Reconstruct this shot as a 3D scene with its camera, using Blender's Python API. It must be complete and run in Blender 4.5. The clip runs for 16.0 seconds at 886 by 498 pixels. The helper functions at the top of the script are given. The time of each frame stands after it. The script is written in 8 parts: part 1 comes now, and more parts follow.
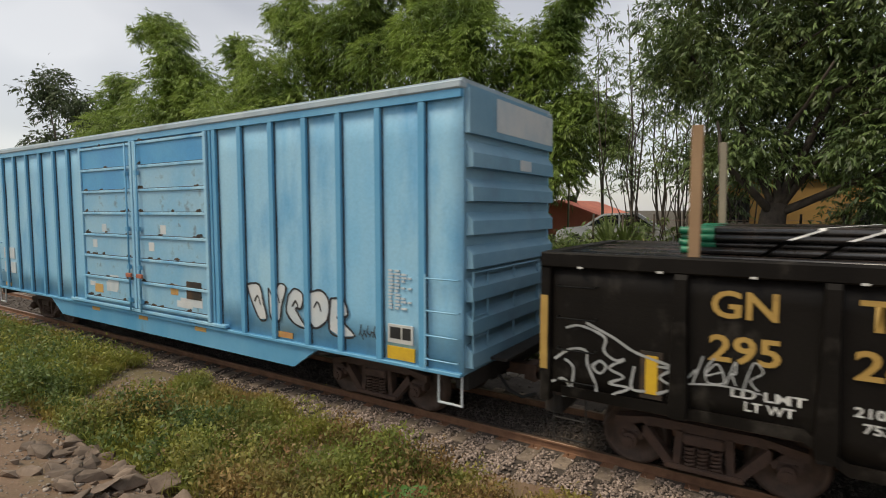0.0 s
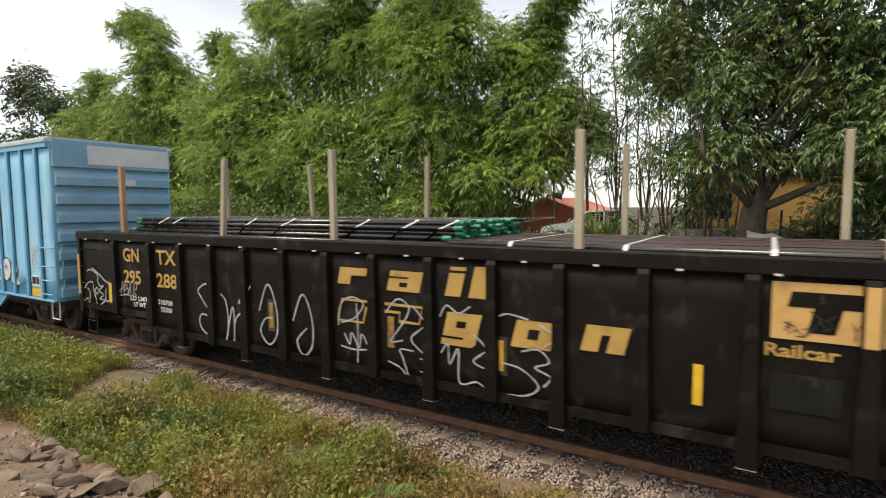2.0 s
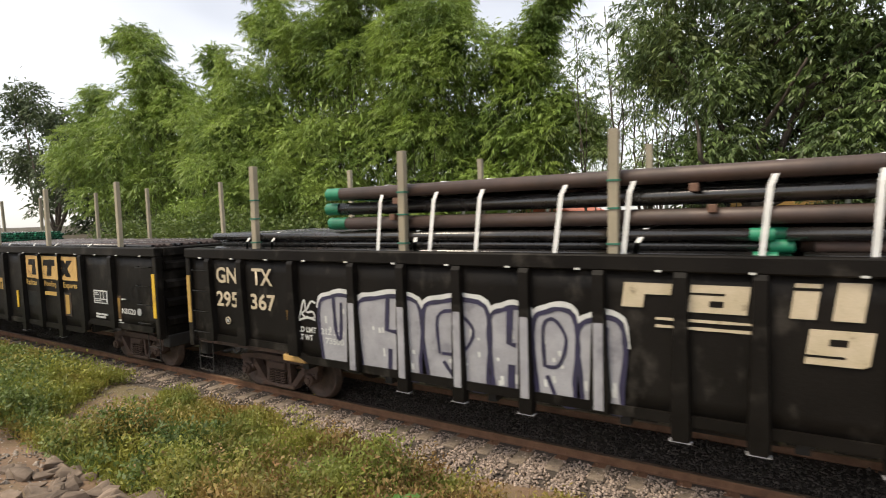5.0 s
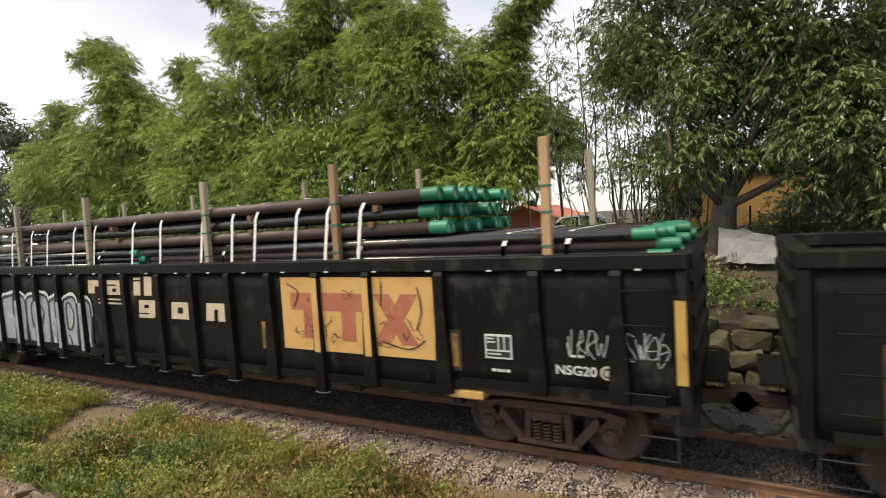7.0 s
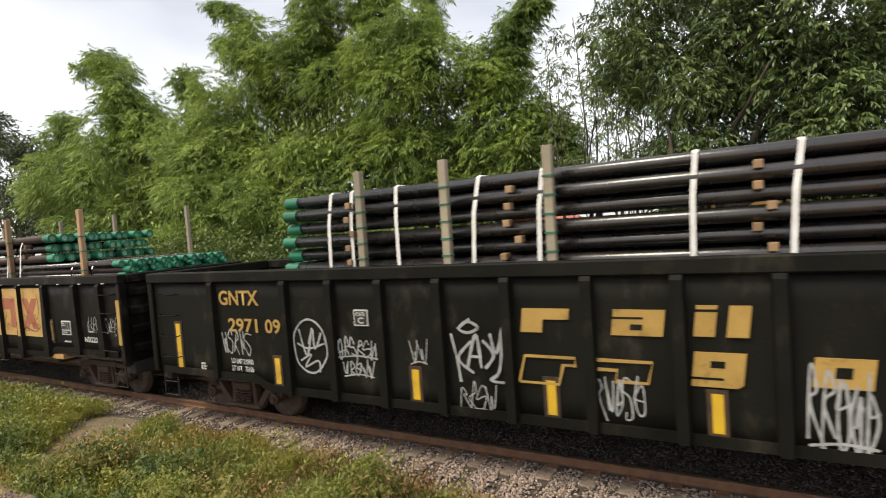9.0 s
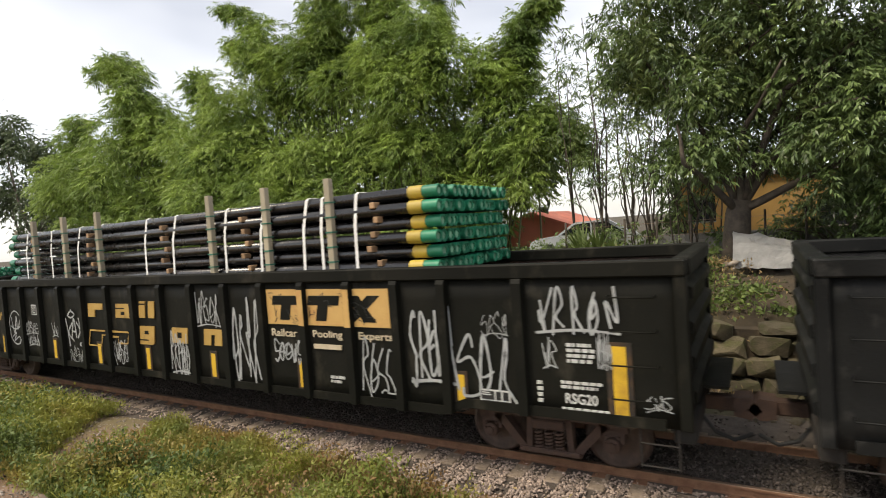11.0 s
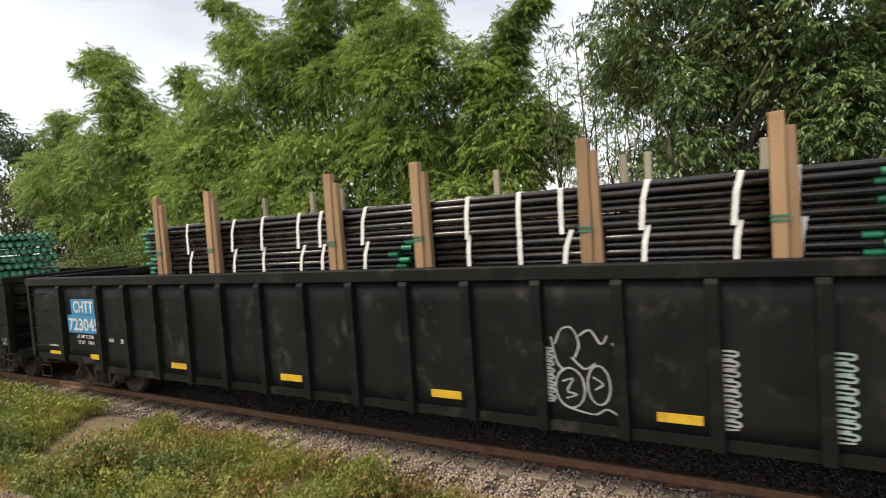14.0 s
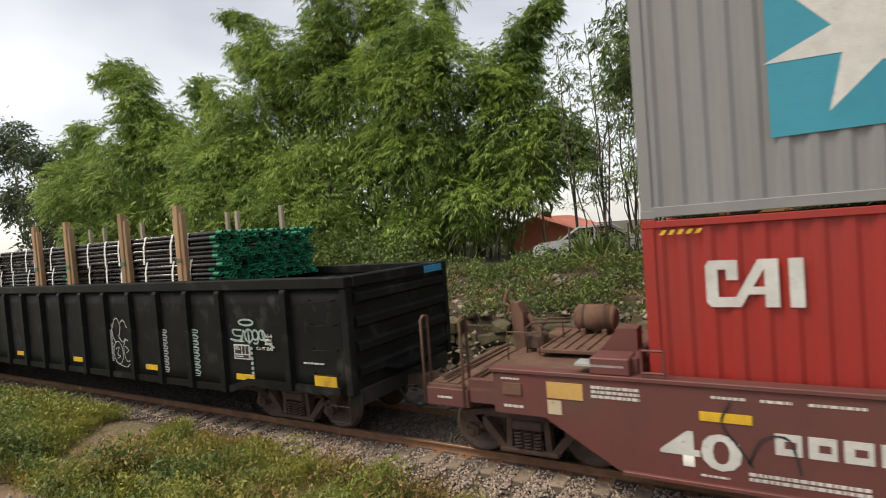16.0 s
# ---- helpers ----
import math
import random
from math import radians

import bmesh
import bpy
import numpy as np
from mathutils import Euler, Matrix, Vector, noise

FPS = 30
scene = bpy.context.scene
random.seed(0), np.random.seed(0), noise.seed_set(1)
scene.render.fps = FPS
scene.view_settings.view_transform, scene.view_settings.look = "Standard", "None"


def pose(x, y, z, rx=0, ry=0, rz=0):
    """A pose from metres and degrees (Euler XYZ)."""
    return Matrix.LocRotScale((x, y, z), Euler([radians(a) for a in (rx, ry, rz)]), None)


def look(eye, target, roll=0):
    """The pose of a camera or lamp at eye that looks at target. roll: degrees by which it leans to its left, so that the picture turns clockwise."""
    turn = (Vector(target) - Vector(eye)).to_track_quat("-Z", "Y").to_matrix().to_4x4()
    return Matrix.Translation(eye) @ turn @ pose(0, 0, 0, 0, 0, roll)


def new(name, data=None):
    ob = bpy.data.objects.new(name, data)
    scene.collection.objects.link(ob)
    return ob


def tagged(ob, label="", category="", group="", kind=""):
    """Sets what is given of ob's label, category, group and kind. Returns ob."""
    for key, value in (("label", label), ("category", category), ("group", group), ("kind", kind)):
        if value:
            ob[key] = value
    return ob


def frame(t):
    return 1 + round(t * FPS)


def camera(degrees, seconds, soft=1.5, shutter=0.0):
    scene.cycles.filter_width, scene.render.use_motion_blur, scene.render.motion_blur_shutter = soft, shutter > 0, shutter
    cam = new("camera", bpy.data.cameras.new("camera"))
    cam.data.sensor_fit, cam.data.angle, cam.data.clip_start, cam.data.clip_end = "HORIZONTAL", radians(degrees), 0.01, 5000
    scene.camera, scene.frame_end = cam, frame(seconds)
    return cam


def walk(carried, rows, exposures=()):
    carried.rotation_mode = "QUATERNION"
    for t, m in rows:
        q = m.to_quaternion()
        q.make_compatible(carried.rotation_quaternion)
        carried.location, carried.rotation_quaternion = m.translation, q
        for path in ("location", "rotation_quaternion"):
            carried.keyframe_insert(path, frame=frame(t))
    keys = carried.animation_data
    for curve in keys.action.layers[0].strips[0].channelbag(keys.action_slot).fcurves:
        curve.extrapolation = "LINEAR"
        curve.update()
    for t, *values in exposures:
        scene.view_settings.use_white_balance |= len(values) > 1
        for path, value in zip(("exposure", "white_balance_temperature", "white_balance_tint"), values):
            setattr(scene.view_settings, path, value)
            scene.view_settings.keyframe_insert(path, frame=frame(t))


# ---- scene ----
cam = camera(79.1, 16.0, soft=1.0, shutter=0.2)
PATH = [
    (0.0, pose(0.000, 0.000, 3.545, 85.79, 0.08, 32.93)),
    (0.5, pose(-0.007, 0.001, 3.539, 85.86, 0.17, 33.22)),
    (1.0, pose(-0.010, 0.006, 3.535, 85.81, 0.17, 33.29)),
    (1.5, pose(-0.002, 0.021, 3.527, 85.68, 0.20, 32.85)),
    (2.0, pose(-0.005, 0.031, 3.533, 85.53, 0.32, 31.44)),
    (2.5, pose(-0.014, 0.032, 3.545, 85.58, 0.56, 31.04)),
    (3.0, pose(0.003, 0.019, 3.557, 85.80, 0.78, 30.96)),
    (3.5, pose(-0.051, 0.030, 3.543, 85.95, 0.47, 31.52)),
    (4.0, pose(-0.037, 0.029, 3.544, 86.03, 0.96, 32.17)),
    (6.5, pose(-0.024, 0.046, 3.540, 86.76, 3.36, 29.10)),
    (7.0, pose(-0.025, 0.036, 3.531, 86.86, 3.51, 28.91)),
    (7.5, pose(-0.020, 0.023, 3.546, 86.98, 3.63, 28.87)),
    (8.0, pose(-0.020, 0.024, 3.551, 87.22, 3.81, 28.95)),
    (8.5, pose(-0.021, 0.034, 3.542, 87.42, 3.96, 29.00)),
    (11.0, pose(-0.000, 0.083, 3.533, 87.77, 4.19, 30.20)),
    (11.5, pose(0.001, 0.084, 3.540, 87.57, 3.89, 30.24)),
    (12.0, pose(0.034, 0.070, 3.556, 87.40, 3.97, 30.22)),
    (12.5, pose(0.005, 0.052, 3.560, 87.44, 3.95, 30.01)),
    (13.0, pose(0.003, 0.061, 3.548, 87.50, 4.06, 29.71)),
    (13.5, pose(-0.009, 0.057, 3.540, 87.50, 4.07, 29.38)),
    (14.0, pose(-0.017, 0.058, 3.560, 87.39, 4.05, 29.07)),
    (14.5, pose(-0.013, 0.059, 3.561, 87.40, 4.01, 28.97)),
    (15.0, pose(0.013, 0.049, 3.544, 87.55, 4.10, 29.13)),
    (15.5, pose(-0.022, 0.035, 3.545, 87.85, 4.10, 29.65)),
    (16.0, pose(-0.013, 0.044, 3.538, 88.25, 4.33, 30.46)),
]
EXPOSURE = [(0.0, -0.04, 6850, 10), (0.5, 0.06, 6850, 10), (1.0, 0.42, 6850, 10), (2.5, 0.60, 6850, 10), (14.8, 0.60, 6850, 10), (16.0, 0.36, 6850, 10)]
walk(cam, PATH, EXPOSURE)

# how far the train has rolled along the track, in metres
ROLLED = [(0.0, 0.00), (0.5, 3.01), (1.0, 6.04), (1.5, 9.10), (2.0, 12.17), (2.5, 15.26), (3.0, 18.35), (3.5, 21.19), (4.0, 24.18), (6.5, 38.74), (7.0, 41.66), (7.5, 44.54), (8.0, 47.39), (8.5, 50.23), (11.0, 64.24), (11.5, 67.01), (12.0, 69.76), (12.5, 72.44), (13.0, 75.17), (13.5, 77.93), (14.0, 80.70), (14.5, 83.47), (15.0, 86.22), (15.5, 88.87), (16.0, 91.55)]

# ---- light: an overcast afternoon ----
SUN_UP, SUN_TURN = radians(48), radians(200)
world = bpy.data.worlds.new("overcast_sky")
scene.world = world
world.use_nodes = True
wn, wl = world.node_tree.nodes, world.node_tree.links
wn.clear()
w_out = wn.new("ShaderNodeOutputWorld")
w_add = wn.new("ShaderNodeAddShader")
w_sky = wn.new("ShaderNodeTexSky")
w_sky.sky_type, w_sky.sun_disc, w_sky.sun_elevation, w_sky.sun_rotation = "NISHITA", False, SUN_UP, SUN_TURN
w_bg = wn.new("ShaderNodeBackground")
w_bg.inputs["Strength"].default_value = 0.05
w_cloud = wn.new("ShaderNodeBackground")
w_cloud.inputs["Strength"].default_value = 0.64
w_co = wn.new("ShaderNodeTexCoord")
w_map = wn.new("ShaderNodeMapping")
w_map.inputs["Scale"].default_value = (1, 1, 2.2)
w_noise = wn.new("ShaderNodeTexNoise")
w_noise.inputs["Scale"].default_value, w_noise.inputs["Detail"].default_value = 2.2, 3
w_ramp = wn.new("ShaderNodeValToRGB")
w_ramp.color_ramp.elements[0].position, w_ramp.color_ramp.elements[0].color = 0.34, (0.64, 0.64, 0.67, 1)
w_ramp.color_ramp.elements[1].position, w_ramp.color_ramp.elements[1].color = 0.62, (1.04, 1.03, 1.03, 1)
wl.new(w_co.outputs["Generated"], w_map.inputs["Vector"])
wl.new(w_map.outputs["Vector"], w_noise.inputs["Vector"])
wl.new(w_noise.outputs["Fac"], w_ramp.inputs["Fac"])
wl.new(w_ramp.outputs["Color"], w_cloud.inputs["Color"])
wl.new(w_sky.outputs["Color"], w_bg.inputs["Color"])
wl.new(w_bg.outputs[0], w_add.inputs[0])
wl.new(w_cloud.outputs[0], w_add.inputs[1])
wl.new(w_add.outputs[0], w_out.inputs["Surface"])
sun = new("sun", bpy.data.lights.new("sun", "SUN"))
sun.data.energy, sun.data.angle, sun.data.color = 2.4, radians(22), (1.0, 0.90, 0.72)
sun.matrix_basis = look((-10, -5, 26), (0, 8, 0))


# ---- materials ----
def material(name, a, b, scale=3.0, rough=0.6, metal=0.0, bump=0.15, fine=60.0, stain=None, amount=0.5, stain_scale=0.9,
             edge=0.56, streak=1.0, island=0.0, piece=0.0, thin=0.0, spec=0.5, grain=0.25):
    """A worn surface: two tones in slow patches, fine grain, stains or streaks, and relief."""
    m = bpy.data.materials.new(name)
    m.use_nodes = True
    n, l = m.node_tree.nodes, m.node_tree.links
    n.clear()
    out, sh, co = n.new("ShaderNodeOutputMaterial"), n.new("ShaderNodeBsdfPrincipled"), n.new("ShaderNodeTexCoord")
    mp = n.new("ShaderNodeMapping")
    mp.inputs["Scale"].default_value = (1, 1, 1 / streak)
    l.new(co.outputs["Object"], mp.inputs["Vector"])

    def tex(s, detail, vec):
        t = n.new("ShaderNodeTexNoise")
        t.inputs["Scale"].default_value, t.inputs["Detail"].default_value, t.inputs["Roughness"].default_value = s, detail, 0.62
        l.new(vec, t.inputs["Vector"])
        return t.outputs["Fac"]

    def mix(fac, c1, c2, kind="MIX"):
        x = n.new("ShaderNodeMix")
        x.data_type, x.blend_type = "RGBA", kind
        for sock, v in ((x.inputs[0], fac), (x.inputs[6], c1), (x.inputs[7], c2)):
            if hasattr(v, "links"):
                l.new(v, sock)
            elif isinstance(v, (int, float)):
                sock.default_value = v
            else:
                sock.default_value = (*v, 1)
        return x.outputs[2]

    def span(v, lo, hi, to_lo=0.0, to_hi=1.0):
        r = n.new("ShaderNodeMapRange")
        for k, q in zip(("From Min", "From Max", "To Min", "To Max"), (lo, hi, to_lo, to_hi)):
            r.inputs[k].default_value = q
        l.new(v, r.inputs["Value"])
        return r.outputs[0]

    slow = tex(scale, 4, mp.outputs[0])
    small = tex(fine, 3, co.outputs["Object"])
    col = mix(span(slow, 0.36, 0.64), a, b)
    if stain:
        col = mix(span(tex(stain_scale, 7, mp.outputs[0]), edge, edge + 0.16, 0, amount), col, stain)
    if island:
        g = n.new("ShaderNodeNewGeometry")
        h = n.new("ShaderNodeHueSaturation")
        l.new(col, h.inputs["Color"])
        l.new(span(g.outputs["Random Per Island"], 0, 1, 1 - island, 1 + island), h.inputs["Value"])
        col = h.outputs[0]
    if piece:
        g = n.new("ShaderNodeObjectInfo")
        h = n.new("ShaderNodeHueSaturation")
        l.new(col, h.inputs["Color"])
        l.new(span(g.outputs["Random"], 0, 1, 1 - piece, 1 + piece), h.inputs["Value"])
        col = h.outputs[0]
    col = mix(grain, col, span(small, 0.25, 0.75, 0.35, 1.0), "MULTIPLY")
    l.new(col, sh.inputs["Base Color"])
    l.new(span(slow, 0.3, 0.7, rough * 0.85, min(1.0, rough * 1.15)), sh.inputs["Roughness"])
    sh.inputs["Metallic"].default_value = metal
    sh.inputs["Specular IOR Level"].default_value = spec
    if bump:
        bp = n.new("ShaderNodeBump")
        bp.inputs["Strength"].default_value, bp.inputs["Distance"].default_value = bump, 0.02
        l.new(small, bp.inputs["Height"])
        l.new(bp.outputs[0], sh.inputs["Normal"])
    if thin:
        tr, mx = n.new("ShaderNodeBsdfTranslucent"), n.new("ShaderNodeMixShader")
        mx.inputs[0].default_value = thin
        l.new(col, tr.inputs["Color"])
        l.new(sh.outputs[0], mx.inputs[1])
        l.new(tr.outputs[0], mx.inputs[2])
        l.new(mx.outputs[0], out.inputs["Surface"])
    else:
        l.new(sh.outputs[0], out.inputs["Surface"])
    return m


RUST = (0.10, 0.045, 0.022)
M = dict(
    black=material("black_car_paint", (0.0065, 0.0054, 0.0046), (0.0115, 0.0096, 0.0080), 1.1, 0.5, bump=0.16, fine=25, spec=0.12, stain=(0.060, 0.053, 0.045), amount=0.6, stain_scale=2.6, edge=0.555, streak=1.6, grain=0.35),
    olive=material("dark_olive_car_paint", (0.008, 0.0083, 0.0065), (0.014, 0.0135, 0.0105), 1.0, 0.55, bump=0.16, fine=25, spec=0.09, stain=(0.060, 0.053, 0.040), amount=0.6, stain_scale=2.2, edge=0.555, streak=2, grain=0.35),
    coal=material("charcoal_car_paint", (0.0085, 0.009, 0.009), (0.015, 0.0155, 0.0155), 0.9, 0.5, bump=0.16, fine=25, spec=0.11, stain=(0.070, 0.067, 0.062), amount=0.6, stain_scale=2.6, edge=0.56, streak=1.4, grain=0.35),
    inner=material("rusty_inner_wall", (0.10, 0.055, 0.038), (0.055, 0.035, 0.028), 2, 0.8, stain=(0.03, 0.025, 0.022), amount=0.6, streak=3),
    inner_grey=material("grimy_inner_wall", (0.07, 0.062, 0.052), (0.04, 0.037, 0.033), 2, 0.8, stain=(0.10, 0.06, 0.04), amount=0.5, streak=3),
    blue=material("faded_blue_paint", (0.20, 0.49, 0.72), (0.33, 0.58, 0.73), 0.55, 0.5, bump=0.05, fine=20, stain=(0.050, 0.30, 0.58), amount=0.75, stain_scale=0.75, edge=0.52, streak=3.0, grain=0.22),
    top_blue=material("fresh_blue_door_paint", (0.05, 0.28, 0.55), (0.09, 0.34, 0.58), 0.8, 0.5, bump=0.05, fine=20, stain=(0.02, 0.10, 0.22), amount=0.6, stain_scale=2.5, edge=0.62, grain=0.2),
    door_blue=material("worn_blue_door_paint", (0.18, 0.43, 0.63), (0.29, 0.50, 0.63), 0.8, 0.5, bump=0.05, fine=20, stain=(0.08, 0.055, 0.04), amount=0.9, stain_scale=3.2, edge=0.60, grain=0.2),
    sill_blue=material("blue_sill_paint", (0.085, 0.32, 0.54), (0.15, 0.40, 0.60), 1, 0.5, bump=0.05, stain=RUST, amount=0.5, stain_scale=2, edge=0.64, streak=3, grain=0.2),
    # the boxcar's blue made darker, for ends turned away from the light
    shaded_end_blue=material("shaded_end_paint", (0.15, 0.31, 0.43), (0.21, 0.37, 0.48), 0.8, 0.55, bump=0.05, stain=(0.14, 0.22, 0.30), amount=0.6, grain=0.2),
    pale=material("bleached_panel_paint", (0.64, 0.65, 0.64), (0.50, 0.57, 0.61), 1.2, 0.6, bump=0.05, stain=(0.3, 0.36, 0.4), amount=0.5),
    roof=material("galvanised_roof_edge", (0.42, 0.50, 0.54), (0.34, 0.44, 0.50), 2, 0.5, metal=0.2, stain=RUST, amount=0.4),
    grime=material("rusty_running_gear", (0.060, 0.035, 0.026), (0.098, 0.058, 0.042), 5, 0.85, bump=0.4, fine=40, stain=(0.028, 0.022, 0.019), amount=0.7, stain_scale=3),
    underside=material("dark_underframe", (0.012, 0.011, 0.010), (0.022, 0.018, 0.015), 4, 0.85, bump=0.3, stain=(0.05, 0.035, 0.025), amount=0.5, stain_scale=2),
    wheel=material("worn_wheel_steel", (0.11, 0.072, 0.054), (0.07, 0.05, 0.04), 6, 0.7, metal=0.3, bump=0.3),
    tread=material("bright_rail_steel", (0.30, 0.20, 0.14), (0.22, 0.14, 0.095), 3, 0.4, metal=0.6, bump=0.1, stain=(0.12, 0.06, 0.035), amount=0.6, stain_scale=2),
    rail=material("rusty_rail_side", (0.26, 0.135, 0.075), (0.19, 0.095, 0.055), 4, 0.8, bump=0.3, stain=(0.06, 0.035, 0.022), amount=0.6, stain_scale=3),
    tie=material("weathered_tie_wood", (0.30, 0.235, 0.18), (0.19, 0.15, 0.115), 7, 0.9, bump=0.5, fine=45, stain=(0.05, 0.04, 0.03), amount=0.6, stain_scale=5, piece=0.3),
    ballast=material("grey_ballast_stone", (0.40, 0.315, 0.265), (0.25, 0.197, 0.163), 8, 0.9, bump=0.3, island=0.5),
    soil=material("reddish_dirt", (0.27, 0.175, 0.112), (0.20, 0.128, 0.080), 1.2, 0.95, bump=0.7, fine=30, stain=(0.17, 0.145, 0.07), amount=0.75, stain_scale=0.7, edge=0.47, grain=0.5),
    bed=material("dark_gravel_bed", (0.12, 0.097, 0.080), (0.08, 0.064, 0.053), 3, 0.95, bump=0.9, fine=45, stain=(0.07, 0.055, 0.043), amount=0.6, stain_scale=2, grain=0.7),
    litter=material("dark_leaf_litter", (0.085, 0.060, 0.036), (0.050, 0.038, 0.024), 2.0, 0.95, bump=0.8, fine=30, stain=(0.075, 0.075, 0.030), amount=0.7, stain_scale=1.2, edge=0.48, grain=0.5),
    mossy=material("mossy_field_stone", (0.125, 0.103, 0.062), (0.080, 0.066, 0.040), 4, 0.92, bump=0.8, fine=24, stain=(0.085, 0.088, 0.030), amount=0.8, stain_scale=2.2, edge=0.48, piece=0.3, grain=0.4),
    dark_stone=material("dark_ballast_stone", (0.125, 0.10, 0.085), (0.075, 0.062, 0.053), 8, 0.85, bump=0.3, island=0.5),
    cactus=material("grey_green_cactus", (0.15, 0.19, 0.12), (0.11, 0.145, 0.09), 4, 0.7, bump=0.2),
    rubble=material("rubble_stone", (0.34, 0.29, 0.24), (0.22, 0.18, 0.15), 5, 0.9, bump=0.4, island=0.4),
    rock=material("broken_rock", (0.23, 0.17, 0.125), (0.12, 0.088, 0.066), 4, 0.9, bump=0.5, fine=30, stain=(0.10, 0.075, 0.055), amount=0.6, stain_scale=2.5, piece=0.25),
    pipe=material("black_pipe_steel", (0.010, 0.0095, 0.0095), (0.020, 0.017, 0.016), 1.5, 0.27, metal=0.1, spec=0.7, bump=0.04, stain=(0.055, 0.036, 0.028), amount=0.55, stain_scale=1.2, edge=0.54, piece=0.35),
    redpipe=material("rust_brown_pipe_steel", (0.075, 0.045, 0.036), (0.045, 0.03, 0.026), 1.5, 0.55, metal=0.2, bump=0.05, stain=(0.025, 0.02, 0.02), amount=0.6, piece=0.35),
    bore=material("pale_pipe_plug", (0.14, 0.32, 0.20), (0.28, 0.40, 0.30), 6, 0.6, bump=0.03, piece=0.4),
    green=material("green_thread_protector", (0.010, 0.15, 0.078), (0.016, 0.19, 0.10), 4, 0.4, bump=0.03, piece=0.3),
    yellow_cap=material("yellow_pipe_collar", (0.52, 0.38, 0.05), (0.42, 0.30, 0.05), 4, 0.45, bump=0.03, piece=0.15),
    strap=material("white_webbing_strap", (0.82, 0.82, 0.80), (0.70, 0.70, 0.68), 6, 0.7, bump=0.1),
    cord=material("green_cord", (0.02, 0.17, 0.11), (0.03, 0.12, 0.08), 6, 0.7),
    pine=material("grey_weathered_post_wood", (0.36, 0.31, 0.22), (0.27, 0.24, 0.18), 3, 0.8, bump=0.25, stain=(0.16, 0.12, 0.08), amount=0.6, stain_scale=1.5, streak=5, piece=0.2),
    fresh=material("brown_board_wood", (0.36, 0.23, 0.125), (0.27, 0.165, 0.09), 3, 0.75, bump=0.25, stain=(0.14, 0.085, 0.05), amount=0.6, stain_scale=1.5, streak=6, piece=0.25),
    ochre=material("ochre_sign_paint", (0.46, 0.29, 0.075), (0.38, 0.23, 0.055), 2, 0.6, bump=0.05, stain=(0.10, 0.06, 0.03), amount=0.8, stain_scale=4, edge=0.60),
    cream=material("cream_lettering_paint", (0.56, 0.47, 0.34), (0.48, 0.40, 0.27), 3, 0.6, stain=(0.06, 0.045, 0.03), amount=0.8, stain_scale=6, edge=0.62),
    plate=material("weathered_yellow_panel_paint", (0.58, 0.36, 0.12), (0.52, 0.31, 0.10), 1.5, 0.6, stain=(0.40, 0.13, 0.06), amount=0.5, stain_scale=1.5, edge=0.55),
    redfade=material("faded_red_paint", (0.34, 0.10, 0.06), (0.40, 0.14, 0.07), 2, 0.65, stain=(0.5, 0.3, 0.1), amount=0.5, stain_scale=3),
    white=material("white_stencil_paint", (0.62, 0.62, 0.60), (0.5, 0.5, 0.48), 3, 0.6, stain=(0.05, 0.05, 0.05), amount=0.6, stain_scale=8, edge=0.64),
    reflector=material("yellow_reflective_strip", (0.72, 0.46, 0.03), (0.60, 0.36, 0.03), 3, 0.45, stain=(0.30, 0.16, 0.03), amount=0.7, stain_scale=3, edge=0.58),
    old_reflector=material("dulled_yellow_strip", (0.36, 0.21, 0.04), (0.22, 0.12, 0.03), 3, 0.6, stain=(0.05, 0.03, 0.02), amount=0.8, stain_scale=4, edge=0.5),
    smear=material("rust_halo", (0.07, 0.036, 0.014), (0.045, 0.026, 0.014), 3, 0.75, stain=(0.02, 0.018, 0.015), amount=0.9, stain_scale=3, edge=0.45),
    spray=material("silver_spray_paint", (0.42, 0.43, 0.43), (0.30, 0.31, 0.31), 3, 0.5, stain=(0.08, 0.08, 0.08), amount=0.7, stain_scale=5, edge=0.58),
    mint=material("pale_green_spray_paint", (0.36, 0.46, 0.42), (0.25, 0.34, 0.31), 3, 0.5, stain=(0.06, 0.07, 0.07), amount=0.7, stain_scale=5, edge=0.58),
    lilac=material("lilac_silver_spray_fill", (0.36, 0.355, 0.375), (0.26, 0.255, 0.275), 2, 0.5, stain=(0.14, 0.135, 0.16), amount=0.7, stain_scale=2),
    navy=material("navy_spray_outline", (0.03, 0.026, 0.065), (0.02, 0.018, 0.04), 3, 0.5),
    ink=material("black_spray_outline", (0.02, 0.02, 0.025), (0.03, 0.03, 0.035), 3, 0.5),
    azure=material("blue_stencil_panel", (0.02, 0.21, 0.42), (0.03, 0.25, 0.46), 3, 0.55, stain=(0.02, 0.1, 0.2), amount=0.5, stain_scale=4),
    notice=material("black_notice_panel", (0.015, 0.015, 0.015), (0.025, 0.025, 0.025), 3, 0.5),
    maroon=material("maroon_car_paint", (0.150, 0.045, 0.040), (0.115, 0.040, 0.036), 1, 0.6, bump=0.08, stain=(0.10, 0.065, 0.05), amount=0.6, stain_scale=1.2, streak=2, grain=0.3),
    deck=material("rusty_deck_plate", (0.16, 0.085, 0.055), (0.11, 0.06, 0.042), 3, 0.85, bump=0.3, stain=(0.06, 0.035, 0.025), amount=0.6, stain_scale=2),
    red=material("red_container_paint", (0.32, 0.022, 0.015), (0.28, 0.020, 0.014), 1, 0.5, bump=0.04, stain=(0.22, 0.04, 0.03), amount=0.4, stain_scale=1.5, streak=4, grain=0.12),
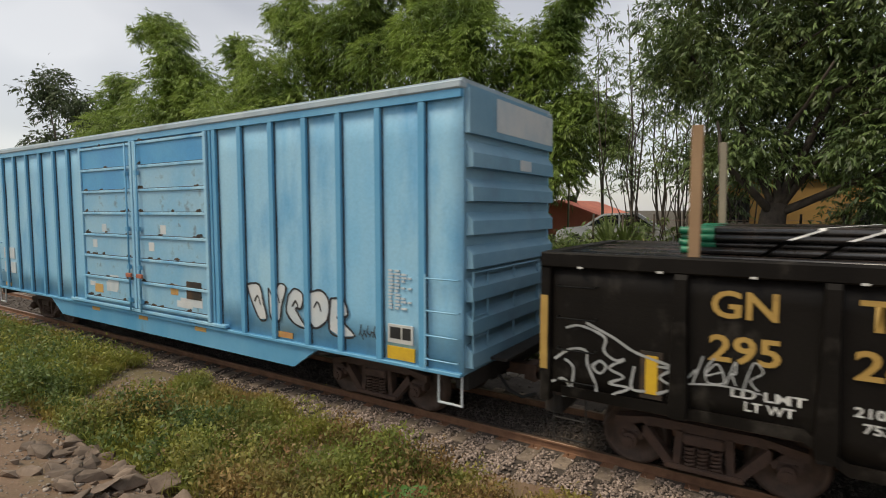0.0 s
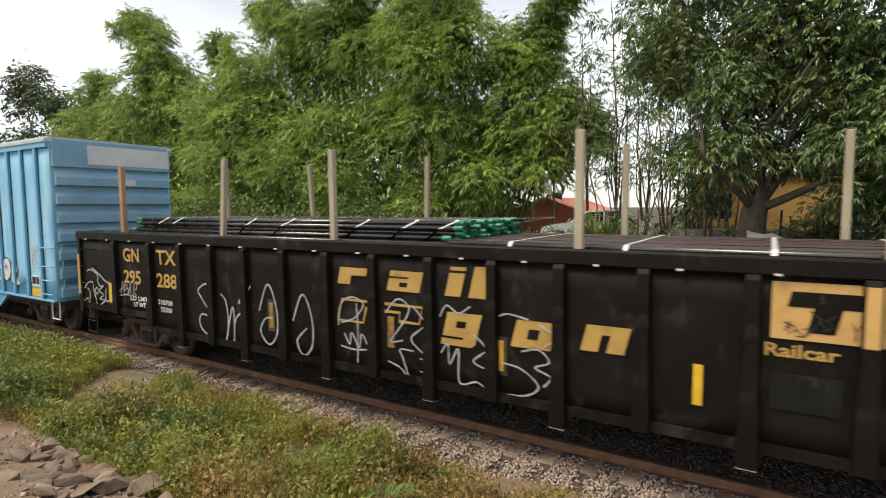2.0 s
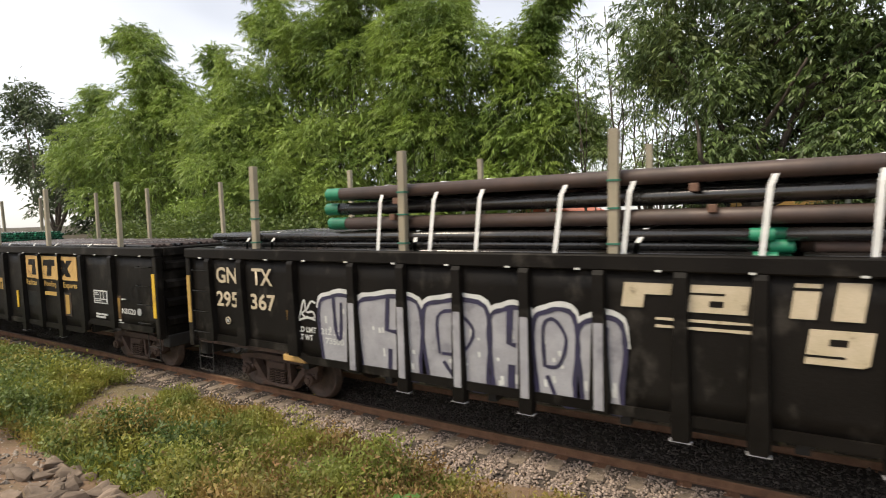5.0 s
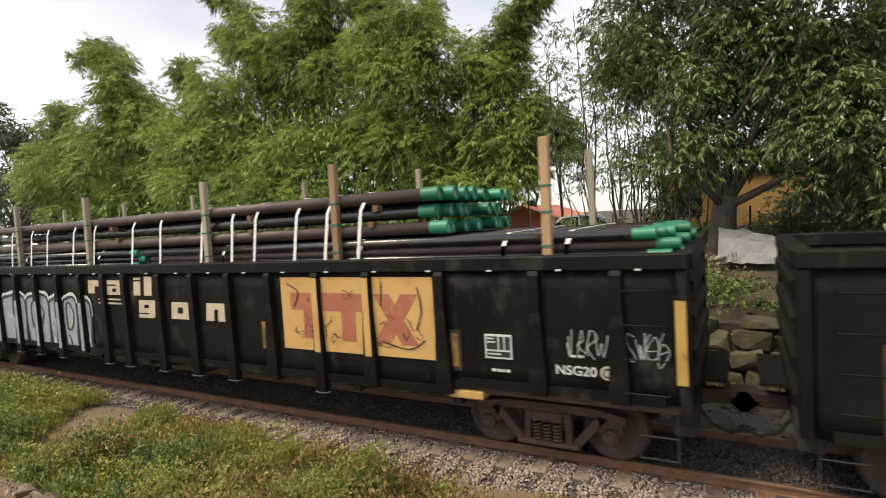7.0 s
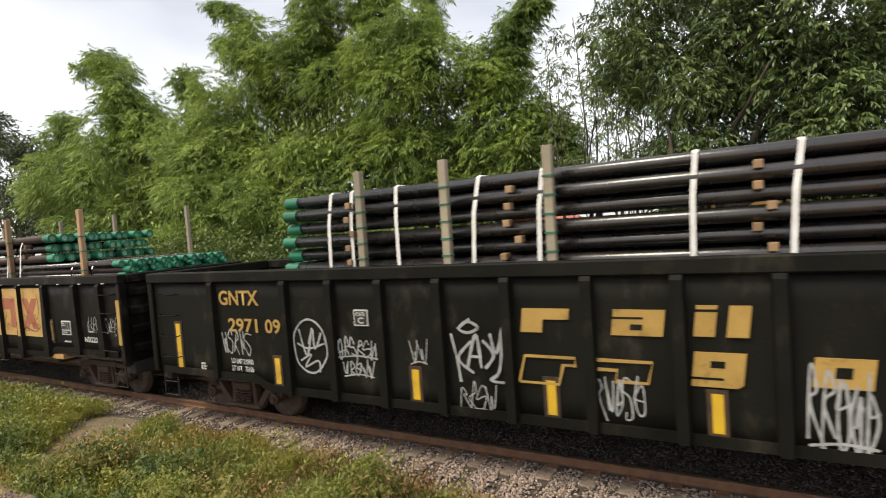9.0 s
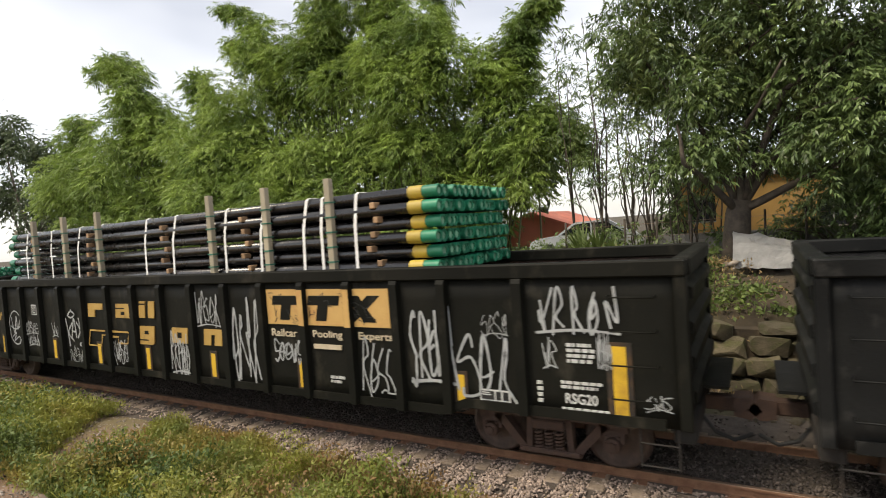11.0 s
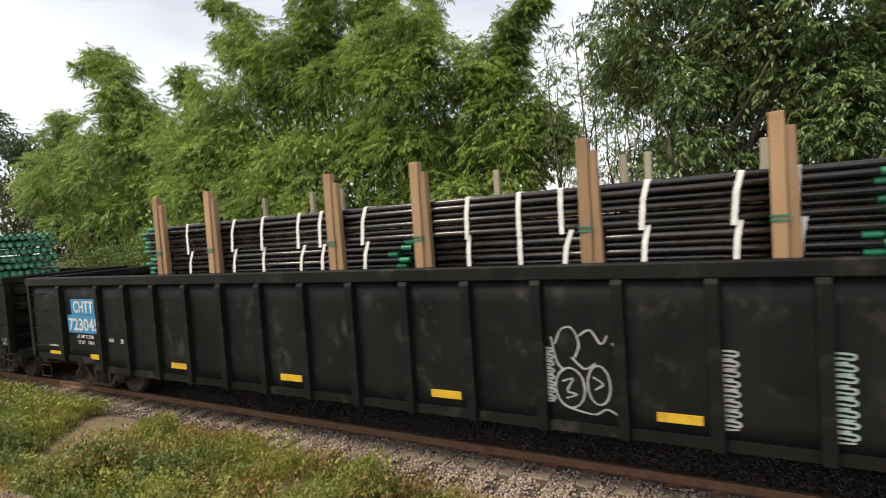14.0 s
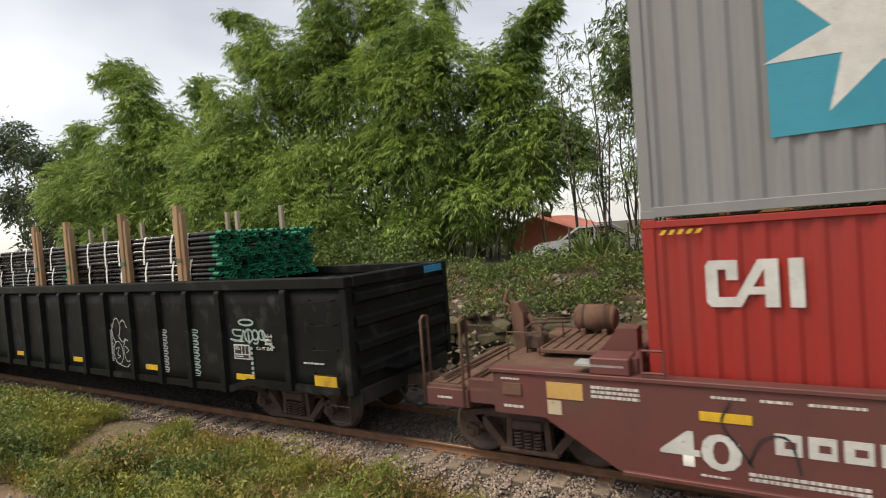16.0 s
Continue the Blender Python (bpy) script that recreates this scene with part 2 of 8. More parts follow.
    grey=material("grey_container_paint", (0.235, 0.24, 0.24), (0.20, 0.205, 0.205), 1, 0.5, bump=0.04, stain=(0.20, 0.19, 0.18), amount=0.4, stain_scale=1.5, streak=4, grain=0.12),
    teal=material("teal_emblem_paint", (0.02, 0.23, 0.32), (0.03, 0.26, 0.36), 1.5, 0.5, grain=0.12),
    bamboo=material("bamboo_leaf", (0.290, 0.395, 0.085), (0.120, 0.190, 0.045), 0.5, 0.5, bump=0, stain=(0.32, 0.42, 0.095), amount=0.75, stain_scale=0.28, edge=0.49, island=0.35, thin=0.28, grain=0.05, spec=0.4),
    broad=material("glossy_tree_leaf", (0.155, 0.220, 0.068), (0.066, 0.105, 0.036), 0.8, 0.45, bump=0, stain=(0.33, 0.39, 0.13), amount=0.7, stain_scale=0.7, edge=0.53, island=0.5, thin=0.25, grain=0.05),
    far_leaf=material("distant_leaf", (0.085, 0.115, 0.050), (0.05, 0.075, 0.034), 0.3, 0.6, bump=0, island=0.4, thin=0.25, grain=0.05),
    weed=material("weed_leaf", (0.32, 0.315, 0.060), (0.145, 0.20, 0.042), 0.9, 0.6, bump=0, stain=(0.34, 0.20, 0.075), amount=0.8, stain_scale=0.5, edge=0.49, island=0.22, thin=0.35, grain=0.05),
    lush=material("lush_shrub_leaf", (0.155, 0.205, 0.048), (0.078, 0.122, 0.032), 1.2, 0.55, bump=0, island=0.3, thin=0.3, grain=0.05),
    dry=material("dry_reddish_weed", (0.27, 0.145, 0.055), (0.16, 0.105, 0.036), 1.2, 0.7, bump=0, stain=(0.20, 0.19, 0.05), amount=0.7, stain_scale=1.5, edge=0.5, island=0.35, thin=0.3, grain=0.05),
    # rust-flecked dark lines: painted shade beside the boxcar ribs, seams on its doors
    seam=material("rusty_dark_line", (0.045, 0.085, 0.12), (0.07, 0.11, 0.14), 4, 0.8, bump=0.1, stain=(0.05, 0.035, 0.028), amount=0.9, stain_scale=3, edge=0.45),
    seed=material("straw_seed_head", (0.42, 0.31, 0.14), (0.30, 0.20, 0.10), 3, 0.8, bump=0, island=0.4, thin=0.3),
    taro=material("bright_large_leaf", (0.13, 0.27, 0.06), (0.09, 0.20, 0.05), 3, 0.45, bump=0.2, fine=14, thin=0.3, grain=0.2),
    bark=material("grey_brown_bark", (0.10, 0.078, 0.058), (0.05, 0.040, 0.032), 3, 0.95, bump=0.8, fine=18, stain=(0.03, 0.025, 0.02), amount=0.6),
    culm=material("bamboo_culm", (0.13, 0.14, 0.055), (0.09, 0.085, 0.045), 3, 0.6, bump=0.1, piece=0.2),
    brick_red=material("red_painted_wall", (0.86, 0.28, 0.17), (0.78, 0.24, 0.15), 1, 0.85, stain=(0.30, 0.10, 0.07), amount=0.5),
    ochre_wall=material("ochre_plaster_wall", (0.42, 0.25, 0.075), (0.36, 0.21, 0.065), 0.8, 0.9, stain=(0.2, 0.14, 0.08), amount=0.5),
    block_wall=material("grey_block_wall", (0.26, 0.25, 0.235), (0.19, 0.185, 0.175), 1, 0.9, bump=0.4, stain=(0.1, 0.1, 0.09), amount=0.6),
    tarp=material("grey_tarpaulin", (0.52, 0.51, 0.50), (0.40, 0.40, 0.39), 2, 0.65, bump=0.2, stain=(0.18, 0.16, 0.14), amount=0.5, stain_scale=2),
    car_paint=material("pale_car_paint", (0.52, 0.53, 0.54), (0.48, 0.49, 0.50), 1, 0.25, bump=0, grain=0.05),
    glass=material("dark_car_glass", (0.012, 0.014, 0.016), (0.018, 0.02, 0.022), 1, 0.08, bump=0, grain=0.05),
    rubber=material("black_rubber", (0.02, 0.02, 0.02), (0.03, 0.03, 0.03), 4, 0.8),
)

for shiny in ("pipe", "redpipe"):
    bsdf = next(n for n in M[shiny].node_tree.nodes if n.type == "BSDF_PRINCIPLED")
    bsdf.inputs["IOR"].default_value = 1.62


# ---- building helpers ----
def part(name, bm, mat, parent=None, label="", at=None):
    """Links a bmesh, or a mesh that is already made, as one object under a thing or part."""
    if isinstance(bm, bmesh.types.BMesh):
        bmesh.ops.recalc_face_normals(bm, faces=bm.faces)
        me = bpy.data.meshes.new(name)
        bm.to_mesh(me)
        bm.free()
    else:
        me = bm
    if mat is not None and not me.materials:
        me.materials.append(M[mat])
    ob = new(name, me)
    ob.parent = parent
    if at is not None:
        ob.matrix_basis = at
    if label:
        ob["label"] = label
    return ob


def box(bm, x0, x1, y0, y1, z0, z1, bevel=0.0):
    v = [bm.verts.new((x, y, z)) for z in (z0, z1) for y in (y0, y1) for x in (x0, x1)]
    f = [bm.faces.new([v[i] for i in q]) for q in ((0, 2, 3, 1), (4, 5, 7, 6), (0, 1, 5, 4), (2, 6, 7, 3), (0, 4, 6, 2), (1, 3, 7, 5))]
    if bevel:
        bmesh.ops.bevel(bm, geom=list({e for q in f for e in q.edges}), offset=bevel, segments=1, affect="EDGES", profile=0.7)
    return bm


def boxed(*a, bevel=0.0):
    return box(bmesh.new(), *a, bevel=bevel)


def prism(bm, outline, y0, y1):
    """A slab with an outline in x and z, between y0 and y1."""
    a = [bm.verts.new((x, y0, z)) for x, z in outline]
    b = [bm.verts.new((x, y1, z)) for x, z in outline]
    bm.faces.new(a)
    bm.faces.new(b[::-1])
    for i in range(len(a)):
        j = (i + 1) % len(a)
        bm.faces.new((a[j], a[i], b[i], b[j]))
    return bm


def rod(bm, p, q, r, n=8, r2=None, caps=True):
    p, q = Vector(p), Vector(q)
    turn = (q - p).to_track_quat("Z", "Y").to_matrix()
    rings = []
    for c, rr in ((p, r), (q, r if r2 is None else r2)):
        rings.append([bm.verts.new(c + turn @ Vector((rr * math.cos(2 * math.pi * i / n), rr * math.sin(2 * math.pi * i / n), 0))) for i in range(n)])
    for i in range(n):
        j = (i + 1) % n
        bm.faces.new((rings[0][i], rings[0][j], rings[1][j], rings[1][i])).smooth = n > 6
    if caps:
        bm.faces.new(rings[0][::-1])
        bm.faces.new(rings[1])
    return bm


def path_rod(bm, pts, r, n=6, taper=1.0):
    """One bent, tapered tube along the points."""
    pts = [Vector(p) for p in pts]
    rings = []
    for i, p in enumerate(pts):
        d = pts[min(i + 1, len(pts) - 1)] - pts[max(i - 1, 0)]
        turn = d.to_track_quat("Z", "Y").to_matrix()
        rr = r * (1 + (taper - 1) * i / (len(pts) - 1))
        rings.append([bm.verts.new(p + turn @ Vector((rr * math.cos(2 * math.pi * k / n), rr * math.sin(2 * math.pi * k / n), 0))) for k in range(n)])
    for a, b in zip(rings, rings[1:]):
        for k in range(n):
            bm.faces.new((a[k], a[(k + 1) % n], b[(k + 1) % n], b[k])).smooth = True
    bm.faces.new(rings[0][::-1])
    bm.faces.new(rings[-1])
    return bm


def smooth_line(pts, steps=6):
    """A soft curve through points in x and z."""
    out = []
    p = [pts[0], *pts, pts[-1]]
    for i in range(1, len(p) - 2):
        for k in range(steps):
            t = k / steps
            out.append(tuple(0.5 * (2 * p[i][c] + (p[i + 1][c] - p[i - 1][c]) * t + (2 * p[i - 1][c] - 5 * p[i][c] + 4 * p[i + 1][c] - p[i + 2][c]) * t * t
                                    + (3 * p[i][c] - p[i - 1][c] - 3 * p[i + 1][c] + p[i + 2][c]) * t ** 3) for c in (0, 1)))
    return [*out, tuple(pts[-1])]


def ribbon(bm, pts, width, y, rnd=None):
    """A flat painted stroke in the x-z plane at y, facing -y."""
    prev = None
    for i, (x, z) in enumerate(pts):
        a, b = pts[max(0, i - 1)], pts[min(len(pts) - 1, i + 1)]
        d = Vector((b[0] - a[0], b[1] - a[1]))
        d = d.normalized() if d.length > 1e-6 else Vector((1, 0))
        w = width * 0.5 * (1 if rnd is None else rnd.uniform(0.75, 1.2))
        pair = (bm.verts.new((x - d.y * w, y, z + d.x * w)), bm.verts.new((x + d.y * w, y, z - d.x * w)))
        if prev:
            bm.faces.new((prev[0], prev[1], pair[1], pair[0]))
        prev = pair
    return bm


def words(name, text, x0, x1, z0, z1, y, mat, parent, label=""):
    """Lettering that fills the given box on a wall that faces -y."""
    cu = bpy.data.curves.new(name, "FONT")
    cu.body, cu.resolution_u, cu.offset = text, 3, 0.022
    tmp = bpy.data.objects.new(name, cu)
    me = bpy.data.meshes.new_from_object(tmp)
    bpy.data.objects.remove(tmp)
    co = np.empty(len(me.vertices) * 3, dtype=np.float32)
    me.vertices.foreach_get("co", co)
    co = co.reshape(-1, 3)
    lo, hi = co.min(0), co.max(0)
    out = np.empty_like(co)
    out[:, 0] = x0 + (co[:, 0] - lo[0]) / max(1e-6, hi[0] - lo[0]) * (x1 - x0)
    out[:, 2] = z0 + (co[:, 1] - lo[1]) / max(1e-6, hi[1] - lo[1]) * (z1 - z0)
    out[:, 1] = y
    me.vertices.foreach_set("co", out.ravel())
    me.materials.clear()
    return part(name, me, mat, parent, label)


def leaf_mesh(name, mat, base, way, length, width, droop, rng):
    """Many small pointed leaves, each a folded lozenge from base along way."""
    n = len(base)
    way = way / np.linalg.norm(way, axis=1, keepdims=True)
    side = np.cross(way, rng.normal(size=(n, 3)) * 0.5 + np.array([0, 0, 1.0]))
    side /= np.linalg.norm(side, axis=1, keepdims=True) + 1e-9
    ln, wd = length[:, None], width[:, None]
    tip = base + way * ln
    tip[:, 2] -= droop * length
    mid = base + way * ln * 0.45
    v = np.stack([base, mid + side * wd, tip, mid - side * wd], 1).reshape(-1, 3).astype(np.float32)
    me = bpy.data.meshes.new(name)
    me.vertices.add(n * 4)
    me.vertices.foreach_set("co", v.ravel())
    me.loops.add(n * 4)
    me.loops.foreach_set("vertex_index", np.arange(n * 4, dtype=np.int32))
    me.polygons.add(n)
    me.polygons.foreach_set("loop_start", np.arange(0, n * 4, 4, dtype=np.int32))
    me.polygons.foreach_set("loop_total", np.full(n, 4, dtype=np.int32))
    me.update()
    me.materials.append(M[mat])
    return me


def stones_mesh(name, mat, centres, size, rng, flat=0.7):
    """Loose angular stones, each an uneven eight-sided lump."""
    n = len(centres)
    base = np.array([(1, 0, 0), (-1, 0, 0), (0, 1, 0), (0, -1, 0), (0, 0, 1), (0, 0, -1)], dtype=float)
    v = base[None] * rng.uniform(0.6, 1.2, (n, 6, 1)) + rng.normal(scale=0.18, size=(n, 6, 3))
    a = rng.uniform(0, 2 * np.pi, n)
    ca, sa = np.cos(a)[:, None], np.sin(a)[:, None]
    x, y = v[..., 0] * ca - v[..., 1] * sa, v[..., 0] * sa + v[..., 1] * ca
    tilt = rng.uniform(-0.6, 0.6, (n, 1))
    z = v[..., 2] * flat + tilt * x * 0.6
    v = np.stack([x, y, z], -1) * size[:, None, None] + centres[:, None]
    tri = np.array([(0, 2, 4), (2, 1, 4), (1, 3, 4), (3, 0, 4), (2, 0, 5), (1, 2, 5), (3, 1, 5), (0, 3, 5)])
    idx = (tri[None] + 6 * np.arange(n)[:, None, None]).reshape(-1).astype(np.int32)
    me = bpy.data.meshes.new(name)
    me.vertices.add(n * 6)
    me.vertices.foreach_set("co", v.astype(np.float32).ravel())
    me.loops.add(len(idx))
    me.loops.foreach_set("vertex_index", idx)
    me.polygons.add(n * 8)
    me.polygons.foreach_set("loop_start", np.arange(0, len(idx), 3, dtype=np.int32))
    me.polygons.foreach_set("loop_total", np.full(n * 8, 3, dtype=np.int32))
    me.update()
    me.materials.append(M[mat])
    return me


# ---- ground and track ----
TRACK_Y = 8.4


def ground_height(x, y):
    """The cutting: a bank under the eye, the flat track bed, and a rubble bank on the far side."""
    y = max(y, -0.4)
    if y < 6.6:
        k = max(0.0, 6.6 - y)
        z = -0.16 + 0.045 * k + 0.075 * max(0, 5.2 - y) ** 1.55
    elif y < 11.9:
        z = -0.22
    elif y < 12.3:
        z = -0.22 + 1.5 * (y - 11.9) / 0.4
    elif y < 15.0:
        z = 1.28 + 0.85 * (y - 12.3) / 2.7
    else:
        z = 2.13 + min(0.35, 0.02 * (y - 15))
    rough = 0.02 if 6.4 < y < 10.8 else 0.10
    return z + rough * (noise.noise(Vector((x * 0.55, y * 0.55, 0))) + 0.5 * noise.noise(Vector((x * 1.9, y * 1.9, 3))))


def build_ground():
    xs = [-420, -200, -120, -80, -55, -42, -34, *np.arange(-28, 8.01, 0.4), 10, 14, 22, 40, 90, 200, 420]
    ys = [-300, -120, -40, -12, *np.arange(-4, 18.01, 0.4), 20, 23, 27, 33, 42, 60, 100, 200, 420]
    verts = [(x, y, ground_height(x, y)) for y in ys for x in xs]
    w = len(xs)
    faces = [(j * w + i, j * w + i + 1, (j + 1) * w + i + 1, (j + 1) * w + i) for j in range(len(ys) - 1) for i in range(w - 1)]
    me = bpy.data.meshes.new("ground")
    me.from_pydata(verts, [], faces)
    me.materials.append(M["soil"]), me.materials.append(M["litter"])
    for p in me.polygons:
        p.use_smooth = True
        # leaf litter covers the far side of the track
        p.material_index = 1 if p.center.y > 10.7 else 0
    tagged(new("ground", me), "reddish dirt ground of a shallow railway cutting", "ground", kind="structure")


def build_track():
    track = tagged(new("track"), "rusty single railway track on wooden ties", "railway track", kind="structure")
    track.location = (0, TRACK_Y, 0)
    bm = bmesh.new()
    prism_pts = [(-2.6, -0.235), (-1.6, -0.172), (-1.02, -0.150), (-0.62, -0.118), (0.62, -0.118), (1.02, -0.150), (1.9, -0.172), (2.6, -0.235), (2.6, -0.6), (-2.6, -0.6)]
    a = [bm.verts.new((-160, p[0], p[1])) for p in prism_pts]
    b = [bm.verts.new((60, p[0], p[1])) for p in prism_pts]
    bm.faces.new(a), bm.faces.new(b[::-1])
    for i in range(len(a)):
        bm.faces.new((a[i], a[(i + 1) % len(a)], b[(i + 1) % len(a)], b[i]))
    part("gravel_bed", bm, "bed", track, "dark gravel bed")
    outline = [(-0.07, -0.165), (0.07, -0.165), (0.07, -0.15), (0.012, -0.12), (0.012, -0.045), (0.036, -0.035), (0.036, -0.006), (0.028, 0),
               (-0.028, 0), (-0.036, -0.006), (-0.036, -0.035), (-0.012, -0.045), (-0.012, -0.12), (-0.07, -0.15)]
    bm = bmesh.new()
    a = [bm.verts.new((-160, y, z)) for y, z in outline]
    b = [bm.verts.new((60, y, z)) for y, z in outline]
    bm.faces.new(a), bm.faces.new(b[::-1])
    for i in range(len(a)):
        bm.faces.new((a[i], a[(i + 1) % len(a)], b[(i + 1) % len(a)], b[i]))
    bmesh.ops.recalc_face_normals(bm, faces=bm.faces)
    me = bpy.data.meshes.new("rail")
    bm.to_mesh(me), bm.free()
    me.materials.append(M["rail"]), me.materials.append(M["tread"])
    for p in me.polygons:
        p.material_index = 1 if p.center.z > -0.008 else 0
    for y in (-0.755, 0.755):
        part("rail", me, None, track, "rusty steel rail with a worn head", pose(0, y, 0))
    rng = random.Random(4)
    tie_me = None
    for i in range(130):
        x = -62 + i * 0.56
        if tie_me is None:
            bm = boxed(-0.115, 0.115, -1.3, 1.3, -0.30, -0.135, bevel=0.012)
            ob = part("tie", bm, "tie", track, at=pose(x, 0, 0))
            tie_me = ob.data
        else:
            part("tie", tie_me, None, track, at=pose(x + rng.uniform(-0.03, 0.03), rng.uniform(-0.05, 0.05), rng.uniform(-0.012, 0.008), 0, 0, rng.uniform(-1.5, 1.5)))
    plate = None
    for i in range(40, 118):
        for y in (-0.755, 0.755):
            x = -62 + i * 0.56
            if plate is None:
                bm = boxed(-0.09, 0.09, -0.17, 0.17, -0.137, -0.128)
                box(bm, -0.05, -0.02, -0.12, -0.085, -0.128, -0.10), box(bm, 0.02, 0.05, 0.085, 0.12, -0.128, -0.10)
                plate = part("tie_plate", bm, "rail", track, at=pose(x, y, 0)).data
            else:
                part("tie_plate", plate, None, track, at=pose(x, y, 0))


def build_ballast():
    rng = np.random.default_rng(5)
    n = 58000
    x = np.concatenate([rng.uniform(-16, 4, 40000), rng.uniform(-34, -16, 6000), rng.uniform(-16, 4, 3000), rng.uniform(-16, 4, 9000)])
    y = TRACK_Y + np.concatenate([-np.abs(rng.normal(1.4, 0.55, 40000)), rng.uniform(-2.2, 2.0, 6000), rng.uniform(-0.7, 2.3, 3000), rng.uniform(-0.66, 0.66, 9000)])
    keep = (np.abs(np.abs(y - TRACK_Y) - 0.755) > 0.09)
    # the sleepers stay swept, and weeds and dirt have swallowed the ballast farther along
    middle = np.abs(y - TRACK_Y) < 0.62
    on_tie = ~middle & (np.abs((x + 62 + 0.28) % 0.56 - 0.28) < 0.10)
    keep &= ~(on_tie & (rng.random(n) < 0.85))
    edge = -2.0 - 0.9 * np.clip((x + 8) / 6, -0.35, 1)
    keep &= (y - TRACK_Y) > edge
    keep &= ~((x < -8.6 + 0.8 * (y - TRACK_Y + 1.5)) & (y < TRACK_Y - 0.85) & (rng.random(n) < 0.8))
    x, y = x[keep], y[keep]
    size = rng.uniform(0.016, 0.040, len(x))
    z = np.where(np.abs(y - TRACK_Y) < 0.64, -0.11, -0.155) + np.where(np.abs(y - TRACK_Y) < 1.95, 0.0, -0.015 - 0.05 * np.clip(np.abs(y - TRACK_Y) - 1.9, 0, 2)) + rng.uniform(-0.01, 0.02, len(x))
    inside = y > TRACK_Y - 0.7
    for name, mat, label, some in (("ballast_stones", "ballast", "loose grey and brown ballast stones beside the rails", ~inside), ("oily_ballast", "dark_stone", "darker ballast between the rails", inside)):
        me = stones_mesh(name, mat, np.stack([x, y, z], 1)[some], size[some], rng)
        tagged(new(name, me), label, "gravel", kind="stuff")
    n = 9000
    x = rng.uniform(-15, -3, n)
    y = rng.uniform(2.0, 6.9, n)
    z = np.array([ground_height(a, b) for a, b in zip(x, y)])
    size = rng.uniform(0.006, 0.028, n) * rng.choice([1, 1, 1, 2], n)
    me = stones_mesh("pebbles", "rubble", np.stack([x, y, z], 1), size, rng)
    tagged(new("pebbles", me), "small stones scattered over bare dirt", "pebbles", kind="stuff")
    n = 1500
    x = rng.uniform(-14, 7, n)
    y = np.where(rng.random(n) < 0.45, rng.uniform(10.5, 11.8, n), rng.uniform(12.3, 15.4, n))
    z = np.array([ground_height(a, b) for a, b in zip(x, y)])
    size = rng.choice([0.05, 0.08, 0.12, 0.18], n, p=[0.45, 0.33, 0.17, 0.05]) * rng.uniform(0.7, 1.2, n)
    me = stones_mesh("rubble", "mossy", np.stack([x, y, z], 1), size, rng)
    tagged(new("rubble", me), "mossy broken rubble stones on the far bank", "rubble", kind="stuff")


def build_pale_rubble():
    rng = np.random.default_rng(55)
    n = 1700
    x = rng.uniform(-9.5, -1.6, n)
    y = np.concatenate([rng.uniform(11.0, 14.6, 900), rng.uniform(10.9, 11.95, 800)])
    z = np.array([ground_height(a, b) for a, b in zip(x, y)]) + 0.03
    # spilled in a slope against the foot of the wall
    z[900:] += np.clip(y[900:] - 10.9, 0, 1) * rng.uniform(0.4, 1.05, 800)
    size = rng.choice([0.05, 0.09, 0.14], n, p=[0.5, 0.35, 0.15]) * rng.uniform(0.7, 1.2, n)
    tagged(new("pale_rubble", stones_mesh("pale_rubble", "rubble", np.stack([x, y, z], 1), size, rng)), "pale broken rubble spilled over the far bank", "rubble", kind="stuff")


def build_stone_wall():
    """A low dry-laid wall of mossy field stones holding the far bank."""
    wall = tagged(new("wall_far_bank"), "low mossy wall of rough field stones", "retaining wall", kind="structure")
    part("core", boxed(-16, 7, 12.02, 12.4, -0.5, 1.12), "litter", wall, "earth behind the stones")
    rng = random.Random(81)
    shapes = []
    for k in range(9):
        bm = bmesh.new()
        for j in range(24):
            d = Vector((rng.gauss(0, 1), rng.gauss(0, 1), rng.gauss(0, 1))).normalized()
            # squared-off lumps
            d = Vector([math.copysign(abs(c) ** 0.6, c) for c in d])
            bm.verts.new(d * rng.uniform(0.42, 0.56))
        bmesh.ops.convex_hull(bm, input=bm.verts[:])
        bmesh.ops.delete(bm, geom=[v for v in bm.verts if not v.link_faces], context="VERTS")
        bmesh.ops.recalc_face_normals(bm, faces=bm.faces)
        me = bpy.data.meshes.new("stone")
        bm.to_mesh(me), bm.free()
        me.materials.append(M["mossy"])
        shapes.append(me)
    z = -0.26
    for row in range(4):
        h = (0.46, 0.42, 0.38, 0.30)[row]
        x = -15.5 + rng.uniform(0, 0.4)
        while x < 6.5:
            w = rng.uniform(0.38, 0.85)
            if row < 3 or rng.random() < 0.7:
                hh = h * rng.uniform(0.85, 1.15)
                at = pose(x + w / 2, 11.98 + 0.05 * row + rng.uniform(-0.07, 0.05), z + h / 2, rng.uniform(-6, 6), rng.uniform(-9, 9), rng.uniform(-12, 12)) @ Matrix.Diagonal((w * 1.16, 0.5, hh * 1.2, 1))
                part("stone", rng.choice(shapes), None, wall, at=at)
            x += w
        z += h * 0.97


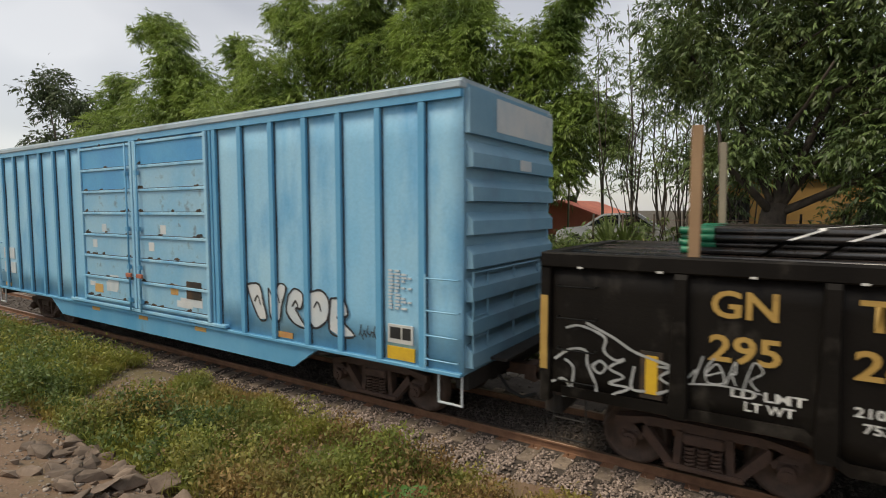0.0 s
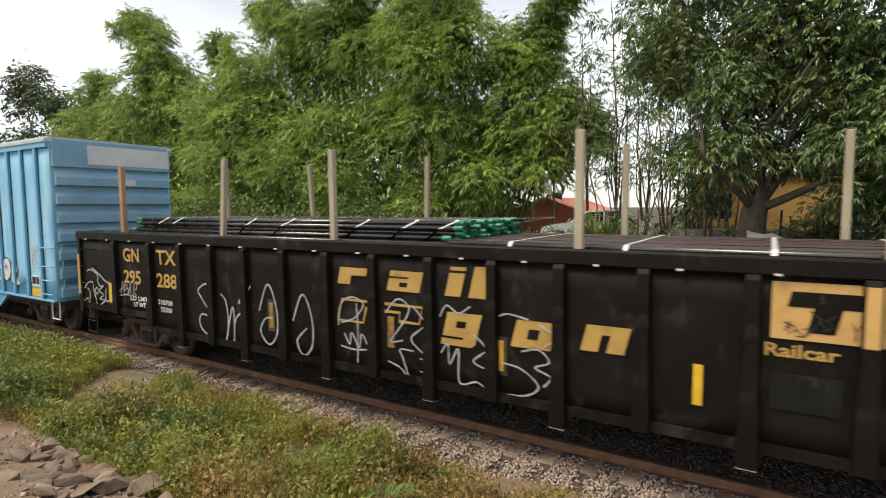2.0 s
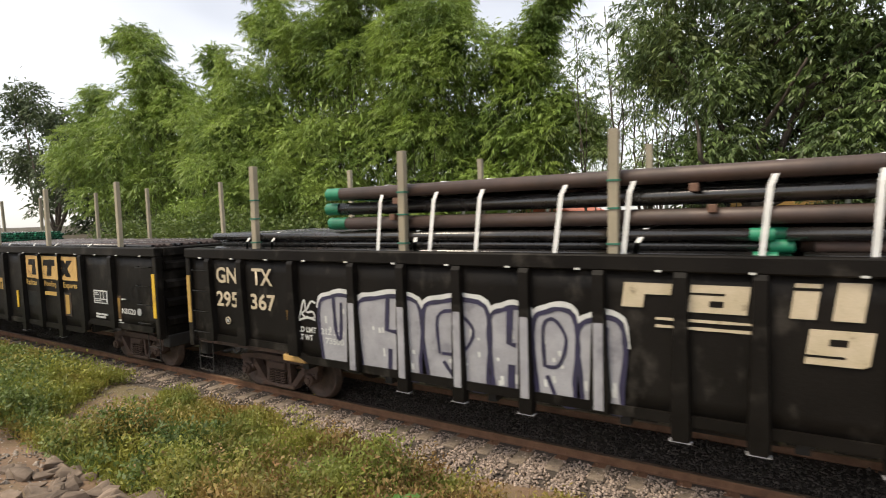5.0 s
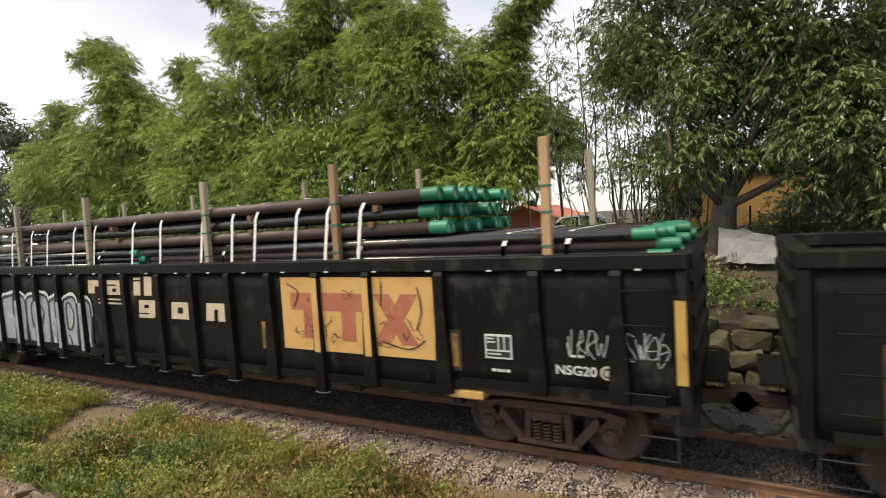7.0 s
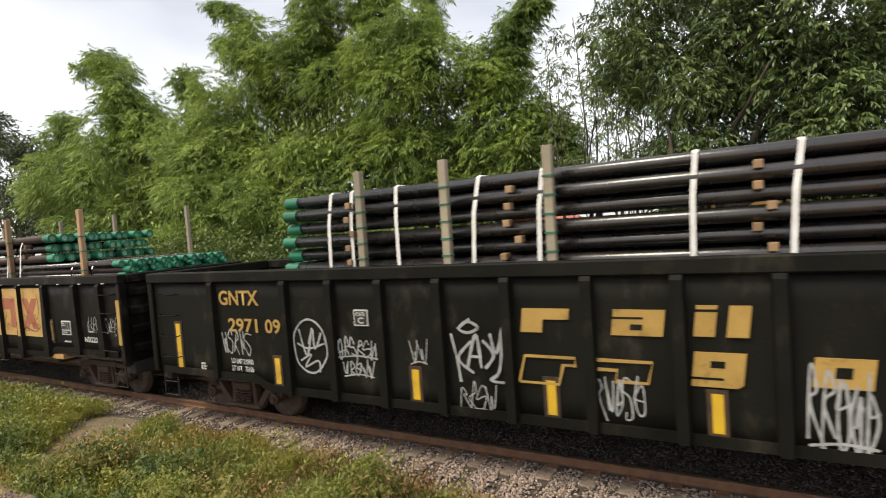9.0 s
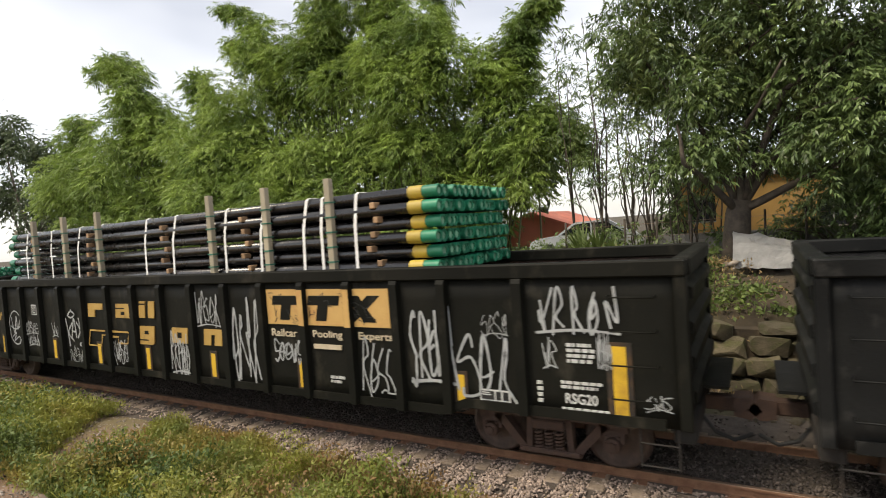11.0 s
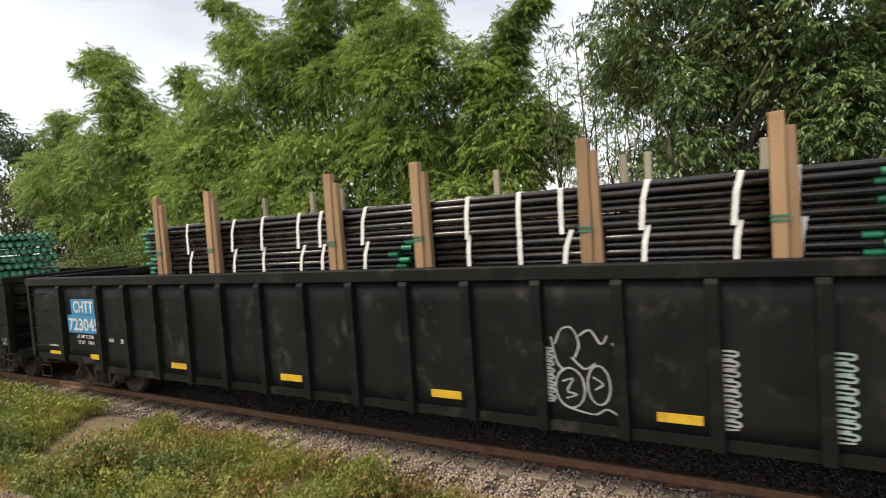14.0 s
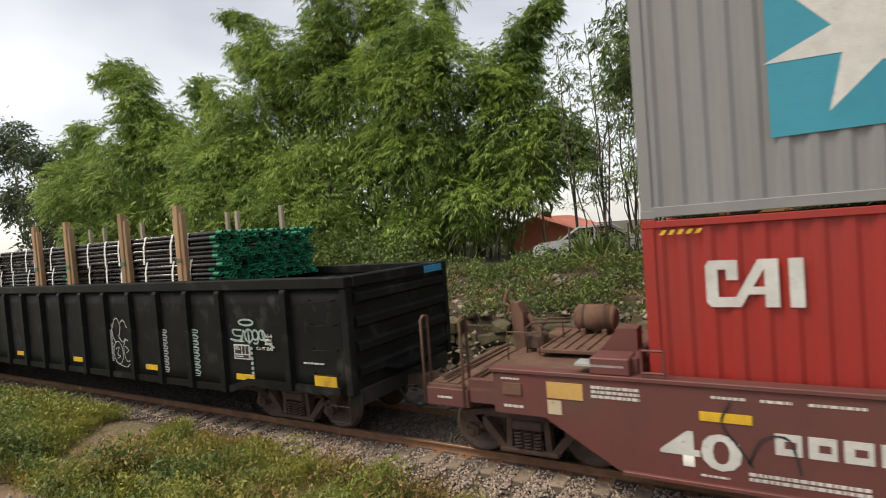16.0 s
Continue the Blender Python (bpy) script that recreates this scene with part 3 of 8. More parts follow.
def build_rocks():
    rng = random.Random(8)
    spots = [(-6.0, 2.95, 0.20), (-5.6, 3.1, 0.24), (-6.5, 2.9, 0.22), (-5.2, 2.95, 0.22), (-7.0, 3.0, 0.18), (-6.2, 3.4, 0.26), (-5.75, 2.7, 0.18), (-7.5, 3.1, 0.16), (-6.8, 3.35, 0.2),
             (-5.0, 3.2, 0.15), (-6.9, 2.6, 0.15), (-5.3, 2.6, 0.2), (-4.8, 2.8, 0.14), (-7.9, 3.5, 0.2), (-7.3, 2.75, 0.12), (-6.35, 2.55, 0.2), (-5.9, 3.3, 0.16), (-5.45, 3.35, 0.15), (-6.6, 3.15, 0.24), (-7.15, 3.3, 0.14), (-4.75, 3.05, 0.2), (-4.5, 2.9, 0.15), (-5.5, 2.85, 0.22), (-8.4, 3.3, 0.18), (-7.7, 2.85, 0.15)]
    spots = [(x, y, r * 0.8) for x, y, r in spots] + [(rng.uniform(-8.6, -4.3), rng.gauss(3.05, 0.3), rng.uniform(0.06, 0.14)) for k in range(60)]
    for x, y, r in spots:
        # an angular block: the hull of a few points, with knocked-off edges
        bm = bmesh.new()
        for k in range(10):
            d = Vector((rng.gauss(0, 1), rng.gauss(0, 1), rng.gauss(0, 1))).normalized()
            bm.verts.new(Vector((d.x * 1.5, d.y * 1.0, math.copysign(abs(d.z) ** 0.5, d.z) * 0.5)) * r * rng.uniform(0.85, 1.4))
        hull = bmesh.ops.convex_hull(bm, input=bm.verts[:])
        bmesh.ops.delete(bm, geom=[v for v in bm.verts if not v.link_faces], context="VERTS")
        bmesh.ops.bevel(bm, geom=bm.edges[:], offset=r * 0.025, segments=1, affect="EDGES")
        ob = part("rock", bm, "rock", None, at=pose(x, y, ground_height(x, y) + r * 0.30, rng.uniform(-14, 14), rng.uniform(-14, 14), rng.uniform(0, 360)))
        tagged(ob, "flat broken brown rock lying on bare dirt", "rock", "rocks beside the path")


build_ground()
build_track()


# ---- the train ----
MOVERS = []          # things that roll with the train, and their pose at the start
WHEELSETS = []       # axles and their place on their car
WHEEL_R = 0.44


def rolling(ob, m):
    MOVERS.append((ob, m))
    return ob


def rail_car(name, x0, x1, label, category, group=""):
    car = tagged(new(name), label, category, group)
    car.matrix_basis = pose((x0 + x1) / 2, TRACK_Y, 0)
    return rolling(car, car.matrix_basis.copy())


SHARED = {}


def shared(name, make, mat):
    """One mesh for all alike parts of this name."""
    if name not in SHARED:
        bm = make()
        bmesh.ops.recalc_face_normals(bm, faces=bm.faces)
        me = bpy.data.meshes.new(name)
        bm.to_mesh(me)
        bm.free()
        me.materials.append(M[mat])
        SHARED[name] = me
    return SHARED[name]


def wheelset_mesh():
    bm = bmesh.new()
    for s in (-1, 1):
        prof = [(0.60, 0.10), (0.70, 0.12), (0.715, 0.36), (0.705, 0.385), (0.70, 0.475), (0.735, 0.455), (0.75, WHEEL_R), (0.83, WHEEL_R - 0.008), (0.835, 0.385), (0.80, 0.36), (0.775, 0.16), (0.84, 0.12), (0.84, 0.085)]
        rings = [[bm.verts.new((r * math.cos(2 * math.pi * i / 28), s * y, r * math.sin(2 * math.pi * i / 28))) for i in range(28)] for y, r in prof]
        for a, b in zip(rings, rings[1:]):
            for i in range(28):
                bm.faces.new((a[i], a[(i + 1) % 28], b[(i + 1) % 28], b[i])).smooth = True
        rod(bm, (0, s * 0.83, 0), (0, s * 1.06, 0), 0.085, 12)
    rod(bm, (0, -0.62, 0), (0, 0.62, 0), 0.085, 12)
    return bm


def truck_frame_mesh():
    """One cast side frame, in the x-z plane, with its window openings and journal boxes."""
    bm = bmesh.new()
    y0, y1 = -0.075, 0.075
    prism(bm, [(-1.10, 0.60), (-1.10, 0.72), (-0.62, 0.80), (0.62, 0.80), (1.10, 0.72), (1.10, 0.60), (0.60, 0.68), (-0.60, 0.68)], y0, y1)
    for s in (-1, 1):
        prism(bm, [(s * 0.72, 0.70), (s * 0.86, 0.66), (s * 0.46, 0.22), (s * 0.32, 0.22)], y0, y1)
        prism(bm, [(s * 0.24, 0.70), (s * 0.33, 0.70), (s * 0.36, 0.24), (s * 0.27, 0.24)], y0, y1)
        prism(bm, [(s * 0.74, 0.66), (s * 1.06, 0.62), (s * 1.06, 0.46), (s * 1.00, 0.46), (s * 1.00, 0.56), (s * 0.80, 0.56), (s * 0.80, 0.46), (s * 0.74, 0.46)], y0, y1)
        box(bm, s * 0.90 - 0.10, s * 0.90 + 0.10, -0.10, 0.06, 0.36, 0.56, 0.02)
    box(bm, -0.46, 0.46, -0.11, 0.11, 0.17, 0.25, 0.02)
    box(bm, -0.24, 0.24, -0.13, 0.08, 0.54, 0.68, 0.02)
    return bm


def spring_mesh():
    bm = bmesh.new()
    path_rod(bm, [(0.055 * math.cos(a * 0.9), 0.055 * math.sin(a * 0.9), 0.25 + a * 0.0072) for a in range(40)], 0.020, 5)
    return bm


def cap_mesh():
    bm = bmesh.new()
    rod(bm, (0, 0, 0), (0, -0.07, 0), 0.115, 14, 0.10)
    rod(bm, (0, -0.07, 0), (0, -0.10, 0), 0.06, 10)
    for i in range(3):
        a = 2 * math.pi * i / 3 + 0.5
        rod(bm, (0.078 * math.cos(a), -0.06, 0.078 * math.sin(a)), (0.078 * math.cos(a), -0.09, 0.078 * math.sin(a)), 0.016, 6)
    return bm


def truck(car, x):
    tr = part("truck", boxed(-0.17, 0.17, -1.0, 1.0, 0.50, 0.72, bevel=0.03), "grime", car, "rusty four-wheel truck", pose(x, 0, 0))
    me = shared("side_frame", truck_frame_mesh, "grime")
    for s in (-1, 1):
        part("side_frame", me, None, tr, at=pose(0, s * 1.0, 0, 0, 0, 0 if s < 0 else 180))
        for dx in (-0.15, 0.0, 0.15):
            part("spring", shared("spring", spring_mesh, "grime"), None, tr, at=pose(dx, s * 1.07, 0))
        for dx in (-0.9, 0.9):
            part("bearing_cap", shared("bearing_cap", cap_mesh, "grime"), None, tr, at=pose(dx, s * 1.09, WHEEL_R, 0, 0, 0 if s < 0 else 180))
    part("brake_beam", boxed(-0.62, -0.50, -0.8, 0.8, 0.36, 0.46), "grime", tr)
    for dx in (-0.9, 0.9):
        ob = part("wheelset", shared("wheelset", wheelset_mesh, "wheel"), None, car, "steel wheels on an axle", pose(x + dx, 0, WHEEL_R))
        WHEELSETS.append((ob, x + dx))


def coupler(car, x, way):
    bm = bmesh.new()
    box(bm, min(x, x + way * 0.42), max(x, x + way * 0.42), -0.09, 0.09, 0.72, 0.92, 0.02)
    prism(bm, [(x + way * 0.40, 0.70), (x + way * 0.60, 0.66), (x + way * 0.74, 0.80), (x + way * 0.60, 0.96), (x + way * 0.40, 0.94)], -0.20, 0.16)
    part("coupler", bm, "grime", car, "cast steel coupler")
    bm = bmesh.new()
    path_rod(bm, [(x, -0.35, 0.75), (x + way * 0.18, -0.33, 0.50), (x + way * 0.4, -0.28, 0.40), (x + way * 0.62, -0.2, 0.48)], 0.028, 6)
    part("air_hose", bm, "rubber", car, "black rubber air hose")


def wavy_wall(x0, x1, low, z1, y0, y1, seed, amp=0.012, step=0.3, rows=6):
    """A sheet wall with soft dents; low(x) is its lower edge, y0 its outer face."""
    n = max(2, round((x1 - x0) / step))
    verts, faces = [], []
    for side, y in enumerate((y0, y1)):
        for i in range(n + 1):
            x = x0 + (x1 - x0) * i / n
            for k in range(rows + 1):
                z = low(x) + (z1 - low(x)) * k / rows
                d = amp * noise.noise(Vector((x * 1.3 + seed, z * 1.4, seed))) + amp * 0.6 * noise.noise(Vector((x * 3.1, z * 2.7, seed + 9)))
                verts.append((x, y + d, z))
    r = rows + 1
    base = (n + 1) * r
    for i in range(n):
        for k in range(rows):
            a = i * r + k
            faces.append((a, a + r, a + r + 1, a + 1))
            faces.append((base + a, base + a + 1, base + a + r + 1, base + a + r))
        faces.append((i * r, base + i * r, base + (i + 1) * r, (i + 1) * r))
        faces.append((i * r + rows, (i + 1) * r + rows, base + (i + 1) * r + rows, base + i * r + rows))
    for i in (0, n):
        for k in range(rows):
            a = i * r + k
            faces.append((a, a + 1, base + a + 1, base + a))
    me = bpy.data.meshes.new("side_wall")
    me.from_pydata(verts, [], faces)
    bm = bmesh.new()
    bm.from_mesh(me)
    bmesh.ops.recalc_face_normals(bm, faces=bm.faces)
    bm.to_mesh(me)
    bm.free()
    for p in me.polygons:
        p.use_smooth = abs(p.normal.y) > 0.9
    return me


def rib_mesh(z0, z1, w, depth, flare):
    def make():
        bm = bmesh.new()
        rings = []
        for z, k, d in ((z0, flare * 0.9, depth), (z0 + 0.20, flare, depth), (z1 - 0.45, 1.0, depth), (z1 - 0.06, 1.0, depth), (z1, 1.0, depth * 0.7)):
            rings.append([bm.verts.new(p) for p in ((-w * 0.62 * k, 0.02, z), (-w * 0.5 * k, -d, z), (w * 0.5 * k, -d, z), (w * 0.62 * k, 0.02, z))])
        for a, b in zip(rings, rings[1:]):
            for i in range(3):
                bm.faces.new((a[i], a[i + 1], b[i + 1], b[i]))
        bm.faces.new(rings[0]), bm.faces.new(rings[-1][::-1])
        return bm
    return make


FACE = -1.612          # the near side's painted face, in a car's own space
RIB_FACE = -1.706


def decal(car, ribs, name, x0, x1, z0, z1, mat, label="", lift=0.0):
    """A painted panel on the wall that also covers the ribs it crosses."""
    cuts = [r for r in ribs if x0 - 0.05 < r < x1 + 0.05]
    edges = [x0] + [e for r in cuts for e in (r - 0.085, r + 0.085)] + [x1]
    for a, b in zip(edges[::2], edges[1::2]):
        if b > a:
            part(name, boxed(a, b, FACE - 0.008 - lift, FACE + 0.012, z0, z1), mat, car, label)
    for r in cuts:
        part(name, boxed(max(x0, r - 0.062), min(x1, r + 0.062), RIB_FACE - 0.004 - lift, RIB_FACE + 0.002, z0, z1), mat, car, label)


def slanted(car, name, x0, x1, z0, z1, mat, lean=0.06, lift=0.0, label=""):
    bm = prism(bmesh.new(), [(x0, z0), (x1, z0), (x1 + lean, z1), (x0 + lean, z1)], FACE - 0.010 - lift, FACE + 0.01)
    return part(name, bm, mat, car, label)


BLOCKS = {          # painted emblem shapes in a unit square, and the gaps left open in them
    "arm": ([(0, 0), (0.46, 0), (0.46, 0.55), (1, 0.55), (1, 1), (0, 1)], []),
    "eye": ([(0, 0), (1, 0), (1, 1), (0, 1), (0, 0.8), (0, 0.62)], [(0.36, 0.60, 0.22, 0.44), (0.0, 0.60, 0.64, 0.72)]),
    "bar": ([(0, 0), (1, 0), (1, 1), (0, 1)], []),
    "dotted": ([(0, 0), (1, 0), (1, 1), (0, 1)], [(-0.02, 1.02, 0.80, 0.88)]),
    "tail": ([(0, -0.55), (0.9, -0.55), (1, -0.4), (1, 1), (0, 1)], [(0.34, 0.62, 0.32, 0.62), (0.0, 0.62, -0.22, -0.12)]),
    "ring": ([(0, 0), (1, 0), (1, 1), (0, 1)], [(0.36, 0.64, 0.34, 0.70)]),
    "arch": ([(0, 0), (0.40, 0), (0.40, 0.66), (0.60, 0.66), (0.60, 0), (1, 0), (1, 1), (0, 1)], []),
}


def emblem_blocks(car, shapes, mat, back, o, lean=0.10, label="painted emblem block"):
    """A row of slanted emblem blocks; shapes: kind, x0, x1, z0, z1."""
    for kind, x0, x1, z0, z1 in shapes:
        outline, gaps = BLOCKS[kind]

        def at(u, v):
            return x0 + o + u * (x1 - x0) + lean * v * (z1 - z0) / 0.4, z0 + v * (z1 - z0)
        block = part("emblem_block", prism(bmesh.new(), [at(u, v) for u, v in outline], FACE - 0.010, FACE + 0.01), mat, car, label)
        for a, b, c, d in gaps:
            part("emblem_gap", prism(bmesh.new(), [at(a, c), at(b, c), at(b, d), at(a, d)], FACE - 0.014, FACE - 0.008), back, block)


def emblem_frame(car, x, z, o, mat):
    """The thin outline under the blocks: two open boxes joined by a double line."""
    strokes_paint(car, [[(x + o, z), (x + 0.10 + o, z + 0.36), (x + 0.78 + o, z + 0.36), (x + 0.78 + o, z + 0.26), (x + 0.62 + o, z + 0.26), (x + 0.55 + o, z), (x + o, z)],
                        [(x + 1.0 + o, z + 0.36), (x + 1.72 + o, z + 0.36), (x + 1.66 + o, z + 0.10), (x + 1.28 + o, z + 0.10), (x + 1.30 + o, z + 0.24), (x + 1.0 + o, z + 0.24)]], mat, 0.045, "painted outline of an emblem", steps=1)


def bar_emblem(car, xs, z0, z1, o, mat, line_mat, lean=0.10, wide=0.70):
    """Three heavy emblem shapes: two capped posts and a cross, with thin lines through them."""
    h = z1 - z0
    for k, x in enumerate(xs):
        x += o
        if k < 2:
            pts = [(x + wide * 0.34, z0), (x + wide * 0.68, z0), (x + wide * 0.68 + lean * 0.6, z0 + h * 0.62), (x + wide + lean * 0.62, z0 + h * 0.62), (x + wide + lean, z1), (x + lean, z1), (x + lean * 0.62, z0 + h * 0.62), (x + wide * 0.34 + lean * 0.6, z0 + h * 0.62)]
            part("emblem_bar", prism(bmesh.new(), pts, FACE - 0.014, FACE - 0.006), mat, car, "heavy painted emblem shape")
        else:
            for m, (a, b) in enumerate(((0.0, 0.62), (0.62, 0.0))):
                w = wide * 0.36
                pts = [(x + wide * a, z0), (x + wide * a + w, z0), (x + wide * b + w + lean, z1), (x + wide * b + lean, z1)]
                part("emblem_bar", prism(bmesh.new(), pts, FACE - 0.0135 - 0.001 * m, FACE - 0.006), mat, car, "heavy painted emblem shape")
        if line_mat:
            rnd = random.Random(round(x * 10))
            bm = bmesh.new()
            for j in range(7):
                a, b = x + rnd.uniform(-0.05, wide), z0 + rnd.uniform(0, h)
                pts = [(a, b)]
                for q in range(4):
                    pts.append((pts[-1][0] + rnd.uniform(-0.11, 0.13), min(z1 + 0.05, max(z0 - 0.05, pts[-1][1] + rnd.uniform(-0.12, 0.12)))))
                ribbon(bm, pts, 0.012, FACE - 0.017, rnd)
            tagged(part("cracks", bm, line_mat, car, "cracks through the flaking paint"), kind="stuff")


def small_print(car, x0, x1, z0, z1, lines, mat="white", seed=0):
    """Fine stencilled lines that cannot be read, as short bars."""
    rnd = random.Random(seed + round(x0 * 37))
    bm = bmesh.new()
    h = (z1 - z0) / lines
    for k in range(lines):
        x = x0
        end = x1 - rnd.uniform(0, 0.25) * (x1 - x0)
        while x < end:
            w = rnd.uniform(0.03, 0.09)
            box(bm, x, min(end, x + w), FACE - 0.009, FACE + 0.01, z1 - (k + 0.72) * h, z1 - (k + 0.12) * h)
            x += w + rnd.uniform(0.012, 0.03)
    tagged(part("stencil_lines", bm, mat, car, "small white stencilled lines"), kind="stuff")


def tag_paint(car, x0, x1, z0, z1, mat, seed, strokes=4, width=0.035, lift=0.0):
    """A scrawled spray tag: looping strokes that fill a box."""
    rnd = random.Random(seed)
    bm = bmesh.new()
    n = max(1, strokes)
    for s in range(n):
        cx = x0 + (x1 - x0) * (s + 0.5) / n
        w = (x1 - x0) / n
        h = z1 - z0
        kind = rnd.randrange(4)
        if kind == 0:
            pts = [(cx - w * .4, z1 - h * .1), (cx - w * .2, z0 + h * .05), (cx, z0 + h * .65), (cx + w * .15, z0 + h * .1), (cx + w * .45, z1)]
        elif kind == 1:
            pts = [(cx + w * .35, z1 - h * .15), (cx - w * .1, z1), (cx - w * .45, z0 + h * .6), (cx + w * .1, z0 + h * .5), (cx + w * .4, z0 + h * .2), (cx - w * .1, z0), (cx - w * .5, z0 + h * .15)]
        elif kind == 2:
            pts = [(cx - w * .35, z0), (cx - w * .05, z1), (cx + w * .4, z0 + h * .7), (cx - w * .15, z0 + h * .45), (cx + w * .5, z0 + h * .05)]
        else:
            pts = [(cx, z1), (cx - w * .45, z0 + h * .55), (cx - w * .1, z0), (cx + w * .4, z0 + h * .35), (cx + w * .15, z0 + h * .85), (cx - w * .3, z0 + h * .4), (cx + w * .55, z0 + h * .5)]
        pts = [(a + rnd.uniform(-.28, .28) * w, b + rnd.uniform(-.16, .16) * h) for a, b in pts]
        ribbon(bm, smooth_line(pts), width * 0.72, FACE - 0.012 - lift - 0.0006 * s, rnd)
    if rnd.random() < 0.6:
        ribbon(bm, smooth_line([(x0, z0 - 0.02), ((x0 + x1) / 2, z0 + 0.03), (x1, z0)]), width * 0.8, FACE - 0.0155 - lift, rnd)
    part("graffiti", bm, mat, car, "looping spray-paint tag")


def strokes_paint(car, lines, mat, width, label="spray-painted strokes", lift=0.0, steps=6):
    bm = bmesh.new()
    rnd = random.Random(3)
    for k, pts in enumerate(lines):
        ribbon(bm, smooth_line(pts, steps), width, FACE - 0.012 - lift - 0.0006 * k, rnd)
    part("graffiti", bm, mat, car, label)


def notice(car, x0, x1, z0, z1):
    """A framed consolidated stencil: white frame, dark fields."""
    board = part("notice", boxed(x0, x1, FACE - 0.010, FACE + 0.01, z0, z1), "white", car, "white-framed black stencil panel")
    w, h = x1 - x0, z1 - z0
    for a, b, c, d in ((0.06, 0.48, 0.38, 0.92), (0.54, 0.70, 0.38, 0.92), (0.76, 0.94, 0.38, 0.92), (0.06, 0.94, 0.08, 0.30)):
        part("field", boxed(x0 + a * w, x0 + b * w, FACE - 0.015, FACE - 0.008, z0 + c * h, z0 + d * h), "notice", board)
    bm = bmesh.new()
    for a, b, c in ((0.09, 0.34, 0.80), (0.09, 0.40, 0.66), (0.12, 0.6, 0.17)):
        box(bm, x0 + a * w, x0 + b * w, FACE - 0.019, FACE - 0.013, z0 + c * h, z0 + (c + 0.06) * h)
    part("print_lines", bm, "white", board)


def strip(car, x, z0, z1, w=0.12, mat="reflector", halo=True, lift=0.0):
    if halo:
        part("rust_stain", boxed(x - w * 0.95, x + w * 0.9, FACE - 0.005 - lift * 0.98, FACE + 0.01, z0 - 0.06, z1 + 0.05), "smear", car, "rusty halo round the strip")
    part("reflector", boxed(x - w / 2, x + w / 2, FACE - 0.011 - lift, FACE + 0.01, z0, z1), mat, car, "yellow reflective strip")


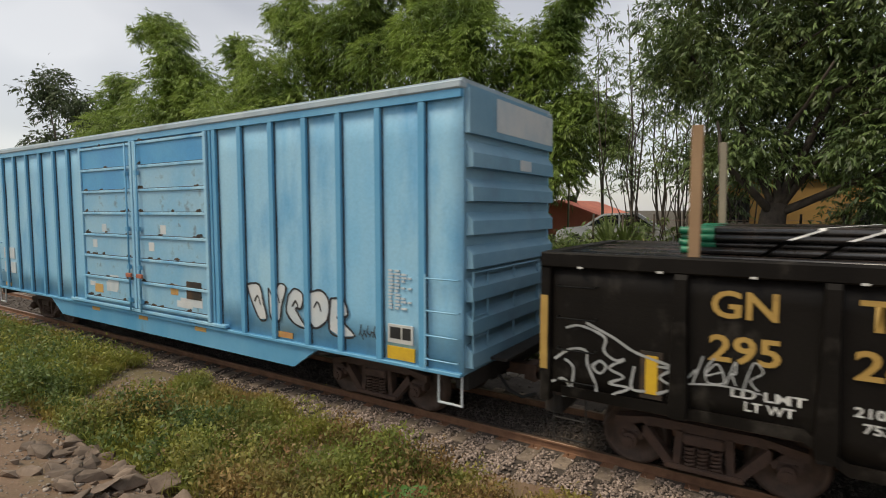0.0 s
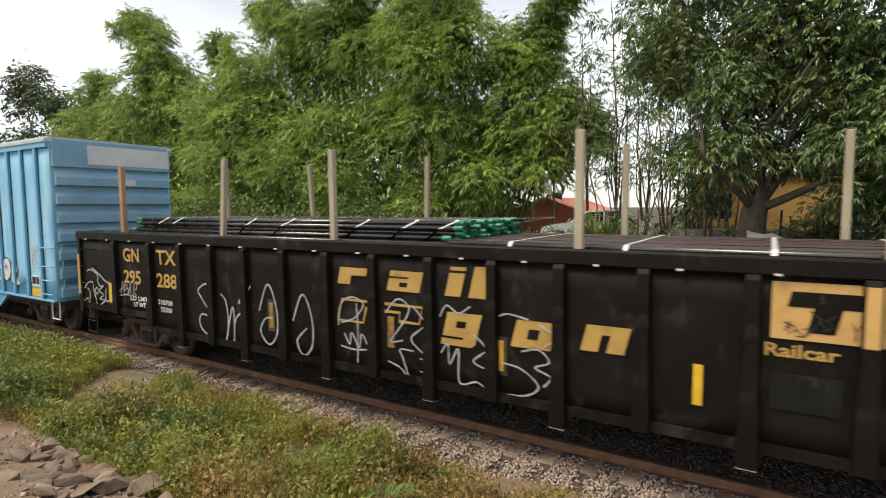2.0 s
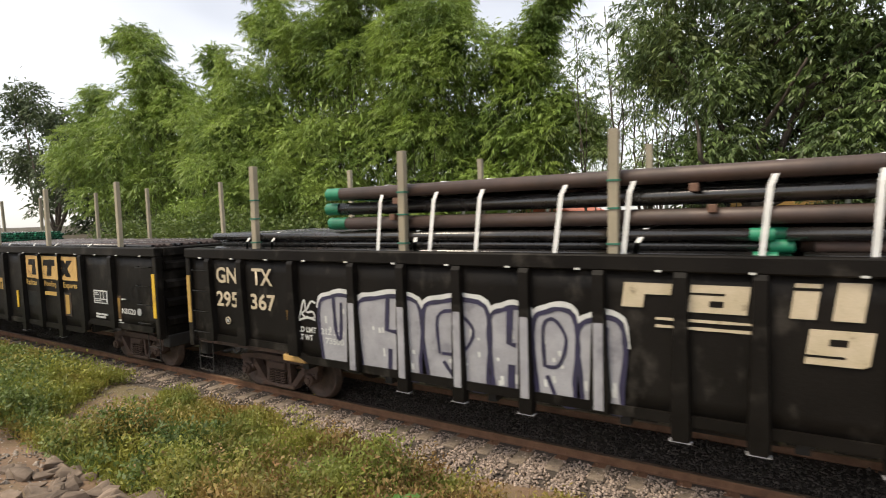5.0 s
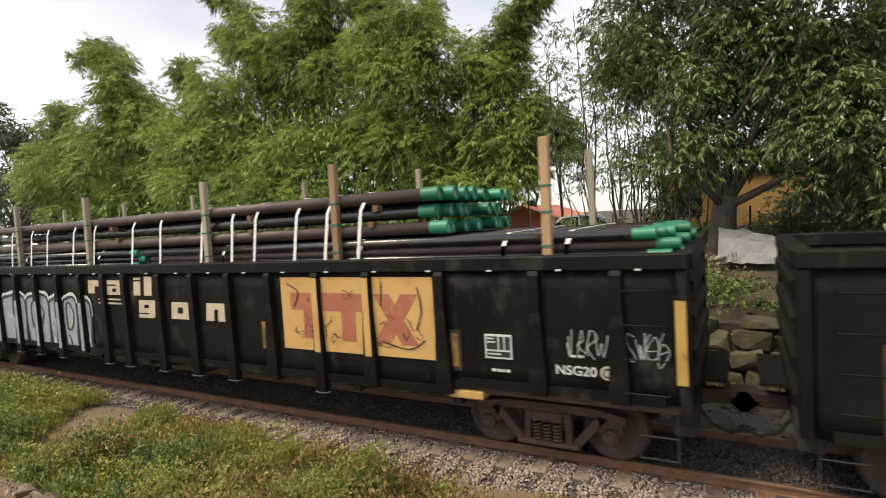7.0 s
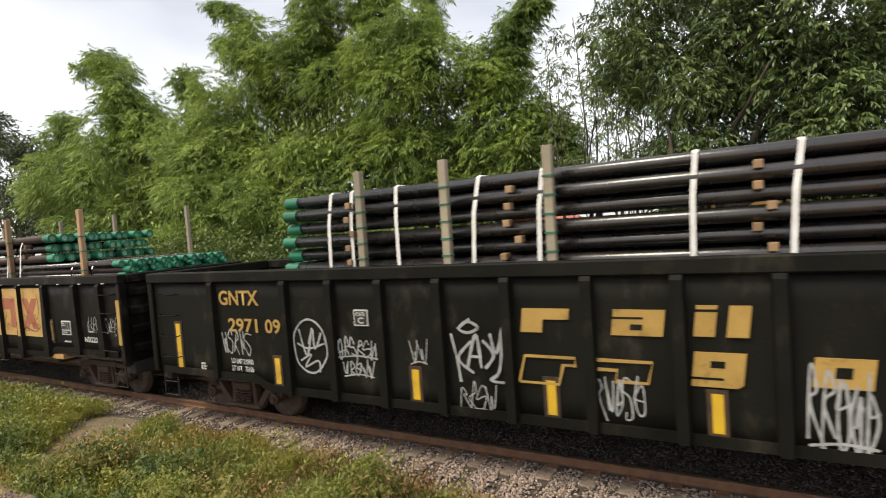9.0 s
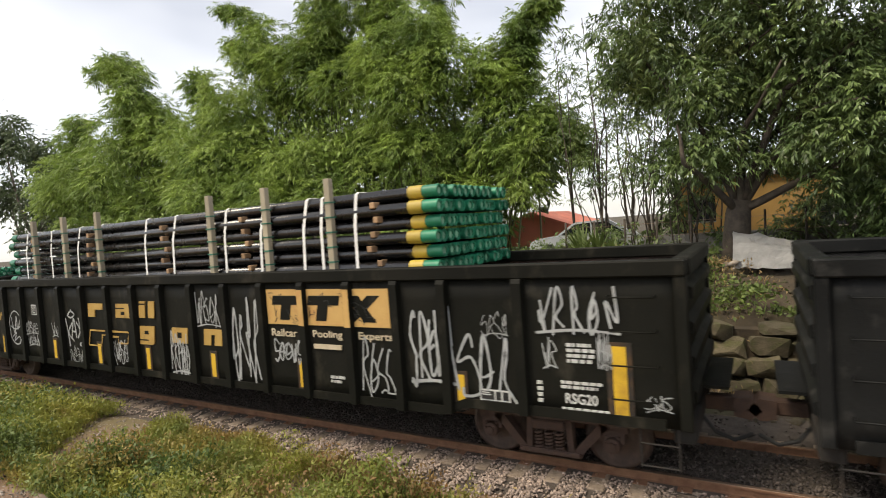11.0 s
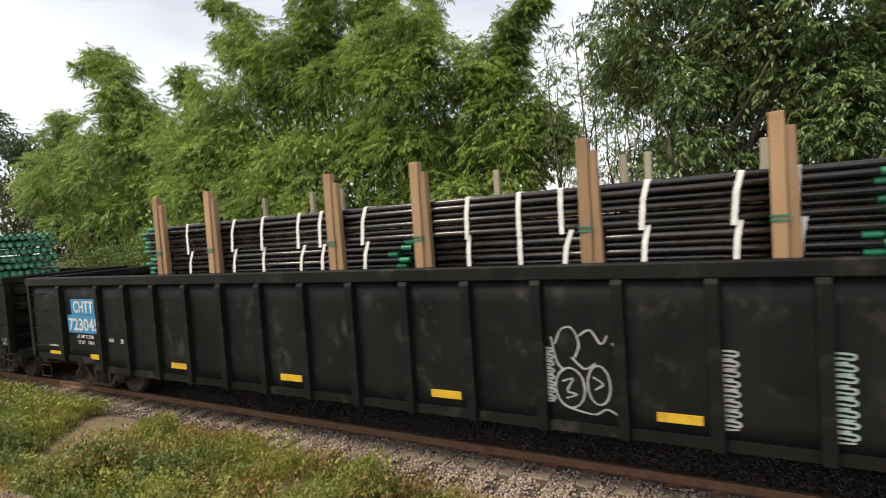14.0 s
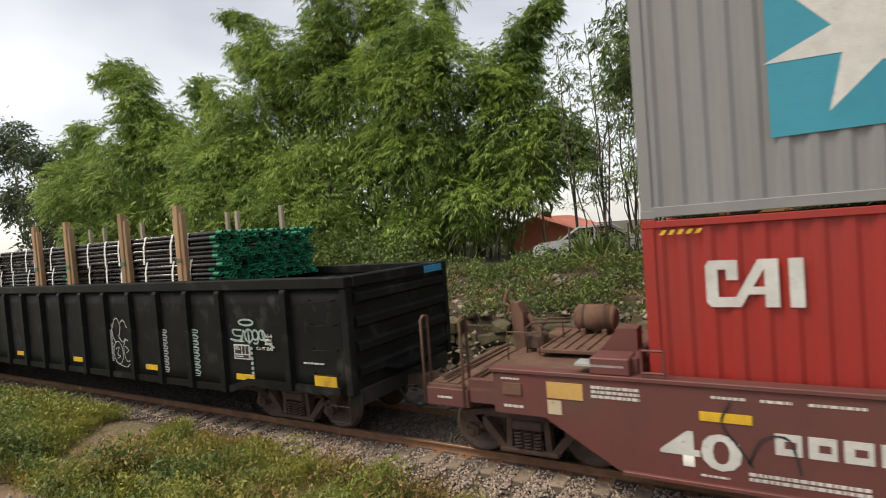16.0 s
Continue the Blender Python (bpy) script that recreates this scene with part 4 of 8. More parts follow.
def gondola(name, x0, x1, paint, inner, ribs, label, top=2.98, low_end=1.08, low_mid=0.80, skirt=(3.0, 3.4), rungs_at=(0.25, 0.75), flare=1.0, feet=()):
    """A mill gondola: ribbed sides, ends with horizontal bulges, floor, top chord, trucks and couplers. ribs: distances from its end."""
    car = rail_car(name, x0, x1, label, "gondola wagon", "gondola wagons of the train")
    L = x1 - x0
    h = L / 2

    def low(x):
        d = min(x + h, h - x)
        a, b = skirt
        k = min(1.0, max(0.0, (d - a) / (b - a)))
        return low_end + (low_mid - low_end) * k
    chord = top - 0.20
    for s in (-1, 1):
        y0, y1 = (-1.60, -1.545) if s < 0 else (1.545, 1.60)
        me = wavy_wall(-h + 0.02, h - 0.02, low, chord + 0.02, min(y0, y1), max(y0, y1), x0 + s)
        wall = part("side_wall", me, paint, car, "dented dark steel side")
        me.materials.append(M[inner])
        for p in me.polygons:
            if p.normal.y * s < -0.5:
                p.material_index = 1
        bm = bmesh.new()
        box(bm, -h, h, s * 1.58 - 0.10, s * 1.58 + 0.10, chord, top, 0.02)
        part("top_chord", bm, paint, car, "heavy top rail, worn to bare metal in places")
        if paint == "black" and s < 0:
            hook = shared("tie_hook", lambda: boxed(-0.035, 0.035, -0.012, 0.012, -0.012, 0.012), "white")
            for k in range(22):
                part("tie_hook", hook, None, car, "small pale tie-down hook", pose(-h + 0.55 + k * (L - 1.1) / 21, -1.69, chord + 0.015))
        knees = [-h + 0.3, -h + skirt[0], -h + skirt[1], h - skirt[1], h - skirt[0], h - 0.3]
        lower = [(x, low(x) - 0.02) for x in knees]
        part("side_sill", prism(bmesh.new(), lower + [(x, z + 0.13) for x, z in lower[::-1]], *sorted((s * 1.59, s * 1.64))), paint, car)
        for i, r in enumerate(ribs):
            x = r - h
            deep = low(x) - (0.20 if i in feet else 0.02)
            key = "rib %s %.2f %.1f %s" % (paint, deep, top, s)
            me = shared(key, rib_mesh(deep, chord + 0.005, 0.135, 0.10, flare), paint)
            me.name = "rib"
            rib = part("rib", me, None, car, at=pose(x, s * 1.606, 0, 0, 0, 0 if s < 0 else 180))
            if i in feet:
                # a pale sliver paints in the highlight along the foot's lower edge
                edge = shared("foot edge %.1f" % flare, lambda: boxed(-0.068 * flare, 0.068 * flare, -0.106, 0.0, -0.004, 0.004), "lilac")
                edge.name = "foot_edge"
                part("foot_edge", edge, None, rib, "pale strip painting in the highlight under the foot", pose(0, 0, deep - 0.004))
        # corner posts and rungs
        for e in (-1, 1):
            part("corner_post", boxed(*sorted((e * h, e * (h - 0.14))), *sorted((s * 1.50, s * 1.66)), 0.95, chord + 0.002, bevel=0.015), paint, car)
            for k in range(4):
                z = 1.28 + k * 0.42
                xa, xb = e * (h - rungs_at[0]), e * (h - rungs_at[1])
                bm = path_rod(bmesh.new(), [(xa, s * 1.60, z + 0.01), (xa, s * 1.70, z), (xb, s * 1.70, z), (xb, s * 1.60, z + 0.01)], 0.011, 6)
                part("grab_iron", bm, "coal" if paint == "black" else paint, car, "thin steel grab iron")
            # stirrup step
            xa, xb = e * (h - 0.18), e * (h - 0.62)
            bm = bmesh.new()
            for pts in ([(xa, 1.05), (xa, 0.42)], [(xb, 1.05), (xb, 0.42)], [(xa, 0.44), (xb, 0.44)], [(xa, 0.72), (xb, 0.72)]):
                rod(bm, (pts[0][0], s * 1.56, pts[0][1]), (pts[1][0], s * 1.56, pts[1][1]), 0.012, 6)
            part("step", bm, "underside", car, "dark stirrup step")
    for e in (-1, 1):
        bm = bmesh.new()
        box(bm, *sorted((e * (h - 0.05), e * (h - 0.11))), -1.5, 1.5, 1.0, chord)
        part("end_wall", bm, paint, car, "dark end wall")
        for k in range(4):
            z = 1.18 + k * 0.42
            part("end_rib", prism(bmesh.new(), [(e * (h - 0.06), z), (e * (h + 0.04), z + 0.06), (e * (h + 0.04), z + 0.18), (e * (h - 0.06), z + 0.24)], -1.44, 1.44), paint, car)
        part("end_chord", boxed(*sorted((e * (h + 0.03), e * (h - 0.18))), -1.48, 1.48, chord, top, bevel=0.02), paint, car)
        part("end_sill", boxed(*sorted((e * h, e * (h - 0.25))), -1.45, 1.45, 0.72, 1.0, bevel=0.02), "underside", car)
        part("end_platform", boxed(*sorted((e * (h + 0.02), e * (h + 0.34))), -0.75, 0.75, 1.22, 1.26), paint, car)
        coupler(car, e * (h - 0.05), e)
    part("floor", boxed(-h + 0.1, h - 0.1, -1.55, 1.55, 1.02, 1.12), inner, car, "grimy steel floor")
    part("centre_sill", boxed(-h + 0.2, h - 0.2, -0.28, 0.28, 0.62, 1.0), "underside", car)
    for k in range(9):
        part("cross_bearer", shared("cross_bearer", lambda: boxed(-0.07, 0.07, -1.5, 1.5, 0.80, 1.02), "underside"), None, car, at=pose(-h + 3.2 + (L - 6.4) * k / 8, 0, 0))
    truck(car, -h + 1.98)
    truck(car, h - 1.98)
    # brake gear that hangs below the middle
    bm = bmesh.new()
    rod(bm, (-1.2, -0.7, 0.72), (-0.2, -0.7, 0.72), 0.17, 14)
    box(bm, 0.4, 0.75, -0.85, -0.5, 0.62, 0.98, 0.02)
    rod(bm, (-h + 3, -0.42, 0.62), (h - 3, -0.42, 0.62), 0.016, 6)
    part("brake_gear", bm, "underside", car, "air tank and brake rods")
    return car


def build_gondola_one():
    ribs = [1.75, 3.2, 4.33, 5.36, 6.38, 7.44, 8.5, 9.52, 10.6, 11.65, 12.63, 13.68, 14.82, 15.86, 16.96, 18.15, 19.55]
    g = gondola("gondola", -2.8, 18.6, "black", "inner", ribs, "black steel gondola with ochre lettering and white graffiti", flare=1.5, feet=(2, 4, 6, 8, 10, 12, 14))
    o = 2.8 - 10.7
    rl = [r - 10.7 for r in ribs]
    words("lettering", "GN", -0.73 + o, -0.07 + o, 2.31, 2.63, FACE - 0.009, "ochre", g)
    words("lettering", "TX", 0.62 + o, 1.34 + o, 2.31, 2.63, FACE - 0.009, "ochre", g)
    words("lettering", "295", -0.74 + o, -0.03 + o, 1.80, 2.12, FACE - 0.009, "ochre", g)
    words("lettering", "288", 0.60 + o, 1.36 + o, 1.80, 2.12, FACE - 0.009, "ochre", g)
    words("lettering", "LD LMT", -0.50 + o, 0.22 + o, 1.42, 1.53, FACE - 0.009, "white", g)
    words("lettering", "LT WT", -0.36 + o, 0.12 + o, 1.28, 1.39, FACE - 0.009, "white", g)
    words("lettering", "210700", 0.62 + o, 1.15 + o, 1.42, 1.53, FACE - 0.009, "white", g)
    words("lettering", "75300", 0.70 + o, 1.12 + o, 1.26, 1.37, FACE - 0.009, "white", g)
    strip(g, -2.74 + o, 1.40, 2.40, 0.10, "ochre", False, 0.05)
    strip(g, -1.36 + o, 1.28, 1.76, 0.14)
    strip(g, 11.5 + o, 1.21, 1.69, 0.10, "reflector", False)
    strip(g, 14.44 + o, 1.22, 1.72, 0.20, "ochre")
    strip(g, 3.65 + 0.62 + o, 1.30, 1.78, 0.10, "old_reflector")
    strip(g, 7.05 + o, 1.30, 1.80, 0.12, "old_reflector", False)
    strip(g, 8.95 + o, 1.22, 1.66, 0.14)
    strip(g, 16.92 + o, 1.30, 1.78, 0.10, "old_reflector")
    strip(g, 18.48 + o, 1.42, 2.40, 0.11, "reflector", False, 0.05)
    # fleet emblem: slanted ochre blocks over a thin outline
    emblem_blocks(g, [("arm", 5.94, 6.52, 2.26, 2.54), ("eye", 6.98, 7.60, 2.22, 2.54), ("dotted", 8.06, 8.32, 2.22, 2.66), ("bar", 8.46, 8.74, 2.22, 2.68), ("tail", 8.03, 8.60, 1.66, 1.98), ("ring", 9.13, 9.70, 1.60, 1.98), ("arch", 10.11, 10.66, 1.68, 2.02)], "ochre", "black", o)
    emblem_frame(g, 5.94, 1.64, o, "ochre")
    decal(g, rl, "emblem_panel", 12.20 + o, 15.03 + o, 2.10, 2.72, "plate", "ochre painted emblem panel, cracked and flaking")
    bar_emblem(g, (12.28, 13.16, 14.02), 2.19, 2.62, o, "black", "notice", 0.10, 0.72)
    words("lettering", "Railcar", 12.15 + o, 12.82 + o, 1.90, 2.05, FACE - 0.009, "ochre", g)
    words("lettering", "Pooling", 13.22 + o, 13.93 + o, 1.86, 2.05, FACE - 0.009, "ochre", g)
    words("lettering", "Experts", 14.28 + o, 15.0 + o, 1.86, 2.05, FACE - 0.009, "ochre", g)
    slanted(g, "lettering_bar", 13.22 + o, 13.90 + o, 1.66, 1.76, "ochre", 0, label="short line of ochre lettering")
    part("patch", boxed(12.22 + o, 12.86 + o, FACE - 0.009, FACE + 0.01, 1.32, 1.72), "coal", g, "grey repainted patch")
    notice(g, 15.80 + o, 16.42 + o, 1.60, 1.92)
    words("lettering", "NSG20", 17.05 + o, 17.62 + o, 1.42, 1.55, FACE - 0.009, "white", g)
    small_print(g, 17.05 + o, 17.22 + o, 1.72, 1.78, 1)
    small_print(g, 15.85 + o, 16.4 + o, 1.22, 1.36, 2)
    small_print(g, 16.6 + o, 17.1 + o, 1.14, 1.28, 2)
    small_print(g, 17.1 + o, 18.0 + o, 1.14, 1.19, 1)
    small_print(g, -2.1 + o, -1.2 + o, 1.10, 1.15, 1)
    bm = bmesh.new()
    rod(bm, (17.78 + o, FACE - 0.012, 1.50), (17.78 + o, FACE, 1.50), 0.085, 16)
    part("round_sticker", bm, "spray", g, "round pale sticker")
    strokes_paint(g, [[(2.46 + o, 1.62), (2.47 + o, 1.92), (2.31 + o, 1.99), (2.08 + o, 1.84), (2.20 + o, 1.68), (2.50 + o, 1.34), (2.61 + o, 1.06), (2.52 + o, 0.98)], [(2.52 + o, 0.98), (2.32 + o, 0.96), (2.14 + o, 1.08), (2.10 + o, 1.25), (2.21 + o, 1.36), (2.50 + o, 1.30)],
                      [(2.81 + o, 1.82), (2.95 + o, 1.72), (3.02 + o, 1.44), (3.01 + o, 1.09), (2.95 + o, 0.92), (3.17 + o, 1.59), (3.21 + o, 1.20), (3.19 + o, 0.88), (3.24 + o, 1.33), (3.47 + o, 1.56), (3.51 + o, 1.75), (3.44 + o, 1.82), (3.37 + o, 1.69), (3.51 + o, 1.78), (3.73 + o, 2.06)],
                      [(3.95 + o, 1.6), (4.2 + o, 2.12), (4.42 + o, 1.7), (4.42 + o, 1.2), (4.2 + o, 0.98), (3.98 + o, 1.2), (4.1 + o, 1.45), (4.32 + o, 1.5)],
                      [(4.85 + o, 1.5), (5.1 + o, 2.0), (5.32 + o, 1.6), (5.32 + o, 1.1), (5.1 + o, 0.9), (4.95 + o, 1.15), (5.2 + o, 1.4)]], "spray", 0.034)
    strip(g, 1.42 + o, 1.22, 1.70, 0.11, "reflector", False)
    beast = [[(-2.45, 1.98), (-2.25, 2.03), (-1.94, 1.92), (-1.94, 1.74), (-1.8, 1.64), (-1.68, 1.67)], [(-2.6, 1.54), (-2.39, 1.7), (-2.18, 1.71), (-2.15, 1.53), (-2.03, 1.25), (-2.06, 1.09)], [(-2.64, 1.22), (-2.46, 1.29), (-2.38, 1.12), (-2.48, 1.05)],
             [(-2.46, 1.56), (-2.34, 1.46), (-2.36, 1.2)], [(-2.18, 2.08), (-1.83, 1.93), (-1.56, 1.78), (-1.14, 1.67)], [(-1.68, 1.66), (-1.87, 1.53), (-1.69, 1.44), (-1.87, 1.33), (-1.62, 1.31), (-1.83, 1.17), (-1.54, 1.1)],
             [(-1.56, 1.6), (-1.59, 1.32), (-1.42, 1.31)], [(-1.29, 1.64), (-1.13, 1.63), (-1.26, 1.51), (-1.12, 1.41), (-1.29, 1.3)], [(-1.99, 1.61), (-1.91, 1.54), (-1.99, 1.44), (-2.08, 1.52), (-1.99, 1.61)]]
    strokes_paint(g, [[(x + o, z) for x, z in line] for line in beast], "spray", 0.034)
    tag_paint(g, -1.0 + o, -0.2 + o, 1.50, 1.80, "spray", 2, 4, 0.028, 0.004)
    scrawl = [[(5.95, 1.55), (6.0, 1.9), (6.25, 2.05), (6.5, 1.95), (6.3, 1.7), (6.02, 1.6)], [(6.35, 1.95), (6.38, 1.5), (6.36, 0.95)], [(6.08, 1.42), (6.2, 1.25), (6.24, 1.45), (6.4, 1.22), (6.46, 1.45), (6.62, 1.2)], [(6.0, 1.2), (6.3, 1.17), (6.68, 1.22)],
              [(6.95, 1.85), (7.2, 2.1), (7.42, 1.95), (7.2, 1.6), (7.05, 1.4), (7.3, 1.45)], [(7.5, 2.0), (7.7, 1.75), (7.45, 1.5), (7.66, 1.3)], [(7.0, 1.08), (7.25, 1.0), (7.4, 0.85), (7.3, 1.15), (7.24, 1.3), (7.5, 1.3)], [(7.62, 1.2), (7.75, 1.2)], [(7.62, 1.0), (7.75, 1.0)],
              [(7.98, 1.9), (8.1, 2.08), (8.3, 1.98), (8.5, 2.1)], [(8.0, 1.35), (8.12, 1.5), (8.15, 1.2), (8.3, 1.45), (8.32, 0.95), (8.6, 1.0), (8.75, 0.92)], [(8.55, 1.7), (8.75, 1.5), (8.55, 1.3), (8.8, 1.2)],
              [(8.95, 2.0), (9.1, 2.05), (9.4, 2.0)], [(9.0, 1.35), (9.3, 1.3), (9.55, 1.1), (9.4, 0.95), (9.1, 0.9)], [(9.3, 1.55), (9.55, 1.6), (9.7, 1.45), (9.5, 1.35), (9.72, 1.25), (9.62, 1.1)], [(9.55, 1.95), (9.78, 1.8), (9.62, 1.65)]]
    strokes_paint(g, [[(x + o, z) for x, z in line] for line in scrawl], "spray", 0.026, "thin grey spray scrawl", 0.006)
    tag_paint(g, 17.1 + o, 17.9 + o, 1.75, 2.2, "coal", 13, 3, 0.03)
    return g


def build_gondola_two():
    ribs = [0.75, 1.72, 3.1, 4.5, 5.5, 6.5, 7.55, 8.55, 9.5, 10.3, 11.5, 12.55, 13.6, 14.65, 15.75, 16.8, 18.12, 19.55, 20.6]
    g = gondola("gondola", 19.68, 41.1, "black", "inner", ribs, "black steel gondola with silver graffiti and a yellow emblem panel", low_end=1.14, low_mid=0.98, flare=1.8, feet=(4, 5, 6, 8, 9, 10, 11, 12, 14))
    o = -19.68 - 10.71
    rl = [r - 10.71 for r in ribs]
    for text, a, b, c, d in (("GN", 20.62, 21.24, 2.30, 2.62), ("TX", 21.68, 22.24, 2.30, 2.62), ("295", 20.60, 21.25, 1.83, 2.14), ("367", 21.62, 22.30, 1.83, 2.14)):
        words("lettering", text, a + o, b + o, c, d, FACE - 0.009, "cream", g)
    for text, a, b, c, d in (("LD LMT", 22.88, 23.30, 1.52, 1.62), ("LT WT", 22.88, 23.22, 1.38, 1.48), ("212 500", 23.42, 23.95, 1.52, 1.63), ("73500", 23.52, 23.94, 1.36, 1.47), ("NSG20", 39.47, 40.0, 1.42, 1.55)):
        words("lettering", text, a + o, b + o, c, d, FACE - 0.016, "white", g)
    strip(g, 19.76 + o, 1.44, 2.42, 0.10, "ochre", False, 0.05)
    strip(g, 22.64 + o, 1.39, 1.88, 0.11, "old_reflector", False)
    strip(g, 34.1 + o, 1.42, 1.90, 0.09, "old_reflector", False)
    strip(g, 37.98 + o, 1.40, 1.88, 0.10, "old_reflector")
    strip(g, 41.0 + o, 1.42, 2.42, 0.12, "ochre", False, 0.05)
    for x, z, r in ((20.92, 1.56, 0.075), (40.13, 1.48, 0.09)):
        seal = part("round_sticker", rod(bmesh.new(), (x + o, FACE - 0.012, z), (x + o, FACE, z), r, 18), "cream", g, "round pale sticker")
        part("ring", rod(bmesh.new(), (x + o, FACE - 0.014, z), (x + o, FACE - 0.004, z), r * 0.72, 18), "notice", seal)
        part("centre", rod(bmesh.new(), (x + o, FACE - 0.016, z), (x + o, FACE - 0.004, z), r * 0.45, 14), "spray", seal)
    # silver block graffiti: swelling shapes with dark outlines and a pale halo
    rnd = random.Random(21)
    for i, (a, b, top, slot) in enumerate(((23.42, 24.20, 2.20, 0), (24.28, 25.50, 2.24, 1), (25.58, 26.66, 2.26, 2), (26.70, 27.30, 2.20, 1), (27.36, 27.92, 2.22, 2), (27.98, 28.52, 2.16, 0))):
        a, b = a + o, b + o
        m, w = (a + b) / 2, b - a
        pts = [(a + 0.06 * w, 1.00), (m - 0.1 * w, 1.03), (b - 0.06 * w, 0.97), (b - 0.02, 1.3), (b + 0.03, 1.75), (b - 0.04 * w, top - 0.05), (m + 0.1 * w, top + 0.03), (m - 0.2 * w, top - 0.02), (a + 0.02 * w, top - 0.10), (a - 0.04, 1.8), (a, 1.4)]
        ring = smooth_line([*pts, pts[0]], 3)[:-1]
        part("graffiti_fill", prism(bmesh.new(), ring, FACE - 0.009 - 0.0004 * i, FACE + 0.01), "lilac", g, "silver spray fill")
        bm = bmesh.new()
        ribbon(bm, [(m + (x - m) * 1.05, z + 0.06) for x, z in ring[12:27]], 0.085, FACE - 0.0085, rnd)
        part("graffiti_glow", bm, "white", g, "white spray edge")
        bm = bmesh.new()
        ribbon(bm, [*ring, ring[0]], 0.065, FACE - 0.016 - 0.0005 * i, rnd)
        if slot == 0:
            ribbon(bm, smooth_line([(m - 0.1 * w, top - 0.02), (m - 0.05 * w, 1.6), (m + 0.08 * w, 1.5), (m + 0.12 * w, top - 0.1)], 4), 0.07, FACE - 0.0165 - 0.0005 * i, rnd)
        elif slot == 1:
            ribbon(bm, [(m, top), (m - 0.03 * w, 1.72), (m + 0.14 * w, 1.70)], 0.09, FACE - 0.0165 - 0.0005 * i, rnd)
            ribbon(bm, [(m + 0.02 * w, 1.42), (m, 1.0)], 0.10, FACE - 0.0165 - 0.0005 * i, rnd)
        else:
            ribbon(bm, smooth_line([(m - 0.26 * w, 1.45), (m - 0.28 * w, 2.0), (m, 2.1), (m + 0.28 * w, 1.85), (m + 0.1 * w, 1.5), (m - 0.22 * w, 1.46)], 4), 0.05, FACE - 0.0165 - 0.0005 * i, rnd)
            ribbon(bm, [(m - 0.2 * w, 1.34), (m + 0.05 * w, 1.0)], 0.07, FACE - 0.0165 - 0.0005 * i, rnd)
        part("graffiti_outline", bm, "navy", g, "dark spray outline")
        bm = bmesh.new()
        for k in range(7):
            x, z = rnd.uniform(a + 0.1 * w, b - 0.1 * w), rnd.uniform(1.15, 2.0)
            ribbon(bm, [(x, z), (x + 0.01, z - rnd.uniform(0.03, 0.14))], rnd.uniform(0.03, 0.06), FACE - 0.0125 - 0.0005 * i, rnd)
        tagged(part("graffiti_drips", bm, "white", g, "pale drips and spots of spray paint"), kind="stuff")
    for r in rl:
        if 23.4 < r - o < 29.0:
            part("graffiti_fill", boxed(r - 0.06, r + 0.06, RIB_FACE - 0.003, RIB_FACE + 0.002, 1.0, 2.12), "lilac", g)
    emblem_blocks(g, [("arm", 28.50, 29.05, 2.34, 2.64), ("eye", 29.25, 29.85, 2.32, 2.64), ("dotted", 30.25, 30.48, 2.32, 2.70), ("bar", 30.62, 30.88, 2.32, 2.72), ("tail", 30.40, 30.95, 1.98, 2.22), ("ring", 31.48, 32.05, 1.86, 2.20), ("arch", 32.55, 33.12, 1.86, 2.20)], "cream", "black", o, 0.05, "cream painted emblem block")
    strokes_paint(g, [[(28.9 + o, 2.22), (29.95 + o, 2.22)], [(28.9 + o, 2.13), (29.95 + o, 2.13)]], "cream", 0.035, "cream painted lines")
    decal(g, rl, "emblem_panel", 34.60 + o, 37.66 + o, 1.46, 2.70, "plate", "weathered yellow painted emblem panel")
    bar_emblem(g, (34.80, 35.62, 36.55), 1.66, 2.44, o, "redfade", "smear", 0.02, 0.84)
    strokes_paint(g, [[(36.75 + o, 2.62), (36.72 + o, 2.25)], [(37.4 + o, 2.55), (37.45 + o, 2.2), (37.35 + o, 1.9)], [(34.75 + o, 2.6), (35.0 + o, 2.45), (34.9 + o, 2.2)], [(36.7 + o, 1.7), (37.2 + o, 1.6), (37.5 + o, 1.75)]], "notice", 0.022, "thin black scribble", 0.012)
    notice(g, 38.46 + o, 38.86 + o, 1.56, 1.90)
    tag_paint(g, 38.08 + o, 38.42 + o, 1.5, 2.0, "coal", 31, 2, 0.02)
    tag_paint(g, 39.6 + o, 40.15 + o, 1.68, 2.0, "spray", 32, 4, 0.018)
    tag_paint(g, 40.35 + o, 40.85 + o, 1.65, 1.98, "spray", 33, 4, 0.018)
    tag_paint(g, 32.7 + o, 33.15 + o, 1.42, 1.65, "coal", 35, 3, 0.02)
    tag_paint(g, 22.9 + o, 23.3 + o, 1.75, 2.05, "white", 36, 2, 0.045)
    small_print(g, 39.66 + o, 39.85 + o, 1.64, 1.69, 1)
    small_print(g, 38.55 + o, 38.9 + o, 1.36, 1.42, 1)
    for x in (22.7, 38.1):
        part("jacking_pad", boxed(x - 0.28 + o, x + 0.28 + o, -1.62, -1.3, 0.93, 1.06, bevel=0.02), "plate", g, "yellow jacking pad")
    return g


